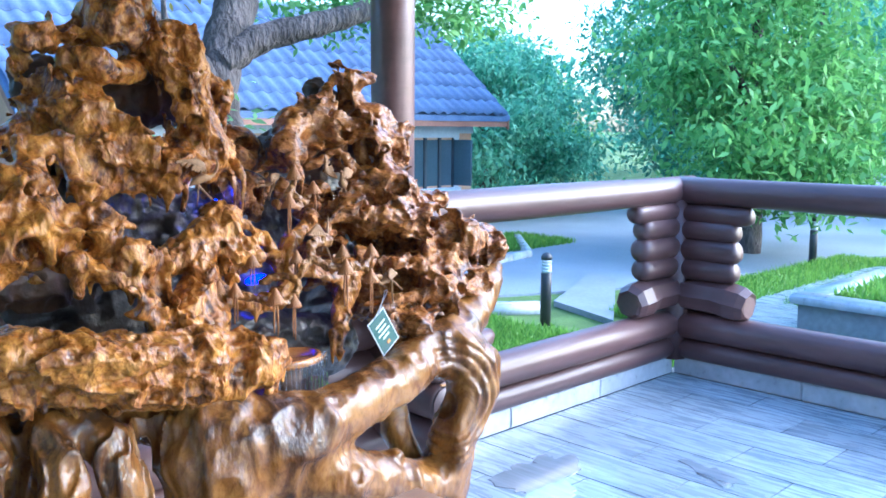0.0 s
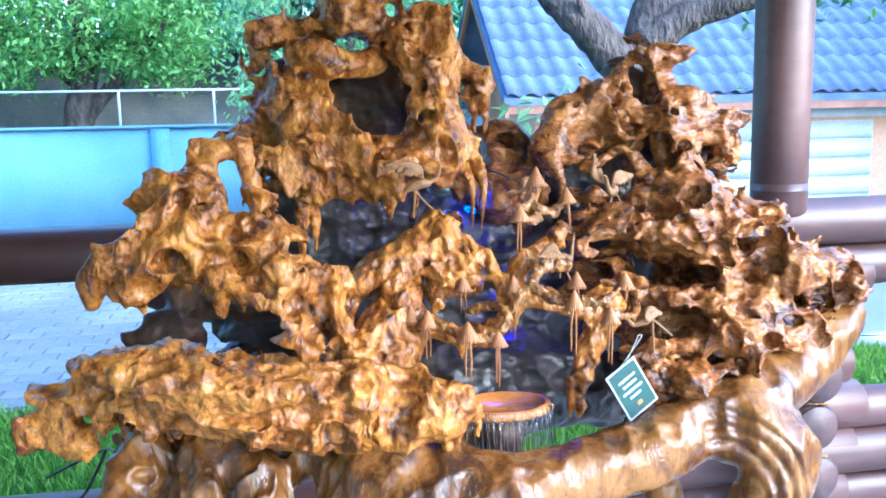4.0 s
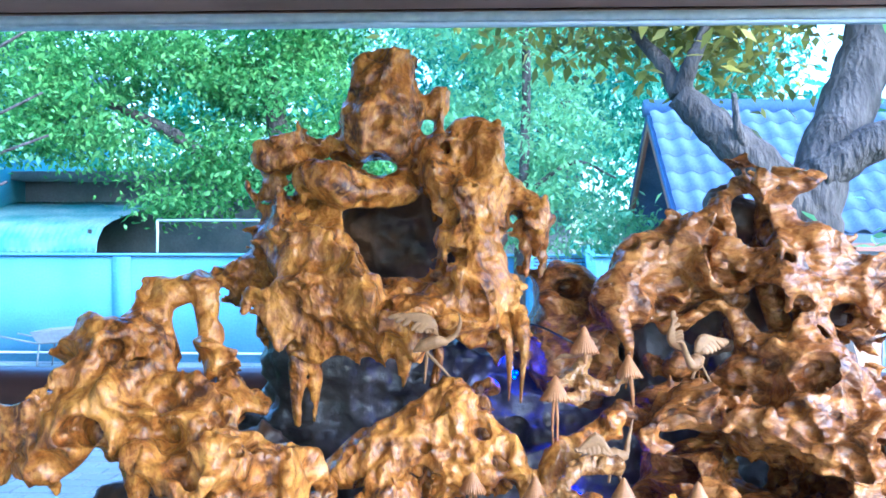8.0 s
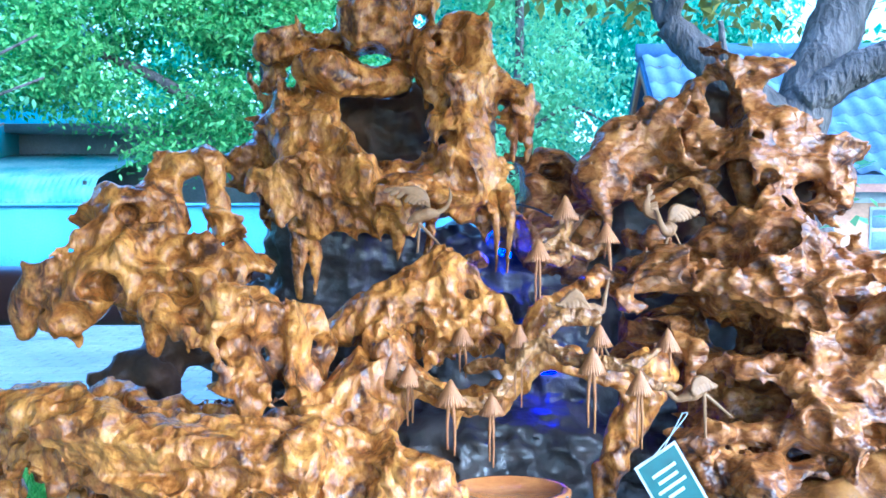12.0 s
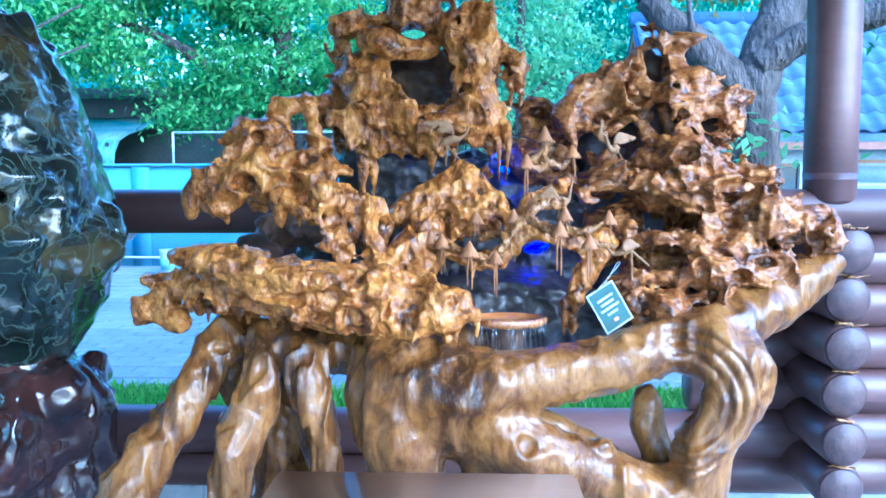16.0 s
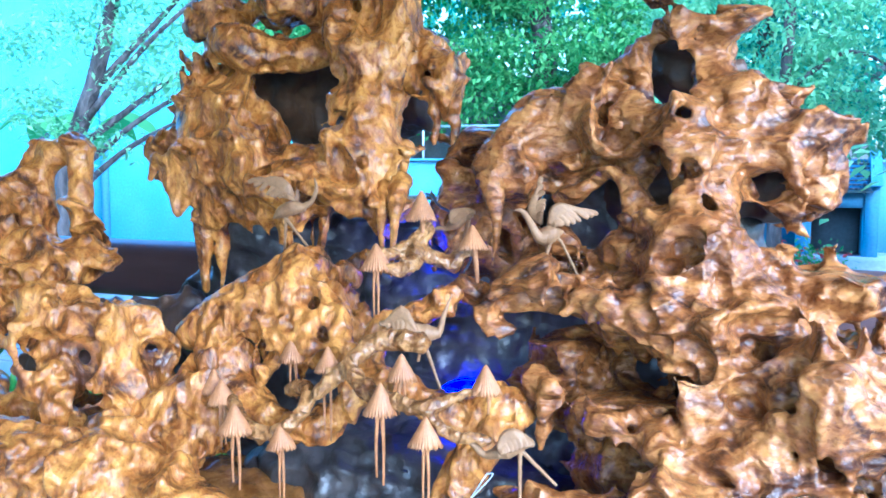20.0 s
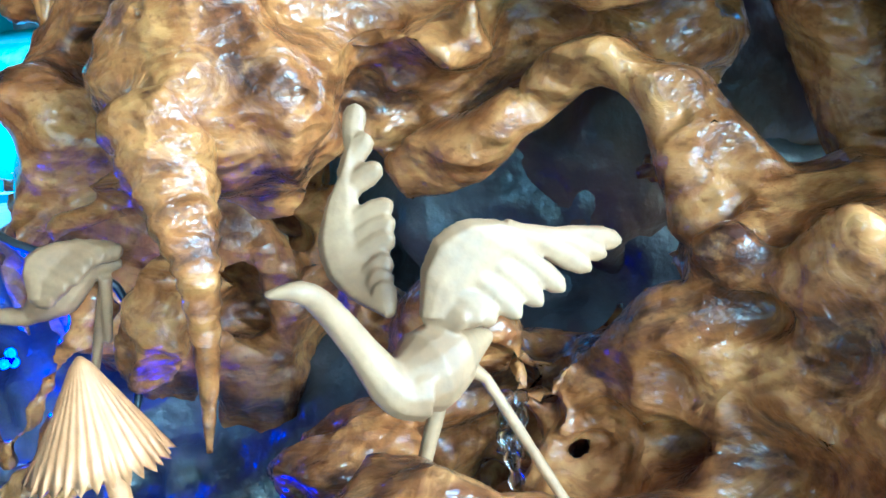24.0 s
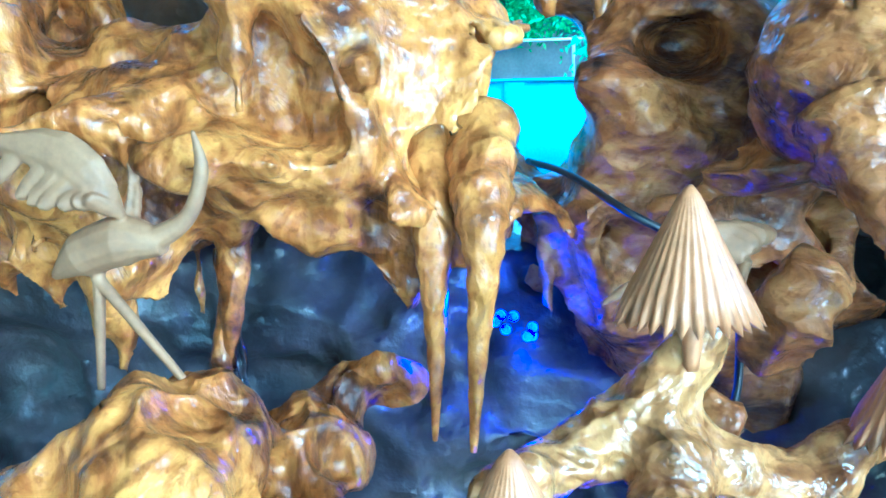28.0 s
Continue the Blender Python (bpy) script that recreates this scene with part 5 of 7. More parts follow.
# smooth pale root base
w = Carving((0.1, 1.35, -0.01), (2.45, 2.6, 1.1), 0.006)
w.limb([(1.0893, 1.9200, 0.7887), (1.0513, 1.8600, 0.7107), (1.0838, 1.8300, 0.5830), (1.0927, 1.8600, 0.4037)], [0.09, 0.115, 0.09, 0.08], 0.05)
w.limb([(1.0671, 1.8600, 0.7715), (1.2208, 1.8000, 0.7421), (1.3659, 1.7800, 0.7626), (1.5523, 1.8000, 0.8028), (1.7414, 1.8300, 0.8485), (1.9212, 1.8700, 0.9007), (2.0635, 1.9200, 0.9677), (2.2281, 1.9800, 1.0437)], [0.1, 0.085, 0.065, 0.056, 0.05, 0.055, 0.05, 0.022], 0.05)
w.limb([(1.8149, 1.8400, 0.8542), (1.8999, 1.8000, 0.8409), (1.9388, 1.7800, 0.7806), (1.8894, 1.7700, 0.6891), (1.8366, 1.7800, 0.6058), (1.8280, 1.8000, 0.4956), (1.8087, 1.8400, 0.3285)], [0.05, 0.055, 0.052, 0.045, 0.055, 0.06, 0.07], 0.04)
w.limb([(1.1601, 1.8200, 0.6919), (1.2938, 1.7800, 0.6450), (1.4088, 1.7700, 0.5903), (1.5669, 1.7800, 0.5296), (1.7710, 1.8000, 0.4652)], [0.07, 0.07, 0.065, 0.055, 0.06], 0.05)
w.limb([(1.2480, 1.8200, 0.6627), (1.2924, 1.8000, 0.5497), (1.3345, 1.8400, 0.3683)], [0.06, 0.04, 0.05], 0.04)
w.limb([(0.5880, 2.0000, 0.8970), (0.5487, 1.9200, 0.7859), (0.4625, 1.8500, 0.6480), (0.3716, 1.8000, 0.4948), (0.3138, 1.7800, 0.3338)], [0.05, 0.05, 0.06, 0.075, 0.085], 0.03)
w.limb([(0.6908, 1.9200, 0.8643), (0.6932, 1.8500, 0.7413), (0.6459, 1.8200, 0.5974), (0.6026, 1.8200, 0.4133)], [0.05, 0.055, 0.06, 0.065], 0.03)
w.limb([(0.7734, 1.9000, 0.8683), (0.8284, 1.8500, 0.7270), (0.8727, 1.8400, 0.5779), (0.8798, 1.8600, 0.4011)], [0.04, 0.045, 0.04, 0.05], 0.03)
w.limb([(0.5828, 2.0500, 0.7247), (0.7098, 2.0500, 0.5599), (0.7016, 2.0500, 0.2228)], [0.08, 0.08, 0.08], 0.04)
w.lump((0.9343, 2.1000, 0.8151), (0.45, 0.2, 0.1), 0.06)
w.lump((1.0439, 1.9800, 0.3070), (0.5, 0.22, 0.08), 0.05)
w.lump((1.3948, 1.7150, 0.6223), (0.02, 0.02, 0.02), 0.012)
w.lump((1.8140, 1.7300, 0.5641), (0.04, 0.03, 0.04), 0.02)
w.lump((0.7189, 1.7900, 0.7487), (0.03, 0.02, 0.03), 0.02)
w.erode(((0.16, 0.014), (0.06, 0.007)), 37.5, (0.6, 1, 0.5), 0.5)
w.erode(((0.04, 0.012), (0.02, 0.004)), 47.5, (1, 1, 0.13), 0.5, 0.4, 1, upto=0.98)
w.gnarl(26, 0.015, 0.035, 0.9, 37, 0.7)
w.limb([(1.4245, 1.9500, 0.6271), (1.5634, 1.9500, 0.5494), (1.7295, 1.9200, 0.4509)], [0.035, 0.035, 0.03], 0.04)
w.limb([(1.7278, 1.9300, 0.6973), (1.7276, 1.9200, 0.6070), (1.7712, 1.9000, 0.5052)], [0.03, 0.035, 0.03], 0.03)
w.pit((1.3949, 1.6800, 0.6334), (0.03, 0.03, 0.03), 0.01)
w.pit((0.7266, 1.7650, 0.7550), (0.015, 0.012, 0.015), 0.01)
w.rings((1.7678, 1.7600, 0.7342), 0.085, 0.2, 0.03, 0.009, 1.86, 1.0)
w.skin("root_base", M_ROOT, fountain, rough=((0.09, 0.008), (0.035, 0.003)), seed=41.0, squash=(1, 1, 0.5))


# ---- carved mushrooms, cranes, card, water and lamps on the fountain ----
def mushroom_cap(r, h, ribs, seed):
    """A pleated cone: ridges run from the tip to a scalloped rim, hollow below."""
    rng = np.random.default_rng(seed)
    bm = bmesh.new()
    n = ribs * 4
    prof = ((0.04, 0.0), (0.16, 0.08), (0.34, 0.28), (0.56, 0.52), (0.8, 0.78), (1.0, 1.0))
    tip = bm.verts.new((0, 0, 0.0))
    rings = []
    wob = [1 + 0.05 * rng.normal() for _ in range(ribs)]
    for pr, pz in prof:
        ring = []
        for i in range(n):
            a = 2 * math.pi * i / n
            rib = math.cos(2 * math.pi * (i % 4) / 4)
            k = 1 + 0.055 * rib * pr
            rr = r * pr * k * (wob[i // 4] if pr == 1.0 else 1)
            z = -h * pz - (0.05 * h * rib if pr == 1.0 else 0)
            ring.append(bm.verts.new((rr * math.cos(a), rr * math.sin(a), z)))
        rings.append(ring)
    ring = [bm.verts.new((v.co.x * 0.86, v.co.y * 0.86, v.co.z + 0.02 * h)) for v in rings[-1]]
    rings.append(ring)
    low = bm.verts.new((0, 0, -h * 0.72))
    for i in range(n):
        bm.faces.new((tip, rings[0][i], rings[0][(i + 1) % n]))
        bm.faces.new((low, rings[-1][(i + 1) % n], rings[-1][i]))
        for a, b in zip(rings, rings[1:]):
            bm.faces.new((a[i], b[i], b[(i + 1) % n], a[(i + 1) % n]))
    return bm


def mushroom(tip, r, h, legs, lean, seed):
    ob = thing("carved_mushroom", "pale carved wooden mushroom with a pleated cone cap on thin stems", "mushroom", "carved mushrooms on the fountain")
    ob.matrix_world = Matrix.Translation(tip) @ Euler((radians(lean[0]), radians(lean[1]), seed * 1.3)).to_matrix().to_4x4()
    part("cap", mushroom_cap(r, h, 30, seed), M_CAP, ob)
    inv = ob.matrix_world.inverted()
    for dx, dy, dl, rr in legs:
        c = bmesh.new()
        a = Vector(tip) + Vector((dx * 0.4, dy * 0.4, -h * 0.72))
        b = Vector(tip) + Vector((dx, dy, -h - dl))
        m = (a + b) / 2 + Vector((dx * 0.4, 0, 0))
        q = [inv @ Vector(p) for p in curve_through([a, m, b], 4)]
        tube(c, q, [rr * (1 - 0.55 * i / (len(q) - 1)) for i in range(len(q))], 8)
        part("stem", c, M_CAP, ob)
    return ob


mushroom((1.4557, 2.0481, 1.4249), 0.024, 0.045, ((0.002, 0.0, 0.02, 0.006),), (0, 0), 1)
mushroom((1.5329, 2.0643, 1.3741), 0.023, 0.038, ((0.008, 0.0, 0.10, 0.0045),), (0, 3), 2)
mushroom((1.4026, 1.9981, 1.3465), 0.024, 0.04, ((-0.004, 0, 0.075, 0.003), (0.003, 0, 0.09, 0.003)), (0, 0), 3)
mushroom((1.2661, 1.9775, 1.1980), 0.022, 0.04, ((-0.004, 0, 0.05, 0.003), (0.006, 0, 0.06, 0.003)), (0, 0), 4)
mushroom((1.3646, 1.9135, 1.2012), 0.02, 0.036, ((-0.006, 0, 0.09, 0.003), (0.004, 0, 0.105, 0.003)), (0, 0), 5)
mushroom((1.1438, 1.9411, 1.1416), 0.02, 0.036, ((-0.004, 0, 0.06, 0.003), (0.004, 0, 0.05, 0.003)), (0, 0), 6)
mushroom((1.1758, 1.9169, 1.1345), 0.022, 0.038, ((-0.003, 0, 0.07, 0.0035), (0.005, 0, 0.065, 0.0035)), (0, 0), 7)
mushroom((1.2489, 1.8451, 1.1213), 0.025, 0.042, ((-0.005, 0, 0.075, 0.0035), (0.006, 0, 0.085, 0.0035)), (0, 0), 8)
mushroom((1.3164, 1.8603, 1.0967), 0.021, 0.036, ((-0.003, 0, 0.08, 0.003), (0.003, 0, 0.09, 0.003)), (0, 0), 9)
mushroom((1.4968, 1.8821, 1.2080), 0.021, 0.036, ((-0.004, 0, 0.05, 0.003), (0.004, 0, 0.045, 0.003)), (0, 0), 10)
mushroom((1.4806, 1.8479, 1.1740), 0.023, 0.042, ((-0.006, 0, 0.09, 0.0035), (0.004, 0, 0.1, 0.0035)), (0, 0), 11)
mushroom((1.5541, 1.8295, 1.1403), 0.022, 0.038, ((-0.003, 0, 0.085, 0.003), (0.004, 0, 0.09, 0.003)), (0, 0), 12)
mushroom((1.6130, 1.8990, 1.1990), 0.022, 0.038, ((0.004, 0, 0.03, 0.004),), (0, 0), 13)


def feather(bm, a, b, w, t, face):
    """One flat feather from a to b, w wide and t thick, its broad side towards face."""
    a, b, face = Vector(a), Vector(b), Vector(face).normalized()
    d = (b - a).normalized()
    side = d.cross(face).normalized()
    up = side.cross(d)
    rings = []
    for s, k in ((0, 0.45), (0.35, 0.85), (0.75, 1.0), (0.93, 0.75), (1.0, 0.25)):
        p = a.lerp(b, s)
        rings.append([bm.verts.new(p + side * (w * k * math.cos(q)) + up * (t * math.sin(q))) for q in (2 * math.pi * i / 8 for i in range(8))])
    for r0, r1 in zip(rings, rings[1:]):
        for i in range(8):
            bm.faces.new((r0[i], r0[(i + 1) % 8], r1[(i + 1) % 8], r1[i]))
    bm.faces.new(rings[0][::-1]), bm.faces.new(rings[-1])


def wing(bm, arm, tips, w, t, face):
    """A carved fan wing: feathers from the arm curve to the tips, under a smooth shoulder."""
    n = 9
    ac, tc = curve_through(arm, 6), curve_through(tips, 6)
    for i in range(n):
        s = i / (n - 1)
        feather(bm, ac[round(s * (len(ac) - 1))], tc[round(s * (len(tc) - 1))], w, t, face)
    # shoulder sheet
    f = Vector(face).normalized()
    rows = []
    for s in range(9):
        u = s / 8
        a, b = Vector(ac[round(u * (len(ac) - 1))]), Vector(tc[round(u * (len(tc) - 1))])
        rows.append([bm.verts.new(a.lerp(b, k) + f * (t * 1.7 * math.cos((k - 0.1) * 2.2) * sgn)) for k, sgn in ((-0.12, 0), (0.0, 1), (0.18, 1), (0.36, 0.95), (0.52, 0.5), (0.52, -0.5), (0.2, -1), (0.0, -1))])
    for r0, r1 in zip(rows, rows[1:]):
        m = len(r0)
        for i in range(m):
            bm.faces.new((r0[i], r0[(i + 1) % m], r1[(i + 1) % m], r1[i]))
    bm.faces.new(rows[0][::-1]), bm.faces.new(rows[-1])


def crane(neck, neck_r, body, body_r, wings, legs, leg_r=0.0022, fw=0.0056):
    bm = bmesh.new()
    c = curve_through(neck, 6)
    tube(bm, c, list(np.interp(np.linspace(0, len(neck) - 1, len(c)), range(len(neck)), neck_r)), 10)
    c = curve_through(body, 6)
    tube(bm, c, list(np.interp(np.linspace(0, len(body) - 1, len(c)), range(len(body)), body_r)), 14)
    for arm, tips in wings:
        wing(bm, arm, tips, fw * 0.88, 0.0026, (0, -1, 0.15))
    for leg in legs:
        tube(bm, leg, [leg_r * 1.5, leg_r] + [leg_r] * (len(leg) - 2), 8)
    ob = part("carved_crane", bm, M_CRANE)
    # melt the carved pieces into one skin
    fuse = ob.modifiers.new("fuse", "REMESH")
    fuse.mode, fuse.voxel_size, fuse.use_smooth_shade = "VOXEL", 0.001, True
    whole = bpy.data.meshes.new_from_object(ob.evaluated_get(bpy.context.evaluated_depsgraph_get()))
    ob.modifiers.remove(fuse)
    ob.data = smooth(whole)
    return tagged(ob, "cream carved wooden crane on thin stick legs", "figurine", "carved cranes on the fountain")


crane([(1.6088, 2.0350, 1.3993), (1.6183, 2.0380, 1.3988), (1.6235, 2.0450, 1.3917), (1.6310, 2.0550, 1.3744), (1.6395, 2.0600, 1.3588), (1.6469, 2.0650, 1.3564)], [0.0012, 0.0035, 0.0045, 0.0055, 0.008, 0.011],
      [(1.6378, 2.0600, 1.3608), (1.6477, 2.0700, 1.3604), (1.6566, 2.0800, 1.3642), (1.6694, 2.0900, 1.3658)], [0.006, 0.0145, 0.0125, 0.002],
      [([(1.6356, 2.0850, 1.3759), (1.6157, 2.1000, 1.3852), (1.6105, 2.1100, 1.4043), (1.6208, 2.1200, 1.4295)], [(1.6329, 2.0900, 1.3868), (1.6366, 2.1000, 1.3985), (1.6358, 2.1100, 1.4152), (1.6238, 2.1250, 1.4466)]),
       ([(1.6487, 2.0750, 1.3783), (1.6543, 2.0750, 1.3991), (1.6713, 2.0800, 1.4073), (1.6895, 2.0900, 1.4002)], [(1.6641, 2.0700, 1.3780), (1.6775, 2.0750, 1.3751), (1.6990, 2.0900, 1.3828), (1.7165, 2.1100, 1.3920)])],
      [[(1.6540, 2.0800, 1.3562), (1.6275, 2.0760, 1.2740)], [(1.6614, 2.0850, 1.3560), (1.6667, 2.0880, 1.3504), (1.7013, 2.0920, 1.2817)]])
crane([(1.2395, 2.1000, 1.4424), (1.2426, 2.1000, 1.4246), (1.2348, 2.1000, 1.4038), (1.2176, 2.1000, 1.3929), (1.2023, 2.1000, 1.3898)], [0.001, 0.0035, 0.004, 0.006, 0.01],
      [(1.2204, 2.1000, 1.3902), (1.1994, 2.1000, 1.3911), (1.1769, 2.1000, 1.3837), (1.1584, 2.1000, 1.3720)], [0.006, 0.0125, 0.0115, 0.002],
      [([(1.2026, 2.0950, 1.4040), (1.1979, 2.0900, 1.4255), (1.1758, 2.0900, 1.4410), (1.1450, 2.0900, 1.4412)], [(1.1951, 2.0800, 1.4138), (1.1736, 2.0800, 1.4084), (1.1519, 2.0850, 1.4141), (1.1150, 2.0900, 1.4335)]),
       ([(1.1950, 2.1100, 1.3989), (1.1966, 2.1150, 1.4175), (1.1914, 2.1200, 1.4308), (1.1828, 2.1200, 1.4390)], [(1.2014, 2.1100, 1.4018), (1.2012, 2.1150, 1.4175), (1.1961, 2.1200, 1.4307), (1.1861, 2.1200, 1.4404)])],
      [[(1.1839, 2.1000, 1.3756), (1.1789, 2.1000, 1.3156)], [(1.1820, 2.1000, 1.3728), (1.2281, 2.0950, 1.3257)]])
crane([(1.4154, 2.1800, 1.3486), (1.4296, 2.1800, 1.3573), (1.4460, 2.1800, 1.3576), (1.4587, 2.1800, 1.3675)], [0.001, 0.004, 0.005, 0.008],
      [(1.4489, 2.1800, 1.3588), (1.4614, 2.1800, 1.3673), (1.4745, 2.1850, 1.3785), (1.4910, 2.1900, 1.3778)], [0.006, 0.012, 0.01, 0.002],
      [([(1.4557, 2.1700, 1.3674), (1.4566, 2.1700, 1.3853), (1.4711, 2.1750, 1.3922), (1.4867, 2.1800, 1.3903)], [(1.4689, 2.1650, 1.3691), (1.4802, 2.1650, 1.3747), (1.4897, 2.1700, 1.3831), (1.4960, 2.1800, 1.3833)])],
      [[(1.4842, 2.1850, 1.3726), (1.4777, 2.1900, 1.3393)], [(1.4817, 2.1900, 1.3704), (1.4638, 2.1900, 1.3108)]])
crane([(1.5291, 1.9900, 1.2779), (1.5198, 1.9800, 1.2455), (1.5130, 1.9750, 1.2208), (1.4927, 1.9700, 1.2160)], [0.001, 0.004, 0.006, 0.009],
      [(1.5174, 1.9750, 1.2211), (1.4972, 1.9700, 1.2206), (1.4814, 1.9650, 1.2245), (1.4521, 1.9600, 1.2442)], [0.006, 0.014, 0.012, 0.003],
      [([(1.4902, 1.9550, 1.2269), (1.4679, 1.9550, 1.2586), (1.4453, 1.9550, 1.2446), (1.4361, 1.9550, 1.2356)], [(1.4835, 1.9500, 1.2232), (1.4701, 1.9500, 1.2222), (1.4520, 1.9500, 1.2250), (1.4311, 1.9500, 1.2319)])],
      [[(1.4904, 1.9650, 1.2084), (1.4858, 1.9650, 1.1787)], [(1.4948, 1.9650, 1.2088), (1.5235, 1.9600, 1.1414)]])
crane([(1.5892, 1.8600, 1.1051), (1.6057, 1.8650, 1.1002), (1.6222, 1.8700, 1.0854), (1.6433, 1.8700, 1.0919)], [0.001, 0.004, 0.005, 0.009],
      [(1.6316, 1.8700, 1.0866), (1.6494, 1.8750, 1.0949), (1.6671, 1.8800, 1.1032), (1.6848, 1.8850, 1.1038)], [0.006, 0.014, 0.012, 0.003],
      [([(1.6426, 1.8600, 1.1024), (1.6485, 1.8650, 1.1183), (1.6661, 1.8700, 1.1234), (1.6785, 1.8800, 1.1121)], [(1.6519, 1.8550, 1.0939), (1.6618, 1.8600, 1.0958), (1.6754, 1.8650, 1.1012), (1.6883, 1.8700, 1.1050)])],
      [[(1.6687, 1.8750, 1.0935), (1.6710, 1.8700, 1.0194)], [(1.6711, 1.8800, 1.0922), (1.7171, 1.8800, 1.0528)]])

tag = thing("hang_tag", "small dark green card with a white border hanging on a string", "tag")
TA, TB, TC, TD = [Vector(p) for p in ((1.6151, 1.8500, 1.0165), (1.6682, 1.8450, 0.9240), (1.6106, 1.8320, 0.8869), (1.5523, 1.8400, 0.9761))]


def card(u0, u1, v0, v1, lift, material, name, parent):
    """A thin plate on the card's face between fractions of its width and height."""
    bm = bmesh.new()
    n = (TB - TA).cross(TD - TA).normalized()
    if n.y > 0:
        n = -n
    q = []
    for d in (lift, lift - 0.0012):
        q.append([bm.verts.new(TA + (TD - TA) * u + (TB - TA) * v + n * d) for u, v in ((u0, v0), (u1, v0), (u1, v1), (u0, v1))])
    bm.faces.new(q[0]), bm.faces.new(q[1][::-1])
    for i in range(4):
        bm.faces.new((q[0][i], q[1][i], q[1][(i + 1) % 4], q[0][(i + 1) % 4]))
    return part(name, bm, material, parent, flat=True)


card(-0.04, 1.04, -0.03, 1.03, 0.0, M_WHITE, "border", tag)
face = card(0.02, 0.98, 0.015, 0.985, 0.0014, M_CARD, "card", tag)
for i, (a, b) in enumerate(((0.2, 0.8), (0.25, 0.75), (0.15, 0.85), (0.3, 0.7))):
    card(a, b, 0.22 + i * 0.13, 0.27 + i * 0.13, 0.0028, M_INK, "text_bar", tag)
card(0.42, 0.58, 0.78, 0.86, 0.0028, M_ORANGE, "emblem", tag)
c = bmesh.new()
top = Vector((1.6300, 1.8600, 1.0587))
tube(c, curve_through([TA + (TD - TA) * 0.35 + Vector((0, -0.002, 0)), top + Vector((-0.004, -0.004, 0)), top + Vector((0, 0.002, 0.004)), top + Vector((0.004, -0.004, 0)), TA + (TD - TA) * 0.65 + Vector((0, -0.002, 0))], 6), [0.0009] * 25, 6)
part("string", c, M_WHITE, tag)

# coloured lamps in the pools
M_BLUE, M_VIOLET = glow("blue pool lamp", (0.01, 0.03, 1.0), 5), glow("violet glow of lamplit water", (0.035, 0.02, 1.0), 2.2)
for p, m, col, power in (((1.3500, 2.2900, 1.3050), M_BLUE, (0.005, 0.05, 1.0), 0.035), ((1.4480, 2.2450, 1.0700), M_VIOLET, (0.06, 0.03, 1.0), 0.01)):
    ob = thing("pool_lamp", "small coloured lamp glowing in the fountain pool", "lamp", "pool lamps")
    if m is M_BLUE:
        for i in range(7):
            c = bmesh.new()
            bmesh.ops.create_icosphere(c, subdivisions=2, radius=0.0034, matrix=Matrix.Translation(Vector(p) + Vector((0.013 * math.cos(i * 2.2), -0.004 + 0.006 * math.sin(i * 3), 0.007 * math.sin(i * 1.7)))))
            part("bulb", c, m, ob)
    else:
        # emissive ellipsoid stands in for the water lit by the violet lamp
        c = bmesh.new()
        bmesh.ops.create_icosphere(c, subdivisions=3, radius=1.0, matrix=Matrix.Translation(p) @ Matrix.Rotation(radians(-12), 4, "Y") @ Matrix.Diagonal((0.036, 0.02, 0.013, 1)))
        part("lit_water", c, m, ob)
    L = bpy.data.lights.new("pool_light", "POINT")
    L.energy, L.color, L.shadow_soft_size = power, col, 0.01
    o = new("pool_light", L)
    o.parent = ob
    o.location = Vector(p) + Vector((0, -0.03, 0.02))


def strand(pts, r, label="thin trickle of falling water"):
    bm = bmesh.new()
    c = curve_through(pts, 5)
    tube(bm, c, [r * (1 + 0.35 * math.sin(i * 1.9)) for i in range(len(c))], 7)
    return tagged(part("water_trickle", bm, M_WATER), label, "water", "water trickles")


bx, by, bz = (1.3510, 1.9500, 0.9077)
basin = thing("basin", "round amber wooden basin rim holding dark water", "basin")
c = bmesh.new()
n = 40
rings = []
for r, z in ((0.07, -0.026), (0.102, -0.023), (0.109, -0.016), (0.109, -0.004), (0.105, 0.0), (0.092, 0.0), (0.088, -0.008)):
    rings.append([c.verts.new((bx + r * (1 + 0.03 * math.sin(3 * a)) * math.cos(a), by + 0.75 * r * math.sin(a), bz + z)) for a in (2 * math.pi * i / n for i in range(n))])
for a, b in zip(rings, rings[1:]):
    for i in range(n):
        c.faces.new((a[i], a[(i + 1) % n], b[(i + 1) % n], b[i]))
c.faces.new(rings[-1])
part("rim", c, M_ORANGE, basin)
# added support for the rim, dark to pass for the shaded void below
c = bmesh.new()
tube(c, [(bx, by + 0.01, bz - 0.2), (bx, by + 0.01, bz - 0.09), (bx, by + 0.01, bz - 0.036)], [0.05, 0.045, 0.05], 24)
part("pedestal", c, M_SHADE, basin, "added dark support in the shaded void")
for i in range(15):
    x = bx - 0.098 + i * 0.014
    y = by - 0.084 * math.sqrt(max(0.05, 1 - ((x - bx) / 0.112) ** 2))
    strand([(x, y, bz), (x, y - 0.008, bz - 0.03), (x + 0.002, y - 0.01, bz - 0.09 - 0.014 * (i % 4))], 0.0026 + 0.0008 * (i % 3))
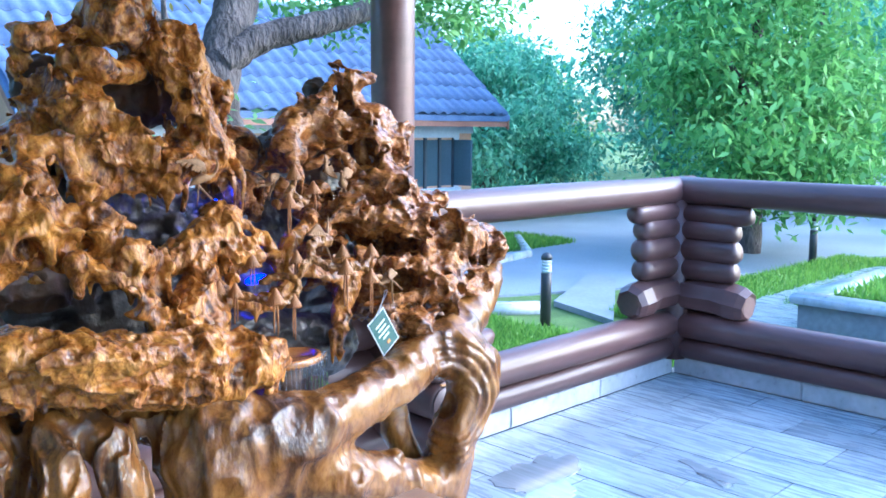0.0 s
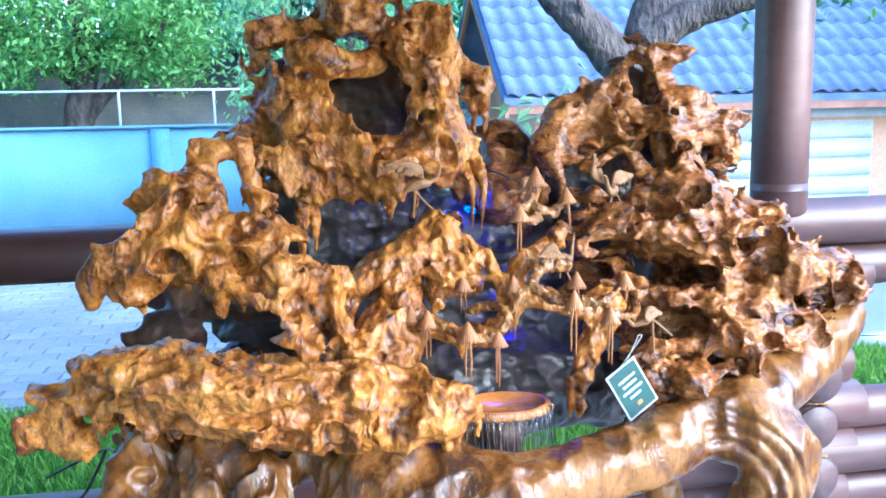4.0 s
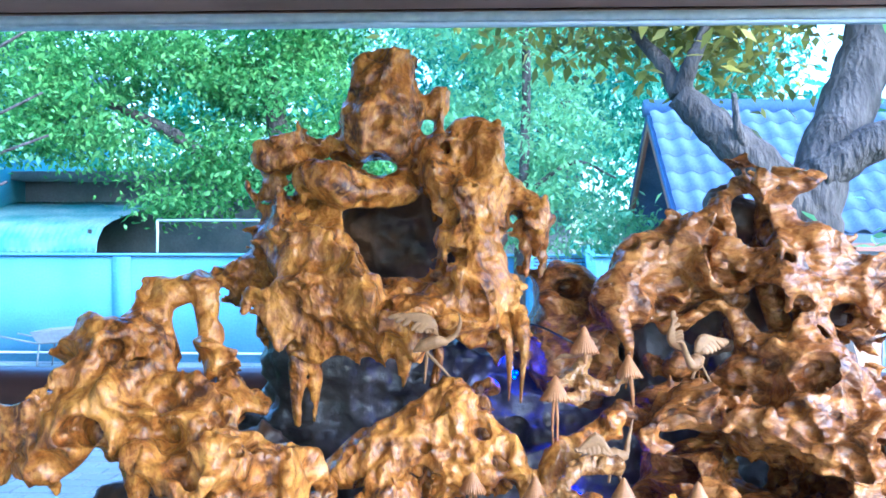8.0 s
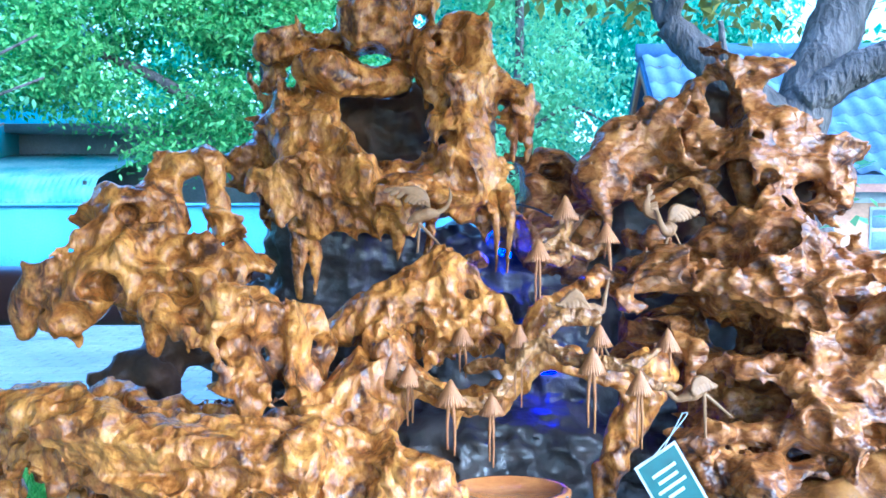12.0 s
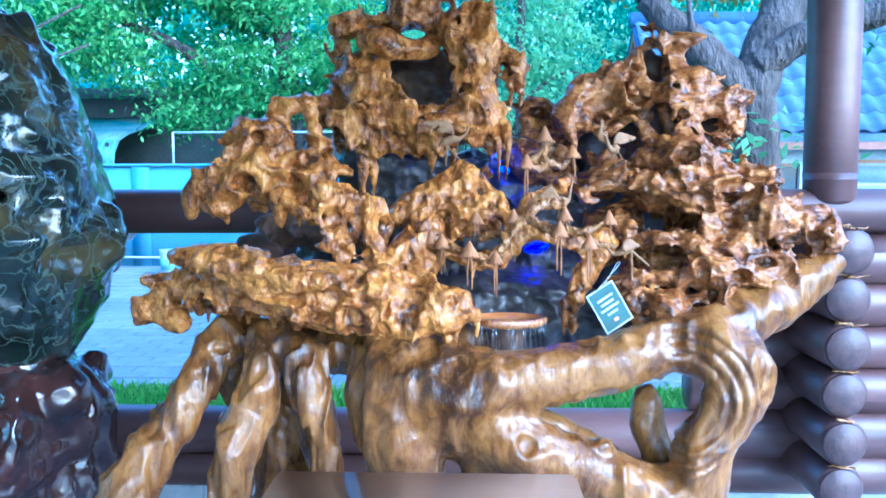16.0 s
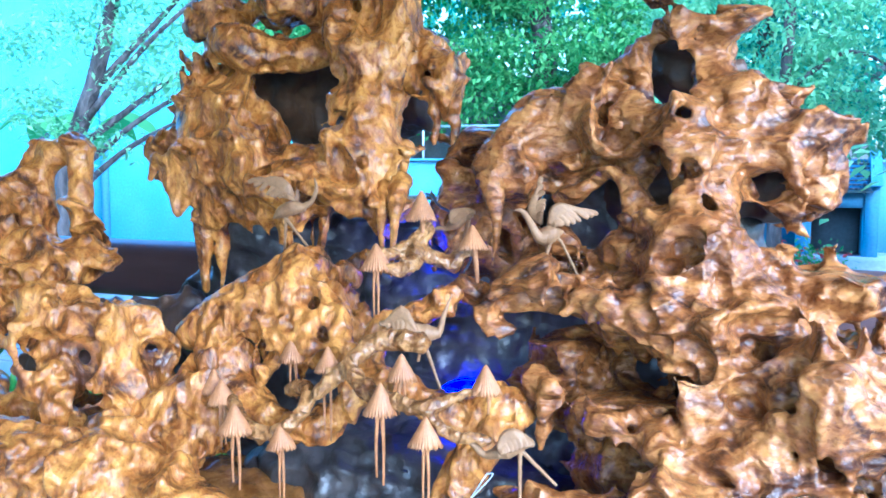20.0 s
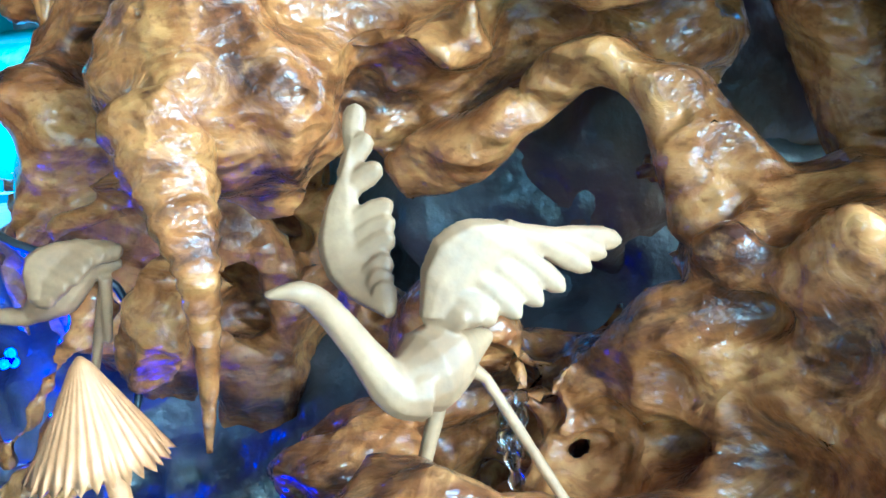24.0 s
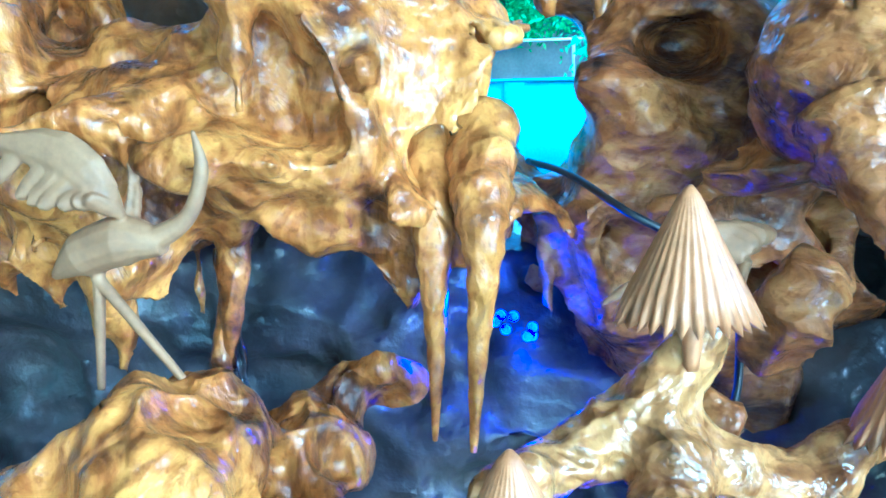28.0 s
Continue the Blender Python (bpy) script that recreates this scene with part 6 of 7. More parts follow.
for a, b in (((1.1915, 2.2000, 1.3682), (1.1979, 2.2000, 1.2819)), ((1.1967, 2.2000, 1.3650), (1.2036, 2.2000, 1.2823)), ((1.6766, 2.1500, 1.3200), (1.6741, 2.1500, 1.2898)), ((1.6708, 2.1500, 1.3203), (1.6672, 2.1500, 1.2927)), ((1.6711, 2.1200, 1.3158), (1.6742, 2.1200, 1.2869))):
    m = [(p + q) / 2 for p, q in zip(a, b)]
    strand([a, m, b], 0.003)
c = bmesh.new()
tube(c, curve_through([(1.3586, 2.3000, 1.4102), (1.3915, 2.2500, 1.4066), (1.4264, 2.2000, 1.3931), (1.4763, 2.2100, 1.3613), (1.4838, 2.2000, 1.3110), (1.4761, 2.1800, 1.2821)], 6), [0.0022] * 31, 8)
tagged(part("lamp_cable", c, M_LEAD), "thin black cable looping through the fountain", "cable")


# ---- trees ----
def leaf_mat(name, a, b, gloss=0.45):
    m = bpy.data.materials.new(name)
    m.use_nodes = True
    n, l = m.node_tree.nodes, m.node_tree.links
    p = n["Principled BSDF"]
    g, r, t, mx = n.new("ShaderNodeNewGeometry"), n.new("ShaderNodeValToRGB"), n.new("ShaderNodeBsdfTranslucent"), n.new("ShaderNodeMixShader")
    r.color_ramp.elements[0].color, r.color_ramp.elements[1].color = (*a, 1), (*b, 1)
    l.new(g.outputs["Random Per Island"], r.inputs[0])
    l.new(r.outputs[0], p.inputs["Base Color"])
    l.new(r.outputs[0], t.inputs[0])
    p.inputs["Roughness"].default_value = gloss
    mx.inputs[0].default_value = 0.45
    l.new(p.outputs[0], mx.inputs[1])
    l.new(t.outputs[0], mx.inputs[2])
    l.new(mx.outputs[0], n["Material Output"].inputs[0])
    return m


L_BRIGHT = leaf_mat("bright green leaves", (0.07, 0.2, 0.04), (0.28, 0.52, 0.14), 0.6)
L_TEAL = leaf_mat("deep green leaves", (0.055, 0.2, 0.12), (0.23, 0.5, 0.31), 0.6)
L_LIGHT = leaf_mat("pale feathery leaves", (0.2, 0.38, 0.16), (0.3, 0.5, 0.22), 0.7)
L_AUTUMN = leaf_mat("olive and yellow leaves", (0.16, 0.17, 0.03), (0.42, 0.36, 0.06))
L_GRASS = leaf_mat("grass blades", (0.08, 0.2, 0.02), (0.26, 0.45, 0.06))


def leaves(name, lumps, count, size, material, parent, seed, droop=0.5, slim=0.42):
    """A crown of single leaves in uneven sprays over the given lumps (centre, radii)."""
    rng = np.random.default_rng(seed)
    vol = np.array([r[0] * r[1] * r[2] for _, r in lumps]) ** (2 / 3)
    pick = rng.choice(len(lumps), size=max(8, count // 150), p=vol / vol.sum())
    d = rng.normal(size=(len(pick), 3))
    d /= np.linalg.norm(d, axis=1)[:, None]
    rad = rng.uniform(0.45, 1.08, len(pick)) ** 0.5
    cc, rr = np.array([l[0] for l in lumps])[pick], np.array([l[1] for l in lumps])[pick]
    spray = cc + d * rr * rad[:, None]
    own = rng.integers(0, len(spray), count)
    pos = spray[own] + rng.normal(size=(count, 3)) * size * np.array([2.3, 2.3, 1.0])
    az = rng.uniform(0, 2 * np.pi, count)
    el = rng.normal(-droop, 0.45, count)
    ax = np.stack([np.cos(az) * np.cos(el), np.sin(az) * np.cos(el), np.sin(el)], 1)
    side = np.cross(ax, rng.normal(size=(count, 3)) * 0.5 + np.array([0, 0, 1.0]))
    side /= np.linalg.norm(side, axis=1)[:, None]
    nrm = np.cross(side, ax)
    ln = size * rng.uniform(0.6, 1.25, count)[:, None]
    w = ln * slim * 0.5
    v = np.stack([pos, pos + ax * ln * 0.45 + side * w + nrm * w * 0.3, pos + ax * ln, pos + ax * ln * 0.45 - side * w + nrm * w * 0.3], 1).reshape(-1, 3)
    me = mesh_from(name, v, np.arange(count * 4).reshape(-1, 4), material)
    ob = new(name, me)
    ob.parent = parent
    return ob


def limbs(name, base, forks, parent, seg=12):
    """Trunk and limbs as tapering bark tubes."""
    for i, (pts, r0, r1) in enumerate(forks):
        bm = bmesh.new()
        c = curve_through(pts, 6)
        rs = [r0 + (r1 - r0) * k / (len(c) - 1) for k in range(len(c))]
        rs = [r * (1 + 0.06 * math.sin(k * 2.1 + i)) for k, r in enumerate(rs)]
        tube(bm, c, rs, seg)
        part("trunk" if i == 0 else "limb", bm, M_BARK, parent)


def tree(label, forks, crowns, seed):
    ob = thing("tree", label, "tree")
    limbs("tree", None, forks, ob)
    for i, (lumps, count, size, m, droop) in enumerate(crowns):
        leaves("crown", lumps, count, size, m, ob, seed * 7 + i, droop)
    return ob


# forked tree beside the house
forked = tree("forked grey-barked tree with olive yellowing leaves beside the bungalow",
     [([(2.896, 4.800, GROUND), (2.896, 4.800, 0.6), (2.8755, 4.8000, 1.1969), (2.8585, 4.8000, 1.4888), (2.8546, 4.8200, 1.7870), (3.0446, 4.9000, 2.2309), (3.2044, 5.0000, 2.6101), (3.3234, 5.1000, 3.1179)], 0.17, 0.12),
      ([(2.8131, 4.8000, 1.7185), (2.5862, 4.8000, 1.9626), (2.3907, 4.8200, 2.1426), (2.2356, 4.8500, 2.2989)], 0.125, 0.07),
      ([(2.8694, 4.7800, 1.8970), (3.1033, 4.7200, 2.0547), (3.4544, 4.6000, 2.1655), (3.7929, 4.5000, 2.2818), (4.2015, 4.4000, 2.4985)], 0.1, 0.055),
      ([(2.2356, 4.8500, 2.2989), (2.1641, 4.9000, 2.4609), (2.0576, 5.0000, 2.6256), (1.9597, 5.1000, 2.8542)], 0.05, 0.015),
      ([(2.2356, 4.8500, 2.2989), (2.2782, 4.8000, 2.4372), (2.3449, 4.8000, 2.5977), (2.3713, 4.8000, 2.8122)], 0.05, 0.015),
      ([(2.5862, 4.8000, 1.9626), (2.4776, 4.7000, 2.0970), (2.4374, 4.6500, 2.2719)], 0.03, 0.012)],
     [([((2.1034, 5.1000, 2.6216), (0.42, 0.45, 0.2)), ((2.4780, 5.0000, 2.5075), (0.3, 0.4, 0.14)), ((2.0038, 5.2000, 2.8834), (0.6, 0.5, 0.2)), ((2.1597, 5.2000, 3.0301), (0.9, 0.7, 0.3)), ((2.8831, 5.2000, 3.2557), (1.2, 0.8, 0.4))], 6500, 0.1, L_AUTUMN, 0.4),
      ([((3.8010, 4.7000, 2.3586), (0.5, 0.5, 0.18)), ((4.6533, 4.6000, 2.3963), (0.35, 0.4, 0.16)), ((4.2000, 4.7000, 2.7380), (0.8, 0.6, 0.3))], 4000, 0.08, L_BRIGHT, 0.5),
      ([((2.5899, 4.6600, 1.4943), (0.16, 0.12, 0.13))], 150, 0.11, L_LIGHT, 0.3)], 3)

# slender pale tree by the shrine
tree("slender pale-barked tree with light feathery leaves",
     [([(1.78, 11.5, GROUND), (1.76, 11.5, 0.8), (1.8, 11.5, 2.0), (1.85, 11.5, 3.6), (1.8, 11.5, 5.0)], 0.1, 0.04),
      ([(1.8, 11.5, 1.9), (1.3, 11.3, 2.5), (0.6, 11.2, 2.8)], 0.04, 0.012),
      ([(1.8, 11.5, 2.2), (2.4, 11.3, 2.6), (2.9, 11.2, 2.4)], 0.035, 0.012)],
     [([((1.3, 11.3, 1.95), (1.0, 0.9, 0.4)), ((2.4, 11.2, 1.9), (0.75, 0.8, 0.35)), ((1.6, 11.4, 3.0), (1.3, 1.0, 0.6)), ((2.3, 11.4, 4.1), (1.2, 1.0, 0.7)), ((0.9, 11.4, 4.2), (1.0, 1.0, 0.6))], 15000, 0.1, L_LIGHT, 0.5)], 5)

# dense trees behind the yard wall
tree("broad dense bright green tree behind the yard wall",
     [([(-2.6, 16.6, GROUND), (-2.5, 16.6, 1.5), (-2.3, 16.6, 3.0), (-2.6, 16.7, 5)], 0.3, 0.16), ([(-2.4, 16.6, 1.6), (-1.5, 16.5, 2.6), (-0.8, 16.4, 3.4)], 0.14, 0.06), ([(-2.4, 16.6, 2.2), (-4.2, 16.4, 3.6), (-5.5, 16.3, 4.2)], 0.16, 0.06)],
     [([((-4.6, 16.3, 4.2), (2.3, 1.3, 1.35)), ((-2.2, 16.3, 3.9), (1.9, 1.3, 1.3)), ((-6.6, 16.6, 4.6), (2.0, 1.5, 1.4)), ((-3.2, 16.5, 6.2), (3.2, 1.5, 1.5)), ((-1.0, 16.4, 3.0), (1.0, 1.0, 0.8)), ((-3.6, 16.0, 2.6), (1.2, 0.8, 0.5))], 60000, 0.14, L_BRIGHT, 0.5)], 7)
tree("tall deep green tree behind the yard wall",
     [([(1.2, 18.5, GROUND), (1.2, 18.5, 2.0), (1.4, 18.5, 5.0)], 0.28, 0.14), ([(1.2, 18.5, 2.4), (2.6, 18.2, 4.0), (3.4, 18, 5)], 0.14, 0.05)],
     [([((1.2, 18.4, 4.4), (2.2, 1.4, 1.6)), ((3.4, 18.2, 4.8), (2.4, 1.4, 1.8)), ((0.2, 18.6, 6.6), (2.6, 1.6, 1.6)), ((3.0, 18.6, 2.6), (1.6, 1.2, 0.8)), ((5.2, 19.5, 5.5), (2.4, 1.5, 2.0))], 36000, 0.18, L_TEAL, 0.8)], 9)
tree("wide green tree over the grey sheds",
     [([(-11, 18, GROUND), (-11, 18, 2.0), (-10.6, 18, 5.0)], 0.3, 0.15)],
     [([((-10.5, 17.8, 4.6), (2.6, 1.6, 1.8)), ((-8.6, 17.8, 5.6), (2.2, 1.5, 1.6)), ((-13.5, 17.5, 4.8), (2.8, 1.8, 2.2)), ((-11, 18.5, 7.0), (3.5, 1.8, 1.4))], 26000, 0.17, L_BRIGHT, 0.5)], 11)
# trees beyond the drive
for k, (x, y, h, m, n) in enumerate(((13.5, 12.5, 3.1, L_TEAL, 15000), (18.3, 11.0, 5.6, L_TEAL, 18000), (21.5, 9.0, 5.8, L_TEAL, 16000), (12.6, 6.2, 4.4, L_BRIGHT, 15000), (24.0, 3.0, 6.0, L_TEAL, 12000), (17.0, 15.5, 3.4, L_BRIGHT, 12000))):
    s = 1.0 if k != 3 else 0.8
    tree(("deep green broadleaf tree beyond the drive", "bright green broadleaf tree at the lawn edge")[m is L_BRIGHT],
         [([(x, y, GROUND), (x + 0.1, y, h * 0.3), (x - 0.1, y, h * 0.75)], 0.2, 0.08), ([(x, y, h * 0.25), (x - 0.9, y - 0.3, h * 0.45), (x - 1.6, y - 0.4, h * 0.55)], 0.1, 0.03), ([(x, y, h * 0.3), (x + 0.9, y + 0.2, h * 0.5), (x + 1.5, y, h * 0.7)], 0.1, 0.03)],
         [([((x, y, h * 0.62), (2.2 * s, 1.8 * s, h * 0.3)), ((x - 1.5 * s, y - 0.5, h * 0.42), (1.5 * s, 1.3 * s, h * 0.24)), ((x + 1.5 * s, y - 0.2, h * 0.45), (1.6 * s, 1.4 * s, h * 0.26)), ((x + 0.3, y - 0.6, h * 0.25), (1.9 * s, 1.2 * s, h * 0.18)), ((x - 0.2, y, h * 0.9), (1.5 * s, 1.3 * s, h * 0.2))], int(n * 1.6), 0.15 if m is L_TEAL else 0.17, m, 0.6)], 20 + k)
far = leaves("far_woods", [((22, 26, 2), (14, 4, 2.4)), ((2, 30, 4), (14, 4, 5)), ((34, 10, 3), (6, 14, 5)), ((-18, 24, 3), (10, 5, 5)), ((-24, 8, 3), (5, 14, 5))], 36000, 0.55, L_TEAL, None, 77, 0.5, 0.6)
tagged(far, "far belt of green woods", "woods", kind="stuff")


def grass(name, x0, x1, y0, y1, count, h, seed, label, z=None):
    rng = np.random.default_rng(seed)
    z = GROUND - 0.02 if z is None else z
    x, y = rng.uniform(x0, x1, count), rng.uniform(y0, y1, count)
    pos = np.stack([x, y, np.full(count, z)], 1)
    a = rng.uniform(0, 2 * np.pi, count)
    lean = rng.normal(0, 0.35, (count, 2)) * h
    hh = h * rng.uniform(0.5, 1.2, count)
    w = 0.006 + 0.006 * rng.random(count)
    s = np.stack([np.cos(a) * w, np.sin(a) * w, np.zeros(count)], 1)
    tip = pos + np.stack([lean[:, 0], lean[:, 1], hh], 1)
    mid = pos + np.stack([lean[:, 0] * 0.35, lean[:, 1] * 0.35, hh * 0.55], 1)
    v = np.stack([pos - s, mid + s, tip, mid - s], 1).reshape(-1, 3)
    ob = new(name, mesh_from(name, v, np.arange(count * 4).reshape(-1, 4), L_GRASS))
    return tagged(ob, label, "grass", kind="stuff")


grass("grass", -5.0, 3.3, 3.15, 5.95, 52000, 0.13, 1, "strip of bright green grass below the rail")
grass("grass", 3.2, 6.2, 3.2, 6.0, 22000, 0.13, 2, "bright green grass bed below the rail")
grass("grass", 7.3, 13.0, 4.3, 5.0, 9000, 0.12, 3, "lawn beyond the corner of the pavilion")
grass("grass", 9.2, 11.6, 8.6, 9.9, 7000, 0.12, 5, "small grass island inside a curved kerb")
grass("grass", 9.0, 14.0, 1.0, 4.0, 14000, 0.14, 4, "lawn beyond the planter")

# ---- drive edges, bollards, planter, steps ----
def bollard(p):
    x, y, z = p
    ob = thing("garden_bollard", "black garden bollard lamp with a ribbed clear head", "bollard", "garden bollards")
    c = bmesh.new()
    tube(c, [(x, y, GROUND - 0.02), (x, y, GROUND + 0.48), (x, y, GROUND + 0.485)], [0.052, 0.052, 0.048], 18)
    part("shaft", c, M_BLACK, ob)
    for i in range(4):
        c = bmesh.new()
        tube(c, [(x, y, GROUND + 0.49 + i * 0.03), (x, y, GROUND + 0.505 + i * 0.03), (x, y, GROUND + 0.517 + i * 0.03)], [0.045, 0.05, 0.045], 18)
        part("lens_ring", c, M_WHITE, ob)
    c = bmesh.new()
    tube(c, [(x, y, GROUND + 0.61), (x, y, GROUND + 0.64), (x, y, GROUND + 0.67), (x, y, GROUND + 0.68)], [0.053, 0.053, 0.035, 0.01], 18)
    part("cap", c, M_BLACK, ob)
    return ob


bollard((6.5350, 5.1844, -0.3100))
bollard((12.0812, 4.9930, -0.3100))
bollard((1.0563, 9.2040, -0.3100))


def kerb_line(pts, label):
    ob = tagged(thing("kerb_line", label, "kerb"), kind="structure")
    for a, b in zip(pts, pts[1:]):
        d = Vector((b[0] - a[0], b[1] - a[1], 0))
        L = d.length
        n = max(1, round(L / 0.6))
        ang = math.atan2(d.y, d.x)
        for i in range(n):
            bm = boxed(0.004, L / n - 0.004, -0.06, 0.06, -0.05, 0.1, 0.012)
            o = part("kerbstone", bm, M_KERB, ob)
            o.matrix_world = Matrix.Translation((a[0] + d.x * i / n, a[1] + d.y * i / n, GROUND)) @ Matrix.Rotation(ang, 4, "Z")
    return ob


kerb_line([(3.3, 6.15), (5.2, 6.25), (6.3, 6.05), (7.0, 5.5)], "pale kerb along the drive")
kerb_line([(8.8054, 7.9554, -0.3100)[:2], (9.8013, 8.1267, -0.3100)[:2], (11.1708, 9.5153, -0.3100)[:2]], "curved pale kerb round a grass island")
slab("path", [(8.0577, 4.1929, -0.3100)[:2], (10.5970, 4.7971, -0.3100)[:2], (12.5375, 4.2459, -0.3100)[:2], (9.4, 0.5), (6.4, 0.5), (6.2, 3.6)], GROUND + 0.03, 0.05, M_MARBLE, "pale stone path beyond the rail", "path")

slab("path_step", [(7.288, 5.678), (9.122, 6.542), (8.940, 6.035), (6.949, 4.699)], GROUND + 0.045, 0.06, M_PAVE, "pale stone landing beside the drive", "paving")

planter = thing("planter", "low concrete planter with a pale stone rim and weeds", "planter")
px0, py0, _ = (7.4140, 3.1461, -0.3100)
for nm, q, m, z0, z1, g in (("wall", (px0, px0 + 2.2, py0 - 2.2, py0), M_GREYWALL, GROUND, 0.06, 0.0), ("rim", (px0 - 0.06, px0 + 2.26, py0 - 2.26, py0 + 0.06), M_KERB, 0.062, 0.14, 0.012)):
    t = 0.12 if nm == "wall" else 0.24
    x0, x1, y0, y1 = q
    for s in ((x0, x0 + t, y0, y1), (x1 - t, x1, y0, y1), (x0 + t, x1 - t, y0, y0 + t), (x0 + t, x1 - t, y1 - t, y1)):
        part(nm, boxed(*s, z0, z1, g), m, planter)
part("soil", boxed(px0 + 0.12, px0 + 2.08, py0 - 2.08, py0 - 0.12, GROUND, 0.08), M_SOIL, planter)
grass("weeds", px0 + 0.2, px0 + 2.0, py0 - 2.0, py0 - 0.2, 5000, 0.12, 6, "weeds growing in the planter", 0.08)

# ---- bungalow openings and tiles ----
def window(x0, x1, z0, z1, panes, parent, y=None, open_leaf=False):
    y = HY if y is None else y
    ob = part("window", boxed(x0 - 0.1, x1 + 0.1, y - 0.05, y - 0.003, z1, z1 + 0.12), M_WHITE, parent, "white window head", flat=True)
    for a, b in ((x0 - 0.1, x0), (x1, x1 + 0.1)):
        part("jamb", boxed(a, b, y - 0.045, y - 0.003, z0, z1), M_WHITE, ob, flat=True)
    part("sill", boxed(x0 - 0.12, x1 + 0.12, y - 0.08, y - 0.003, z0 - 0.06, z0), M_WHITE, ob, flat=True)
    w = (x1 - x0) / panes
    for i in range(panes):
        part("pane", boxed(x0 + i * w + 0.03, x0 + (i + 1) * w - 0.03, y - 0.02, y - 0.006, z0 + 0.03, z1 - 0.03), M_GLASS, ob, flat=True)
    for i in range(panes + 1):
        part("mullion", boxed(x0 + i * w - 0.025, x0 + i * w + 0.025, y - 0.04, y - 0.004, z0, z1), M_FRAME, ob, flat=True)
    if open_leaf:
        o = part("open_leaf", boxed(0, 0.3, -0.02, 0.02, z0 + 0.03, z1 - 0.03), M_GLASS, ob, flat=True)
        o.matrix_world = Matrix.Translation((x1, y - 0.05, 0)) @ Matrix.Rotation(radians(-78), 4, "Z")
    return ob


window((8.6398, 9.4000, 1.0920)[0], (9.5121, 9.4000, 1.0602)[0], (9.2650, 9.4000, 0.6427)[2], (9.2439, 9.4000, 1.3770)[2], 3, bungalow, open_leaf=True)


def side_window(y0, y1, z0, z1, parent):
    x = HX0
    ob = part("window", boxed(x - 0.05, x - 0.006, y0 - 0.1, y1 + 0.1, z1, z1 + 0.1), M_WHITE, parent, "white window head", flat=True)
    for a, b in ((y0 - 0.1, y0), (y1, y1 + 0.1)):
        part("jamb", boxed(x - 0.045, x - 0.006, a, b, z0, z1), M_WHITE, ob, flat=True)
    part("sill", boxed(x - 0.07, x - 0.006, y0 - 0.12, y1 + 0.12, z0 - 0.08, z0), M_WHITE, ob, flat=True)
    for a, b in ((y0, (y0 + y1) / 2 - 0.02), ((y0 + y1) / 2 + 0.02, y1)):
        part("pane", boxed(x - 0.02, x - 0.01, a + 0.03, b - 0.03, z0 + 0.03, z1 - 0.03), M_GLASS, ob, flat=True)
    part("mullion", boxed(x - 0.035, x - 0.008, (y0 + y1) / 2 - 0.02, (y0 + y1) / 2 + 0.02, z0, z1), M_FRAME, ob, flat=True)


side_window(11.698, 13.254, 0.723, 1.673, bungalow)
for i in range(9):
    part("board", boxed(HX0 - 0.012, HX0 - 0.003, HY, 11.88, GROUND + 0.2 * i + 0.01, GROUND + 0.2 * i + 0.19), M_HOUSE, bungalow, flat=True)
window(4.15, 4.75, 0.55, 1.4, 2, bungalow)
g = part("garage_door", boxed(5.2, 7.6, HY - 0.03, HY - 0.003, GROUND, 1.4), M_WHITE, bungalow, "white panelled garage door", flat=True)
for i in range(8):
    part("panel", boxed(5.22, 7.58, HY - 0.05, HY - 0.032, GROUND + 0.02 + i * 0.212, GROUND + 0.2 + i * 0.212, 0.006), M_WHITE, g)
part("beam_trim", boxed(HX0, HX1, HY - 0.06, HY - 0.004, 1.44, 1.6), M_WHITE, bungalow, "white band under the eaves", flat=True) 
for i in range(9):
    part("board", boxed(HX0 - 0.008, HX1 + 0.008, HY - 0.012, HY - 0.002, GROUND + 0.2 * i + 0.01, GROUND + 0.2 * i + 0.19), M_HOUSE, bungalow, flat=True)
part("fascia", boxed(EX0, EX1, EY + 0.01, EY + 0.04, EZ - 0.16, EZ - 0.02), M_FASCIA, bungalow, flat=True)
for x in (EX0 + 0.01, EX1 - 0.05):
    for y0, y1 in ((EY, RY), (2 * RY - EY, RY)):
        c = bmesh.new()
        v = [c.verts.new(q) for q in ((x, y0, EZ - 0.2), (x + 0.04, y0, EZ - 0.2), (x + 0.04, y1, RZ - 0.2), (x, y1, RZ - 0.2))]
        w_ = [c.verts.new((q.co.x, q.co.y, q.co.z + 0.14)) for q in v]
        c.faces.new(v), c.faces.new(w_[::-1])
        for i in range(4):
            c.faces.new((v[i], w_[i], w_[(i + 1) % 4], v[(i + 1) % 4]))
        part("bargeboard", c, M_FASCIA, bungalow, flat=True)
# roof tiles, one mesh shared by all
c = bmesh.new()
tw, tl = 0.203, 0.31
prof = [(i / 6 * tw, 0.022 * math.sin(i / 6 * 2 * math.pi)) for i in range(7)]
ra = [c.verts.new((x, 0, z + 0.022)) for x, z in prof]
rb = [c.verts.new((x, tl + 0.03, z + 0.0)) for x, z in prof]
rc = [c.verts.new((x, 0, z - 0.006)) for x, z in prof]
for i in range(6):
    c.faces.new((ra[i], ra[i + 1], rb[i + 1], rb[i]))
    c.faces.new((rc[i], rc[i + 1], ra[i + 1], ra[i]))
first = part("tile", c, M_TILE, ROOF)
slope = math.atan2(RZ - EZ, RY - EY)
run = math.hypot(RZ - EZ, RY - EY)
nx, ny = int((EX1 - EX0) / tw), int(run / tl) + 1
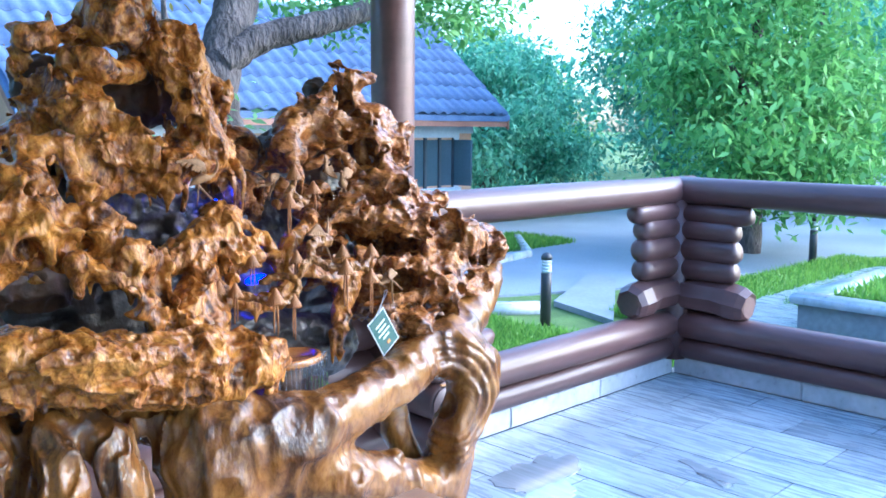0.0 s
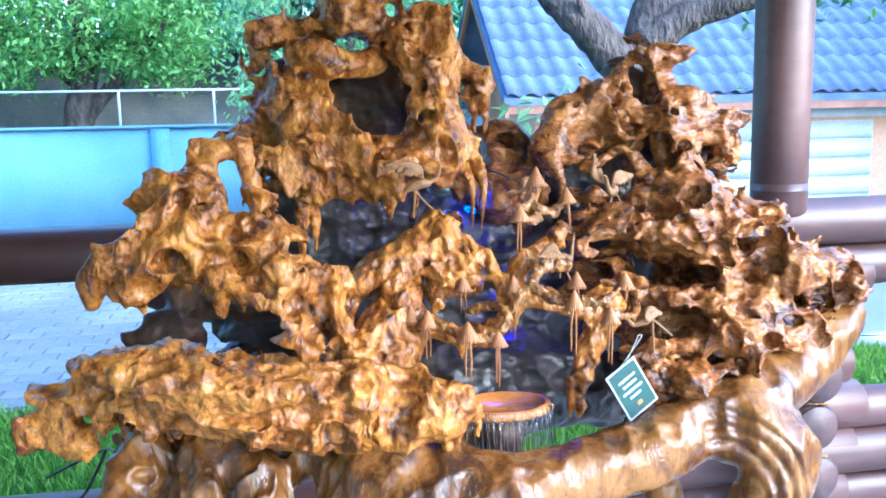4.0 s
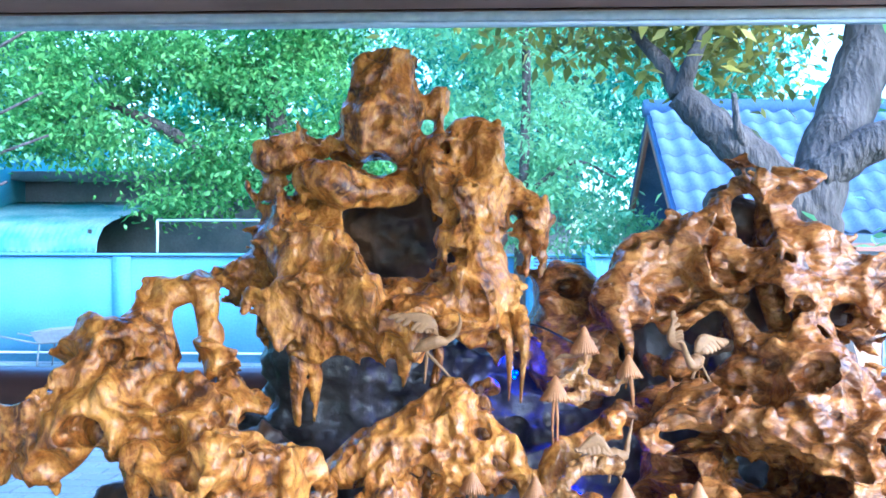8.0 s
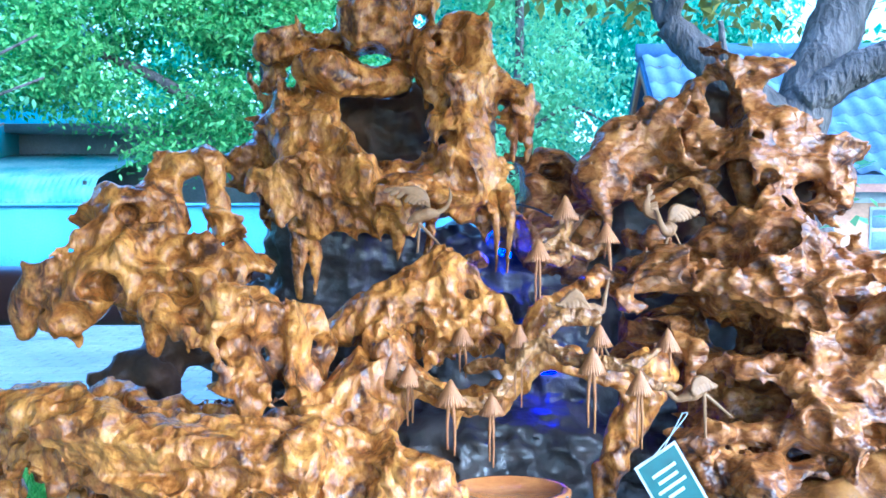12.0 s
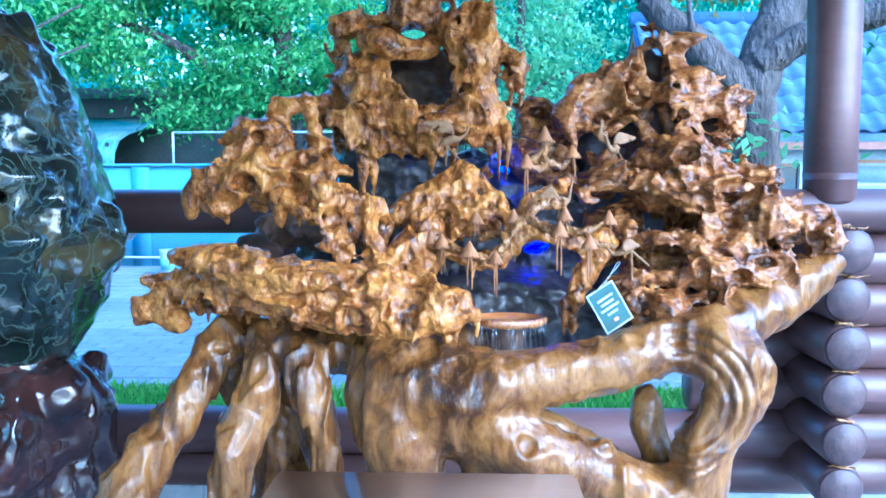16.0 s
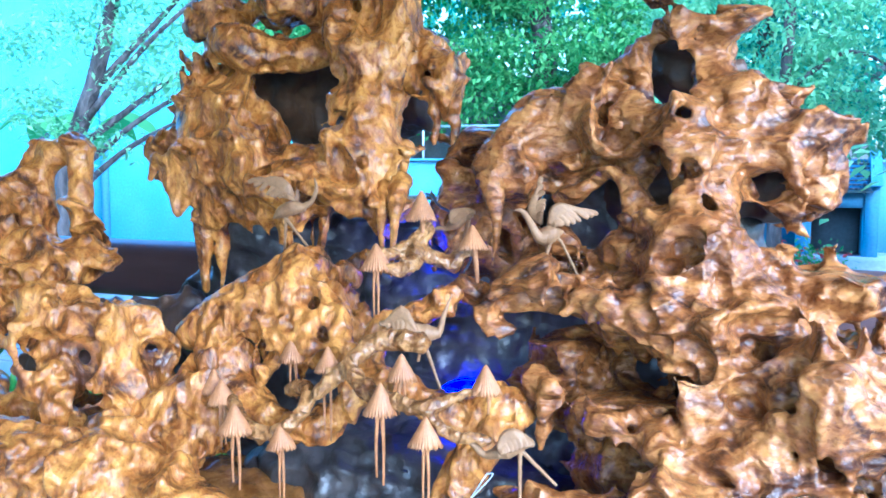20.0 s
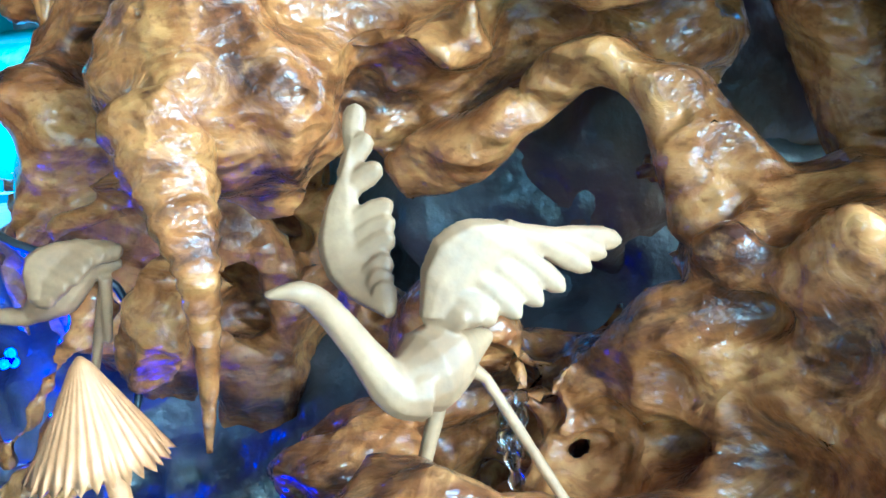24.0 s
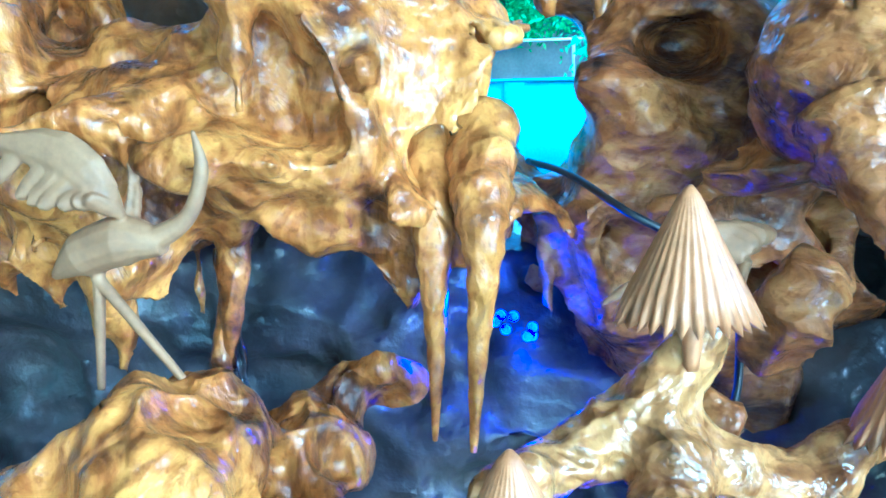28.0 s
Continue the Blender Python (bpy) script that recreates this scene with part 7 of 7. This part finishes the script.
for j in range(ny):
    for i in range(nx):
        o = first if i == j == 0 else new("tile", first.data)
        o.parent = ROOF
        o.matrix_world = Matrix.Translation((EX0 + i * tw + 0.02, EY - 0.03 + j * tl * math.cos(slope), EZ + 0.03 + j * tl * math.sin(slope))) @ Matrix.Rotation(slope, 4, "X")
c = bmesh.new()
tube(c, [(EX0 - 0.03, RY, RZ + 0.04), (EX1 + 0.03, RY, RZ + 0.04)], [0.1, 0.1], 12)
part("ridge", c, M_TILE, bungalow)

# ---- yard: shed, awning, shrine, cart, bucket, neighbour house ----
shed = thing("grey_shed", "grey rendered shed with a weathered roof behind the wall", "shed")
part("wall", boxed(-12.0, 3.2, 19.6, 19.9, GROUND, 3.0), M_GREYWALL, shed)
part("roof", boxed(-12.4, 3.4, 19.0, 20.6, 3.0, 3.18), M_GREYWALL, shed)
aw = thing("green_awning", "weathered corrugated awning with a curved green edge", "awning")
c = bmesh.new()
n = 60
sec = [(19.4, 2.55), (18.2, 2.3), (17.1, 2.1), (16.6, 1.95), (16.35, 1.7), (16.3, 1.45)]
rows = []
for i in range(n * 4 + 1):
    x = -12.6 + i * 7.0 / (n * 4)
    dz = 0.02 * math.sin(i * math.pi / 2)
    rows.append([c.verts.new((x, y, z + dz)) for y, z in sec])
for a, b in zip(rows, rows[1:]):
    for k in range(len(sec) - 1):
        c.faces.new((a[k], a[k + 1], b[k + 1], b[k]))
M_AWN = mat("weathered green roofing", (0.10, 0.27, 0.24), (0.3, 0.42, 0.38), 1.2, 0.7, 0.2, fine=20)
sheet = part("sheet", c, M_AWN, aw)
sd = sheet.modifiers.new("thick", "SOLIDIFY")
sd.thickness = 0.012
for x in (-12.3, -9.1, -5.8):
    part("prop", tube(bmesh.new(), [(x, 16.5, GROUND), (x, 16.5, 1.9)], [0.04, 0.04], 8), M_BLACK, aw)
fence = thing("pipe_fence", "thin pale pipe frame on top of the yard wall", "fence")
for x in (-4.0, -1.55, -0.1):
    part("post", tube(bmesh.new(), [(x, 14.98, 1.48), (x, 14.98, 2.02)], [0.02, 0.02], 8), M_WHITE, fence)
part("rail", tube(bmesh.new(), [(-4.0, 14.98, 2.02), (1.2, 14.98, 2.02)], [0.018, 0.018], 8), M_WHITE, fence)

shrine = thing("garden_shrine", "white garden shrine with a small dark tiled roof and arched niche", "shrine")
X0, X1, Y0, Y1 = 1.98, 3.02, 14.05, 14.8
for a, b in ((X0, X0 + 0.2), (X1 - 0.2, X1)):
    part("pillar", boxed(a, b, Y0, Y1, GROUND, 1.15, 0.02), M_WALL, shrine)
part("lintel", boxed(X0 + 0.2, X1 - 0.2, Y0 + 0.02, Y1, 0.82, 1.02, 0.01), M_WALL, shrine)
part("back", boxed(X0 + 0.2, X1 - 0.2, Y1 - 0.1, Y1, GROUND, 0.82), M_GREYWALL, shrine)
part("base", boxed(X0 - 0.15, X1 + 0.25, Y0 - 0.35, Y1, GROUND, 0.16, 0.02), M_KERB, shrine)
rf = part("roof", box(bmesh.new(), X0 + 0.1, X1 - 0.1, Y0 - 0.1, Y1, 1.03, 1.06), M_GLASS, shrine, "dark tiled roof", flat=True)
tb = bmesh.new()
box(tb, -0.03, 0.03, 0, 0.09, 0, 0.02)
t0 = part("tile", tb, M_FRAME, rf)
for j in range(7):
    for i in range(12):
        o = t0 if i == j == 0 else new("tile", t0.data)
        o.parent = rf
        o.location = (X0 + 0.16 + i * 0.066 + (j % 2) * 0.03, Y0 - 0.12 + j * 0.09, 1.07 + j * 0.055)
for a in (X0 - 0.02, X1 - 0.12):
    c = bmesh.new()
    v = [c.verts.new(q) for q in ((a, Y0 - 0.1, 1.12), (a, Y1, 1.12), (a, Y1, 1.62), (a, Y0 + 0.35, 1.58))]
    w_ = [c.verts.new((q.co.x + 0.14, q.co.y, q.co.z)) for q in v]
    c.faces.new(v), c.faces.new(w_[::-1])
    for i in range(4):
        c.faces.new((v[i], w_[i], w_[(i + 1) % 4], v[(i + 1) % 4]))
    part("gable", c, M_WALL, shrine, flat=True)
fl = thing("flower_bush", "small bush with red flowers before the shrine", "flowers")
leaves("foliage", [((1.95, 13.5, 0.05), (0.4, 0.3, 0.25))], 700, 0.09, L_BRIGHT, fl, 91)
leaves("blossom", [((1.95, 13.45, 0.2), (0.35, 0.25, 0.12))], 120, 0.07, leaf_mat("red petals", (0.5, 0.04, 0.05), (0.7, 0.1, 0.08)), fl, 92, 0.0, 0.8)

bk = (-3.5933, 13.5254, -0.3100)
pail = thing("paint_bucket", "white plastic bucket with a teal label standing in the yard", "bucket")
part("body", tube(bmesh.new(), [(bk[0], bk[1], GROUND), (bk[0], bk[1], GROUND + 0.4), (bk[0], bk[1], GROUND + 0.42)], [0.145, 0.17, 0.18], 24), M_WHITE, pail)
part("label", tube(bmesh.new(), [(bk[0], bk[1], GROUND + 0.1), (bk[0], bk[1], GROUND + 0.28)], [0.154, 0.165], 24), M_AWN, pail, "teal printed label")
wb = thing("wheelbarrow", "grey metal wheelbarrow standing by the yard wall", "wheelbarrow")
wx, wy = (-4.9051, 14.8742, -0.3100)[0], 14.0
c = bmesh.new()
v = [c.verts.new(q) for q in ((wx - 0.45, wy - 0.3, 0.12), (wx + 0.4, wy - 0.3, 0.2), (wx + 0.4, wy + 0.3, 0.2), (wx - 0.45, wy + 0.3, 0.12))]
u = [c.verts.new(q) for q in ((wx - 0.55, wy - 0.36, 0.3), (wx + 0.55, wy - 0.36, 0.4), (wx + 0.55, wy + 0.36, 0.4), (wx - 0.55, wy + 0.36, 0.3))]
c.faces.new(v)
for i in range(4):
    c.faces.new((v[i], u[i], u[(i + 1) % 4], v[(i + 1) % 4]))
part("tray", c, M_GREYWALL, wb, flat=True)
wheel = part("wheel", tube(bmesh.new(), [(wx + 0.22 + 0.2 * math.cos(a), wy - 0.3, GROUND + 0.22 + 0.2 * math.sin(a)) for a in (2 * math.pi * i / 24 for i in range(25))], [0.022] * 25, 8), M_BLACK, wb)
for i in range(3):
    a = math.pi * i / 3
    part("spoke", tube(bmesh.new(), [(wx + 0.22 + 0.2 * math.cos(a), wy - 0.3, GROUND + 0.22 + 0.2 * math.sin(a)), (wx + 0.22 - 0.2 * math.cos(a), wy - 0.3, GROUND + 0.22 - 0.2 * math.sin(a))], [0.006, 0.006], 6), M_BLACK, wheel)
for y in (wy - 0.25, wy + 0.25):
    part("handle", tube(bmesh.new(), [(wx + 0.3, y, 0.16), (wx - 0.5, y, 0.12), (wx - 1.05, y, 0.22)], [0.016] * 3, 8), M_GREYWALL, wb)
    part("leg", tube(bmesh.new(), [(wx - 0.45, y, 0.12), (wx - 0.5, y, GROUND)], [0.014] * 2, 8), M_GREYWALL, wb)
pipe = part("water_pipe", tube(bmesh.new(), [(-12, 14.8, GROUND + 0.17), (3.0, 14.8, GROUND + 0.17)], [0.02, 0.02], 8), M_WHITE)
tagged(pipe, "thin white water pipe along the yard wall", "pipe")

nb = thing("neighbour_house", "tall pale turquoise house with a blue-grey roof", "house")
M_TURQ = mat("pale turquoise paint", (0.1, 0.27, 0.33), (0.13, 0.31, 0.38), 1.0, 0.8, 0.1, fine=25)
part("wall", boxed(-22, -8.6, 12.6, 24.0, GROUND, 5.6), M_TURQ, nb)
part("roof", boxed(-22.3, -8.2, 12.2, 24.4, 5.6, 5.9), M_TILE, nb)
part("downpipe", tube(bmesh.new(), [(-8.7, 12.55, GROUND), (-8.7, 12.55, 5.6)], [0.06, 0.06], 10), M_WALL, nb)
part("vent", boxed(-10.3, -9.9, 12.56, 12.6, 1.4, 1.9), M_FRAME, nb, "small dark vent opening", flat=True)
ba = thing("banana_plant", "banana plant with a few broad green leaves", "plant")
for i in range(5):
    a = i * 1.3
    c = bmesh.new()
    ctr = curve_through([(-7.4, 10.6, 0.8), (-7.4 + 0.3 * math.cos(a), 10.6 + 0.3 * math.sin(a), 1.6), (-7.4 + 0.9 * math.cos(a), 10.6 + 0.5 * math.sin(a), 2.1), (-7.4 + 1.5 * math.cos(a), 10.6 + 0.8 * math.sin(a), 1.7)], 5)
    prev = None
    for k, p in enumerate(ctr):
        s = k / (len(ctr) - 1)
        hw = 0.26 * math.sin(math.pi * max(0.0, s - 0.3) / 0.7) if s > 0.3 else 0.015
        q = [c.verts.new((p[0] - hw * math.sin(a), p[1] + hw * math.cos(a), p[2] - hw * 0.3)), c.verts.new(tuple(p)), c.verts.new((p[0] + hw * math.sin(a), p[1] - hw * math.cos(a), p[2] - hw * 0.3))]
        if prev:
            c.faces.new((prev[0], q[0], q[1], prev[1])), c.faces.new((prev[1], q[1], q[2], prev[2]))
        prev = q
    part("leaf", c, L_BRIGHT, ba)
part("stem", tube(bmesh.new(), [(-7.4, 10.6, GROUND), (-7.4, 10.6, 0.9)], [0.1, 0.06], 10), L_BRIGHT, ba)
tree("thinly leaved grey tree with crossing bare branches in the yard",
     [([(-5.2, 8.0, GROUND), (-5.1, 8.0, 1.2), (-4.6, 8.0, 2.4), (-4.0, 8.0, 4.2)], 0.12, 0.06)] +
     [([(-5.1 + 0.12 * i, 8.0, 1.0 + 0.3 * i), (-4.2 + 0.1 * i, 8.0 + 0.2 * (i % 3), 1.6 + 0.35 * i), (-2.6 + 0.2 * (i % 2), 8.0 + 0.3 * (i % 3 - 1), 2.1 + 0.42 * i)], 0.04, 0.01) for i in range(5)],
     [([((-3.6, 8.0, 3.0), (1.4, 0.8, 0.9)), ((-4.4, 8.0, 2.4), (1.2, 0.8, 0.8))], 4200, 0.09, L_LIGHT, 0.4)], 31)

# ---- polished stone beside the fountain, and the tea table ----
stone = thing("polished_stone", "tall polished black-green veined stone on a dark red wooden stand", "ornament")
w = Carving((-0.75, 1.75, 0.5), (0.305, 2.75, 1.9), 0.012)
w.limb([(-0.1062, 2.2000, 0.4573), (-0.245, 2.25, 0.8)], [0.1, 0.1], 0.1)
w.limb([(-0.245, 2.25, 0.98), (-0.285, 2.25, 1.15), (-0.345, 2.25, 1.45), (-0.425, 2.25, 1.62)], [0.3, 0.35, 0.32, 0.22], 0.12)
w.lump((-0.185, 2.22, 1.08), (0.23, 0.2, 0.12), 0.08)
w.pit((-0.245, 2.0, 1.24), (0.4, 0.1, 0.02), 0.03)
w.gnarl(40, 0.04, 0.1, 0.2, 61, 0.4, k=0.9)
w.erode(((0.14, 0.02), (0.05, 0.008)), 62.5, (0.5, 1, 1), 0.6)
w.skin("stone", M_POLISH, stone, rough=((0.16, 0.014), (0.06, 0.005)), seed=61.0)
w = Carving((-0.75, 1.7, -0.01), (0.355, 2.8, 0.85), 0.012)
w.lump((-0.265, 2.25, 0.6), (0.36, 0.32, 0.16), 0.1)
w.lump((-0.025, 2.2, 0.45), (0.16, 0.2, 0.2), 0.08)
w.limb([(-0.265, 2.25, 0.5), (-0.245, 2.25, 0.05)], [0.25, 0.32], 0.1)
w.gnarl(60, 0.05, 0.1, 0.2, 67, 0.4, k=0.9)
w.erode(((0.12, 0.03), (0.05, 0.01)), 66.5, (1, 1, 0.6), 0.6)
w.skin("stand", M_POLISH2, stone, rough=((0.12, 0.016), (0.05, 0.006)), seed=67.0, label="dark red polished wooden stand")

table = thing("tea_table", "low tan lacquered table in front of the fountain", "table")
part("tabletop", boxed(0.8, 1.5, 1.02, 1.58, 0.555, 0.6, 0.008), M_TABLE, table)
for x in (0.86, 1.44):
    for y in (1.08, 1.52):
        part("leg", boxed(x - 0.03, x + 0.03, y - 0.03, y + 0.03, 0.0, 0.553, 0.005), M_TABLE, table)

# ---- paving ----
tiles = thing("floor_tiles", "grey veined marble floor tiles laid in running bond", "floor")
tagged(tiles, kind="structure")
TWX, TLY = 0.30, 0.66
tb = boxed(0.0025, TWX - 0.0025, 0.0025, TLY - 0.0025, -0.012, 0.0, 0.0015)
t0 = part("tile", tb, M_MARBLE, tiles, flat=True)
first = True
half = part("tile", boxed(0.0025, TWX - 0.0025, 0.0025, 0.3275, -0.012, 0.0, 0.0015), M_MARBLE, tiles, flat=True)
half_used = False
for i in range(26):
    x = RAIL_X - 0.03 - TWX * (i + 1)
    y = RAIL_Y - 0.03
    if i % 2:
        y -= 0.33
        o = new("tile", half.data) if half_used else half
        half_used = True
        o.parent = tiles
        o.location = (x, y, 0)
    for j in range(11):
        y -= TLY
        o = t0 if first else new("tile", t0.data)
        first = False
        o.parent = tiles
        o.location = (x, y, 0)

yard_stones = tagged(thing("yard_pavers", "grey worn stone pavers of the yard", "paving"), kind="structure")


def paver_mesh(bm, x, y, w, d, z):
    b, h = 0.008, 0.02
    v = [bm.verts.new(p) for p in ((x, y, z - h), (x + w, y, z - h), (x + w, y + d, z - h), (x, y + d, z - h))]
    u = [bm.verts.new(p) for p in ((x + b, y + b, z), (x + w - b, y + b, z), (x + w - b, y + d - b, z), (x + b, y + d - b, z))]
    bm.faces.new(u)
    for i in range(4):
        bm.faces.new((v[i], v[(i + 1) % 4], u[(i + 1) % 4], u[i]))


PW, PD = 0.3, 0.2
one = bmesh.new()
paver_mesh(one, 0, 0, PW - 0.01, PD - 0.01, 0.0)
p0 = part("paver", one, M_PAVE, yard_stones, flat=True)
many = bmesh.new()
first, made = True, 0
for j in range(43):
    for i in range(34):
        x, y = 3.0 - PW * (i + 1) - (0.15 if j % 2 else 0), 6.1 + PD * j
        z = GROUND + 0.03 + 0.004 * math.sin(i * 12.9 + j * 78.2)
        if j < 12 and i < 24:
            o = p0 if first else new("paver", p0.data)
            first = False
            o.parent = yard_stones
            o.location = (x, y, z)
        else:
            paver_mesh(many, x, y, PW - 0.01, PD - 0.01, z)
rest = part("far_pavers", many, M_PAVE, yard_stones, flat=True)
tagged(rest, kind="stuff")

for k, pts in enumerate(([(0.1794, 2.7000, 0.5320), (0.3551, 2.6000, 0.6355), (0.4495, 2.3000, 0.7370)], [(0.1838, 2.7000, 0.4299), (0.3102, 2.5000, 0.5418), (0.3985, 2.3000, 0.6850), (0.4459, 2.2000, 0.7771)])):
    c = bmesh.new()
    q = curve_through(pts, 8)
    tube(c, q, [0.004] * len(q), 8)
    tagged(part("pump_cable", c, M_LEAD), "thin black cable running to the fountain base", "cable", "pump cables")
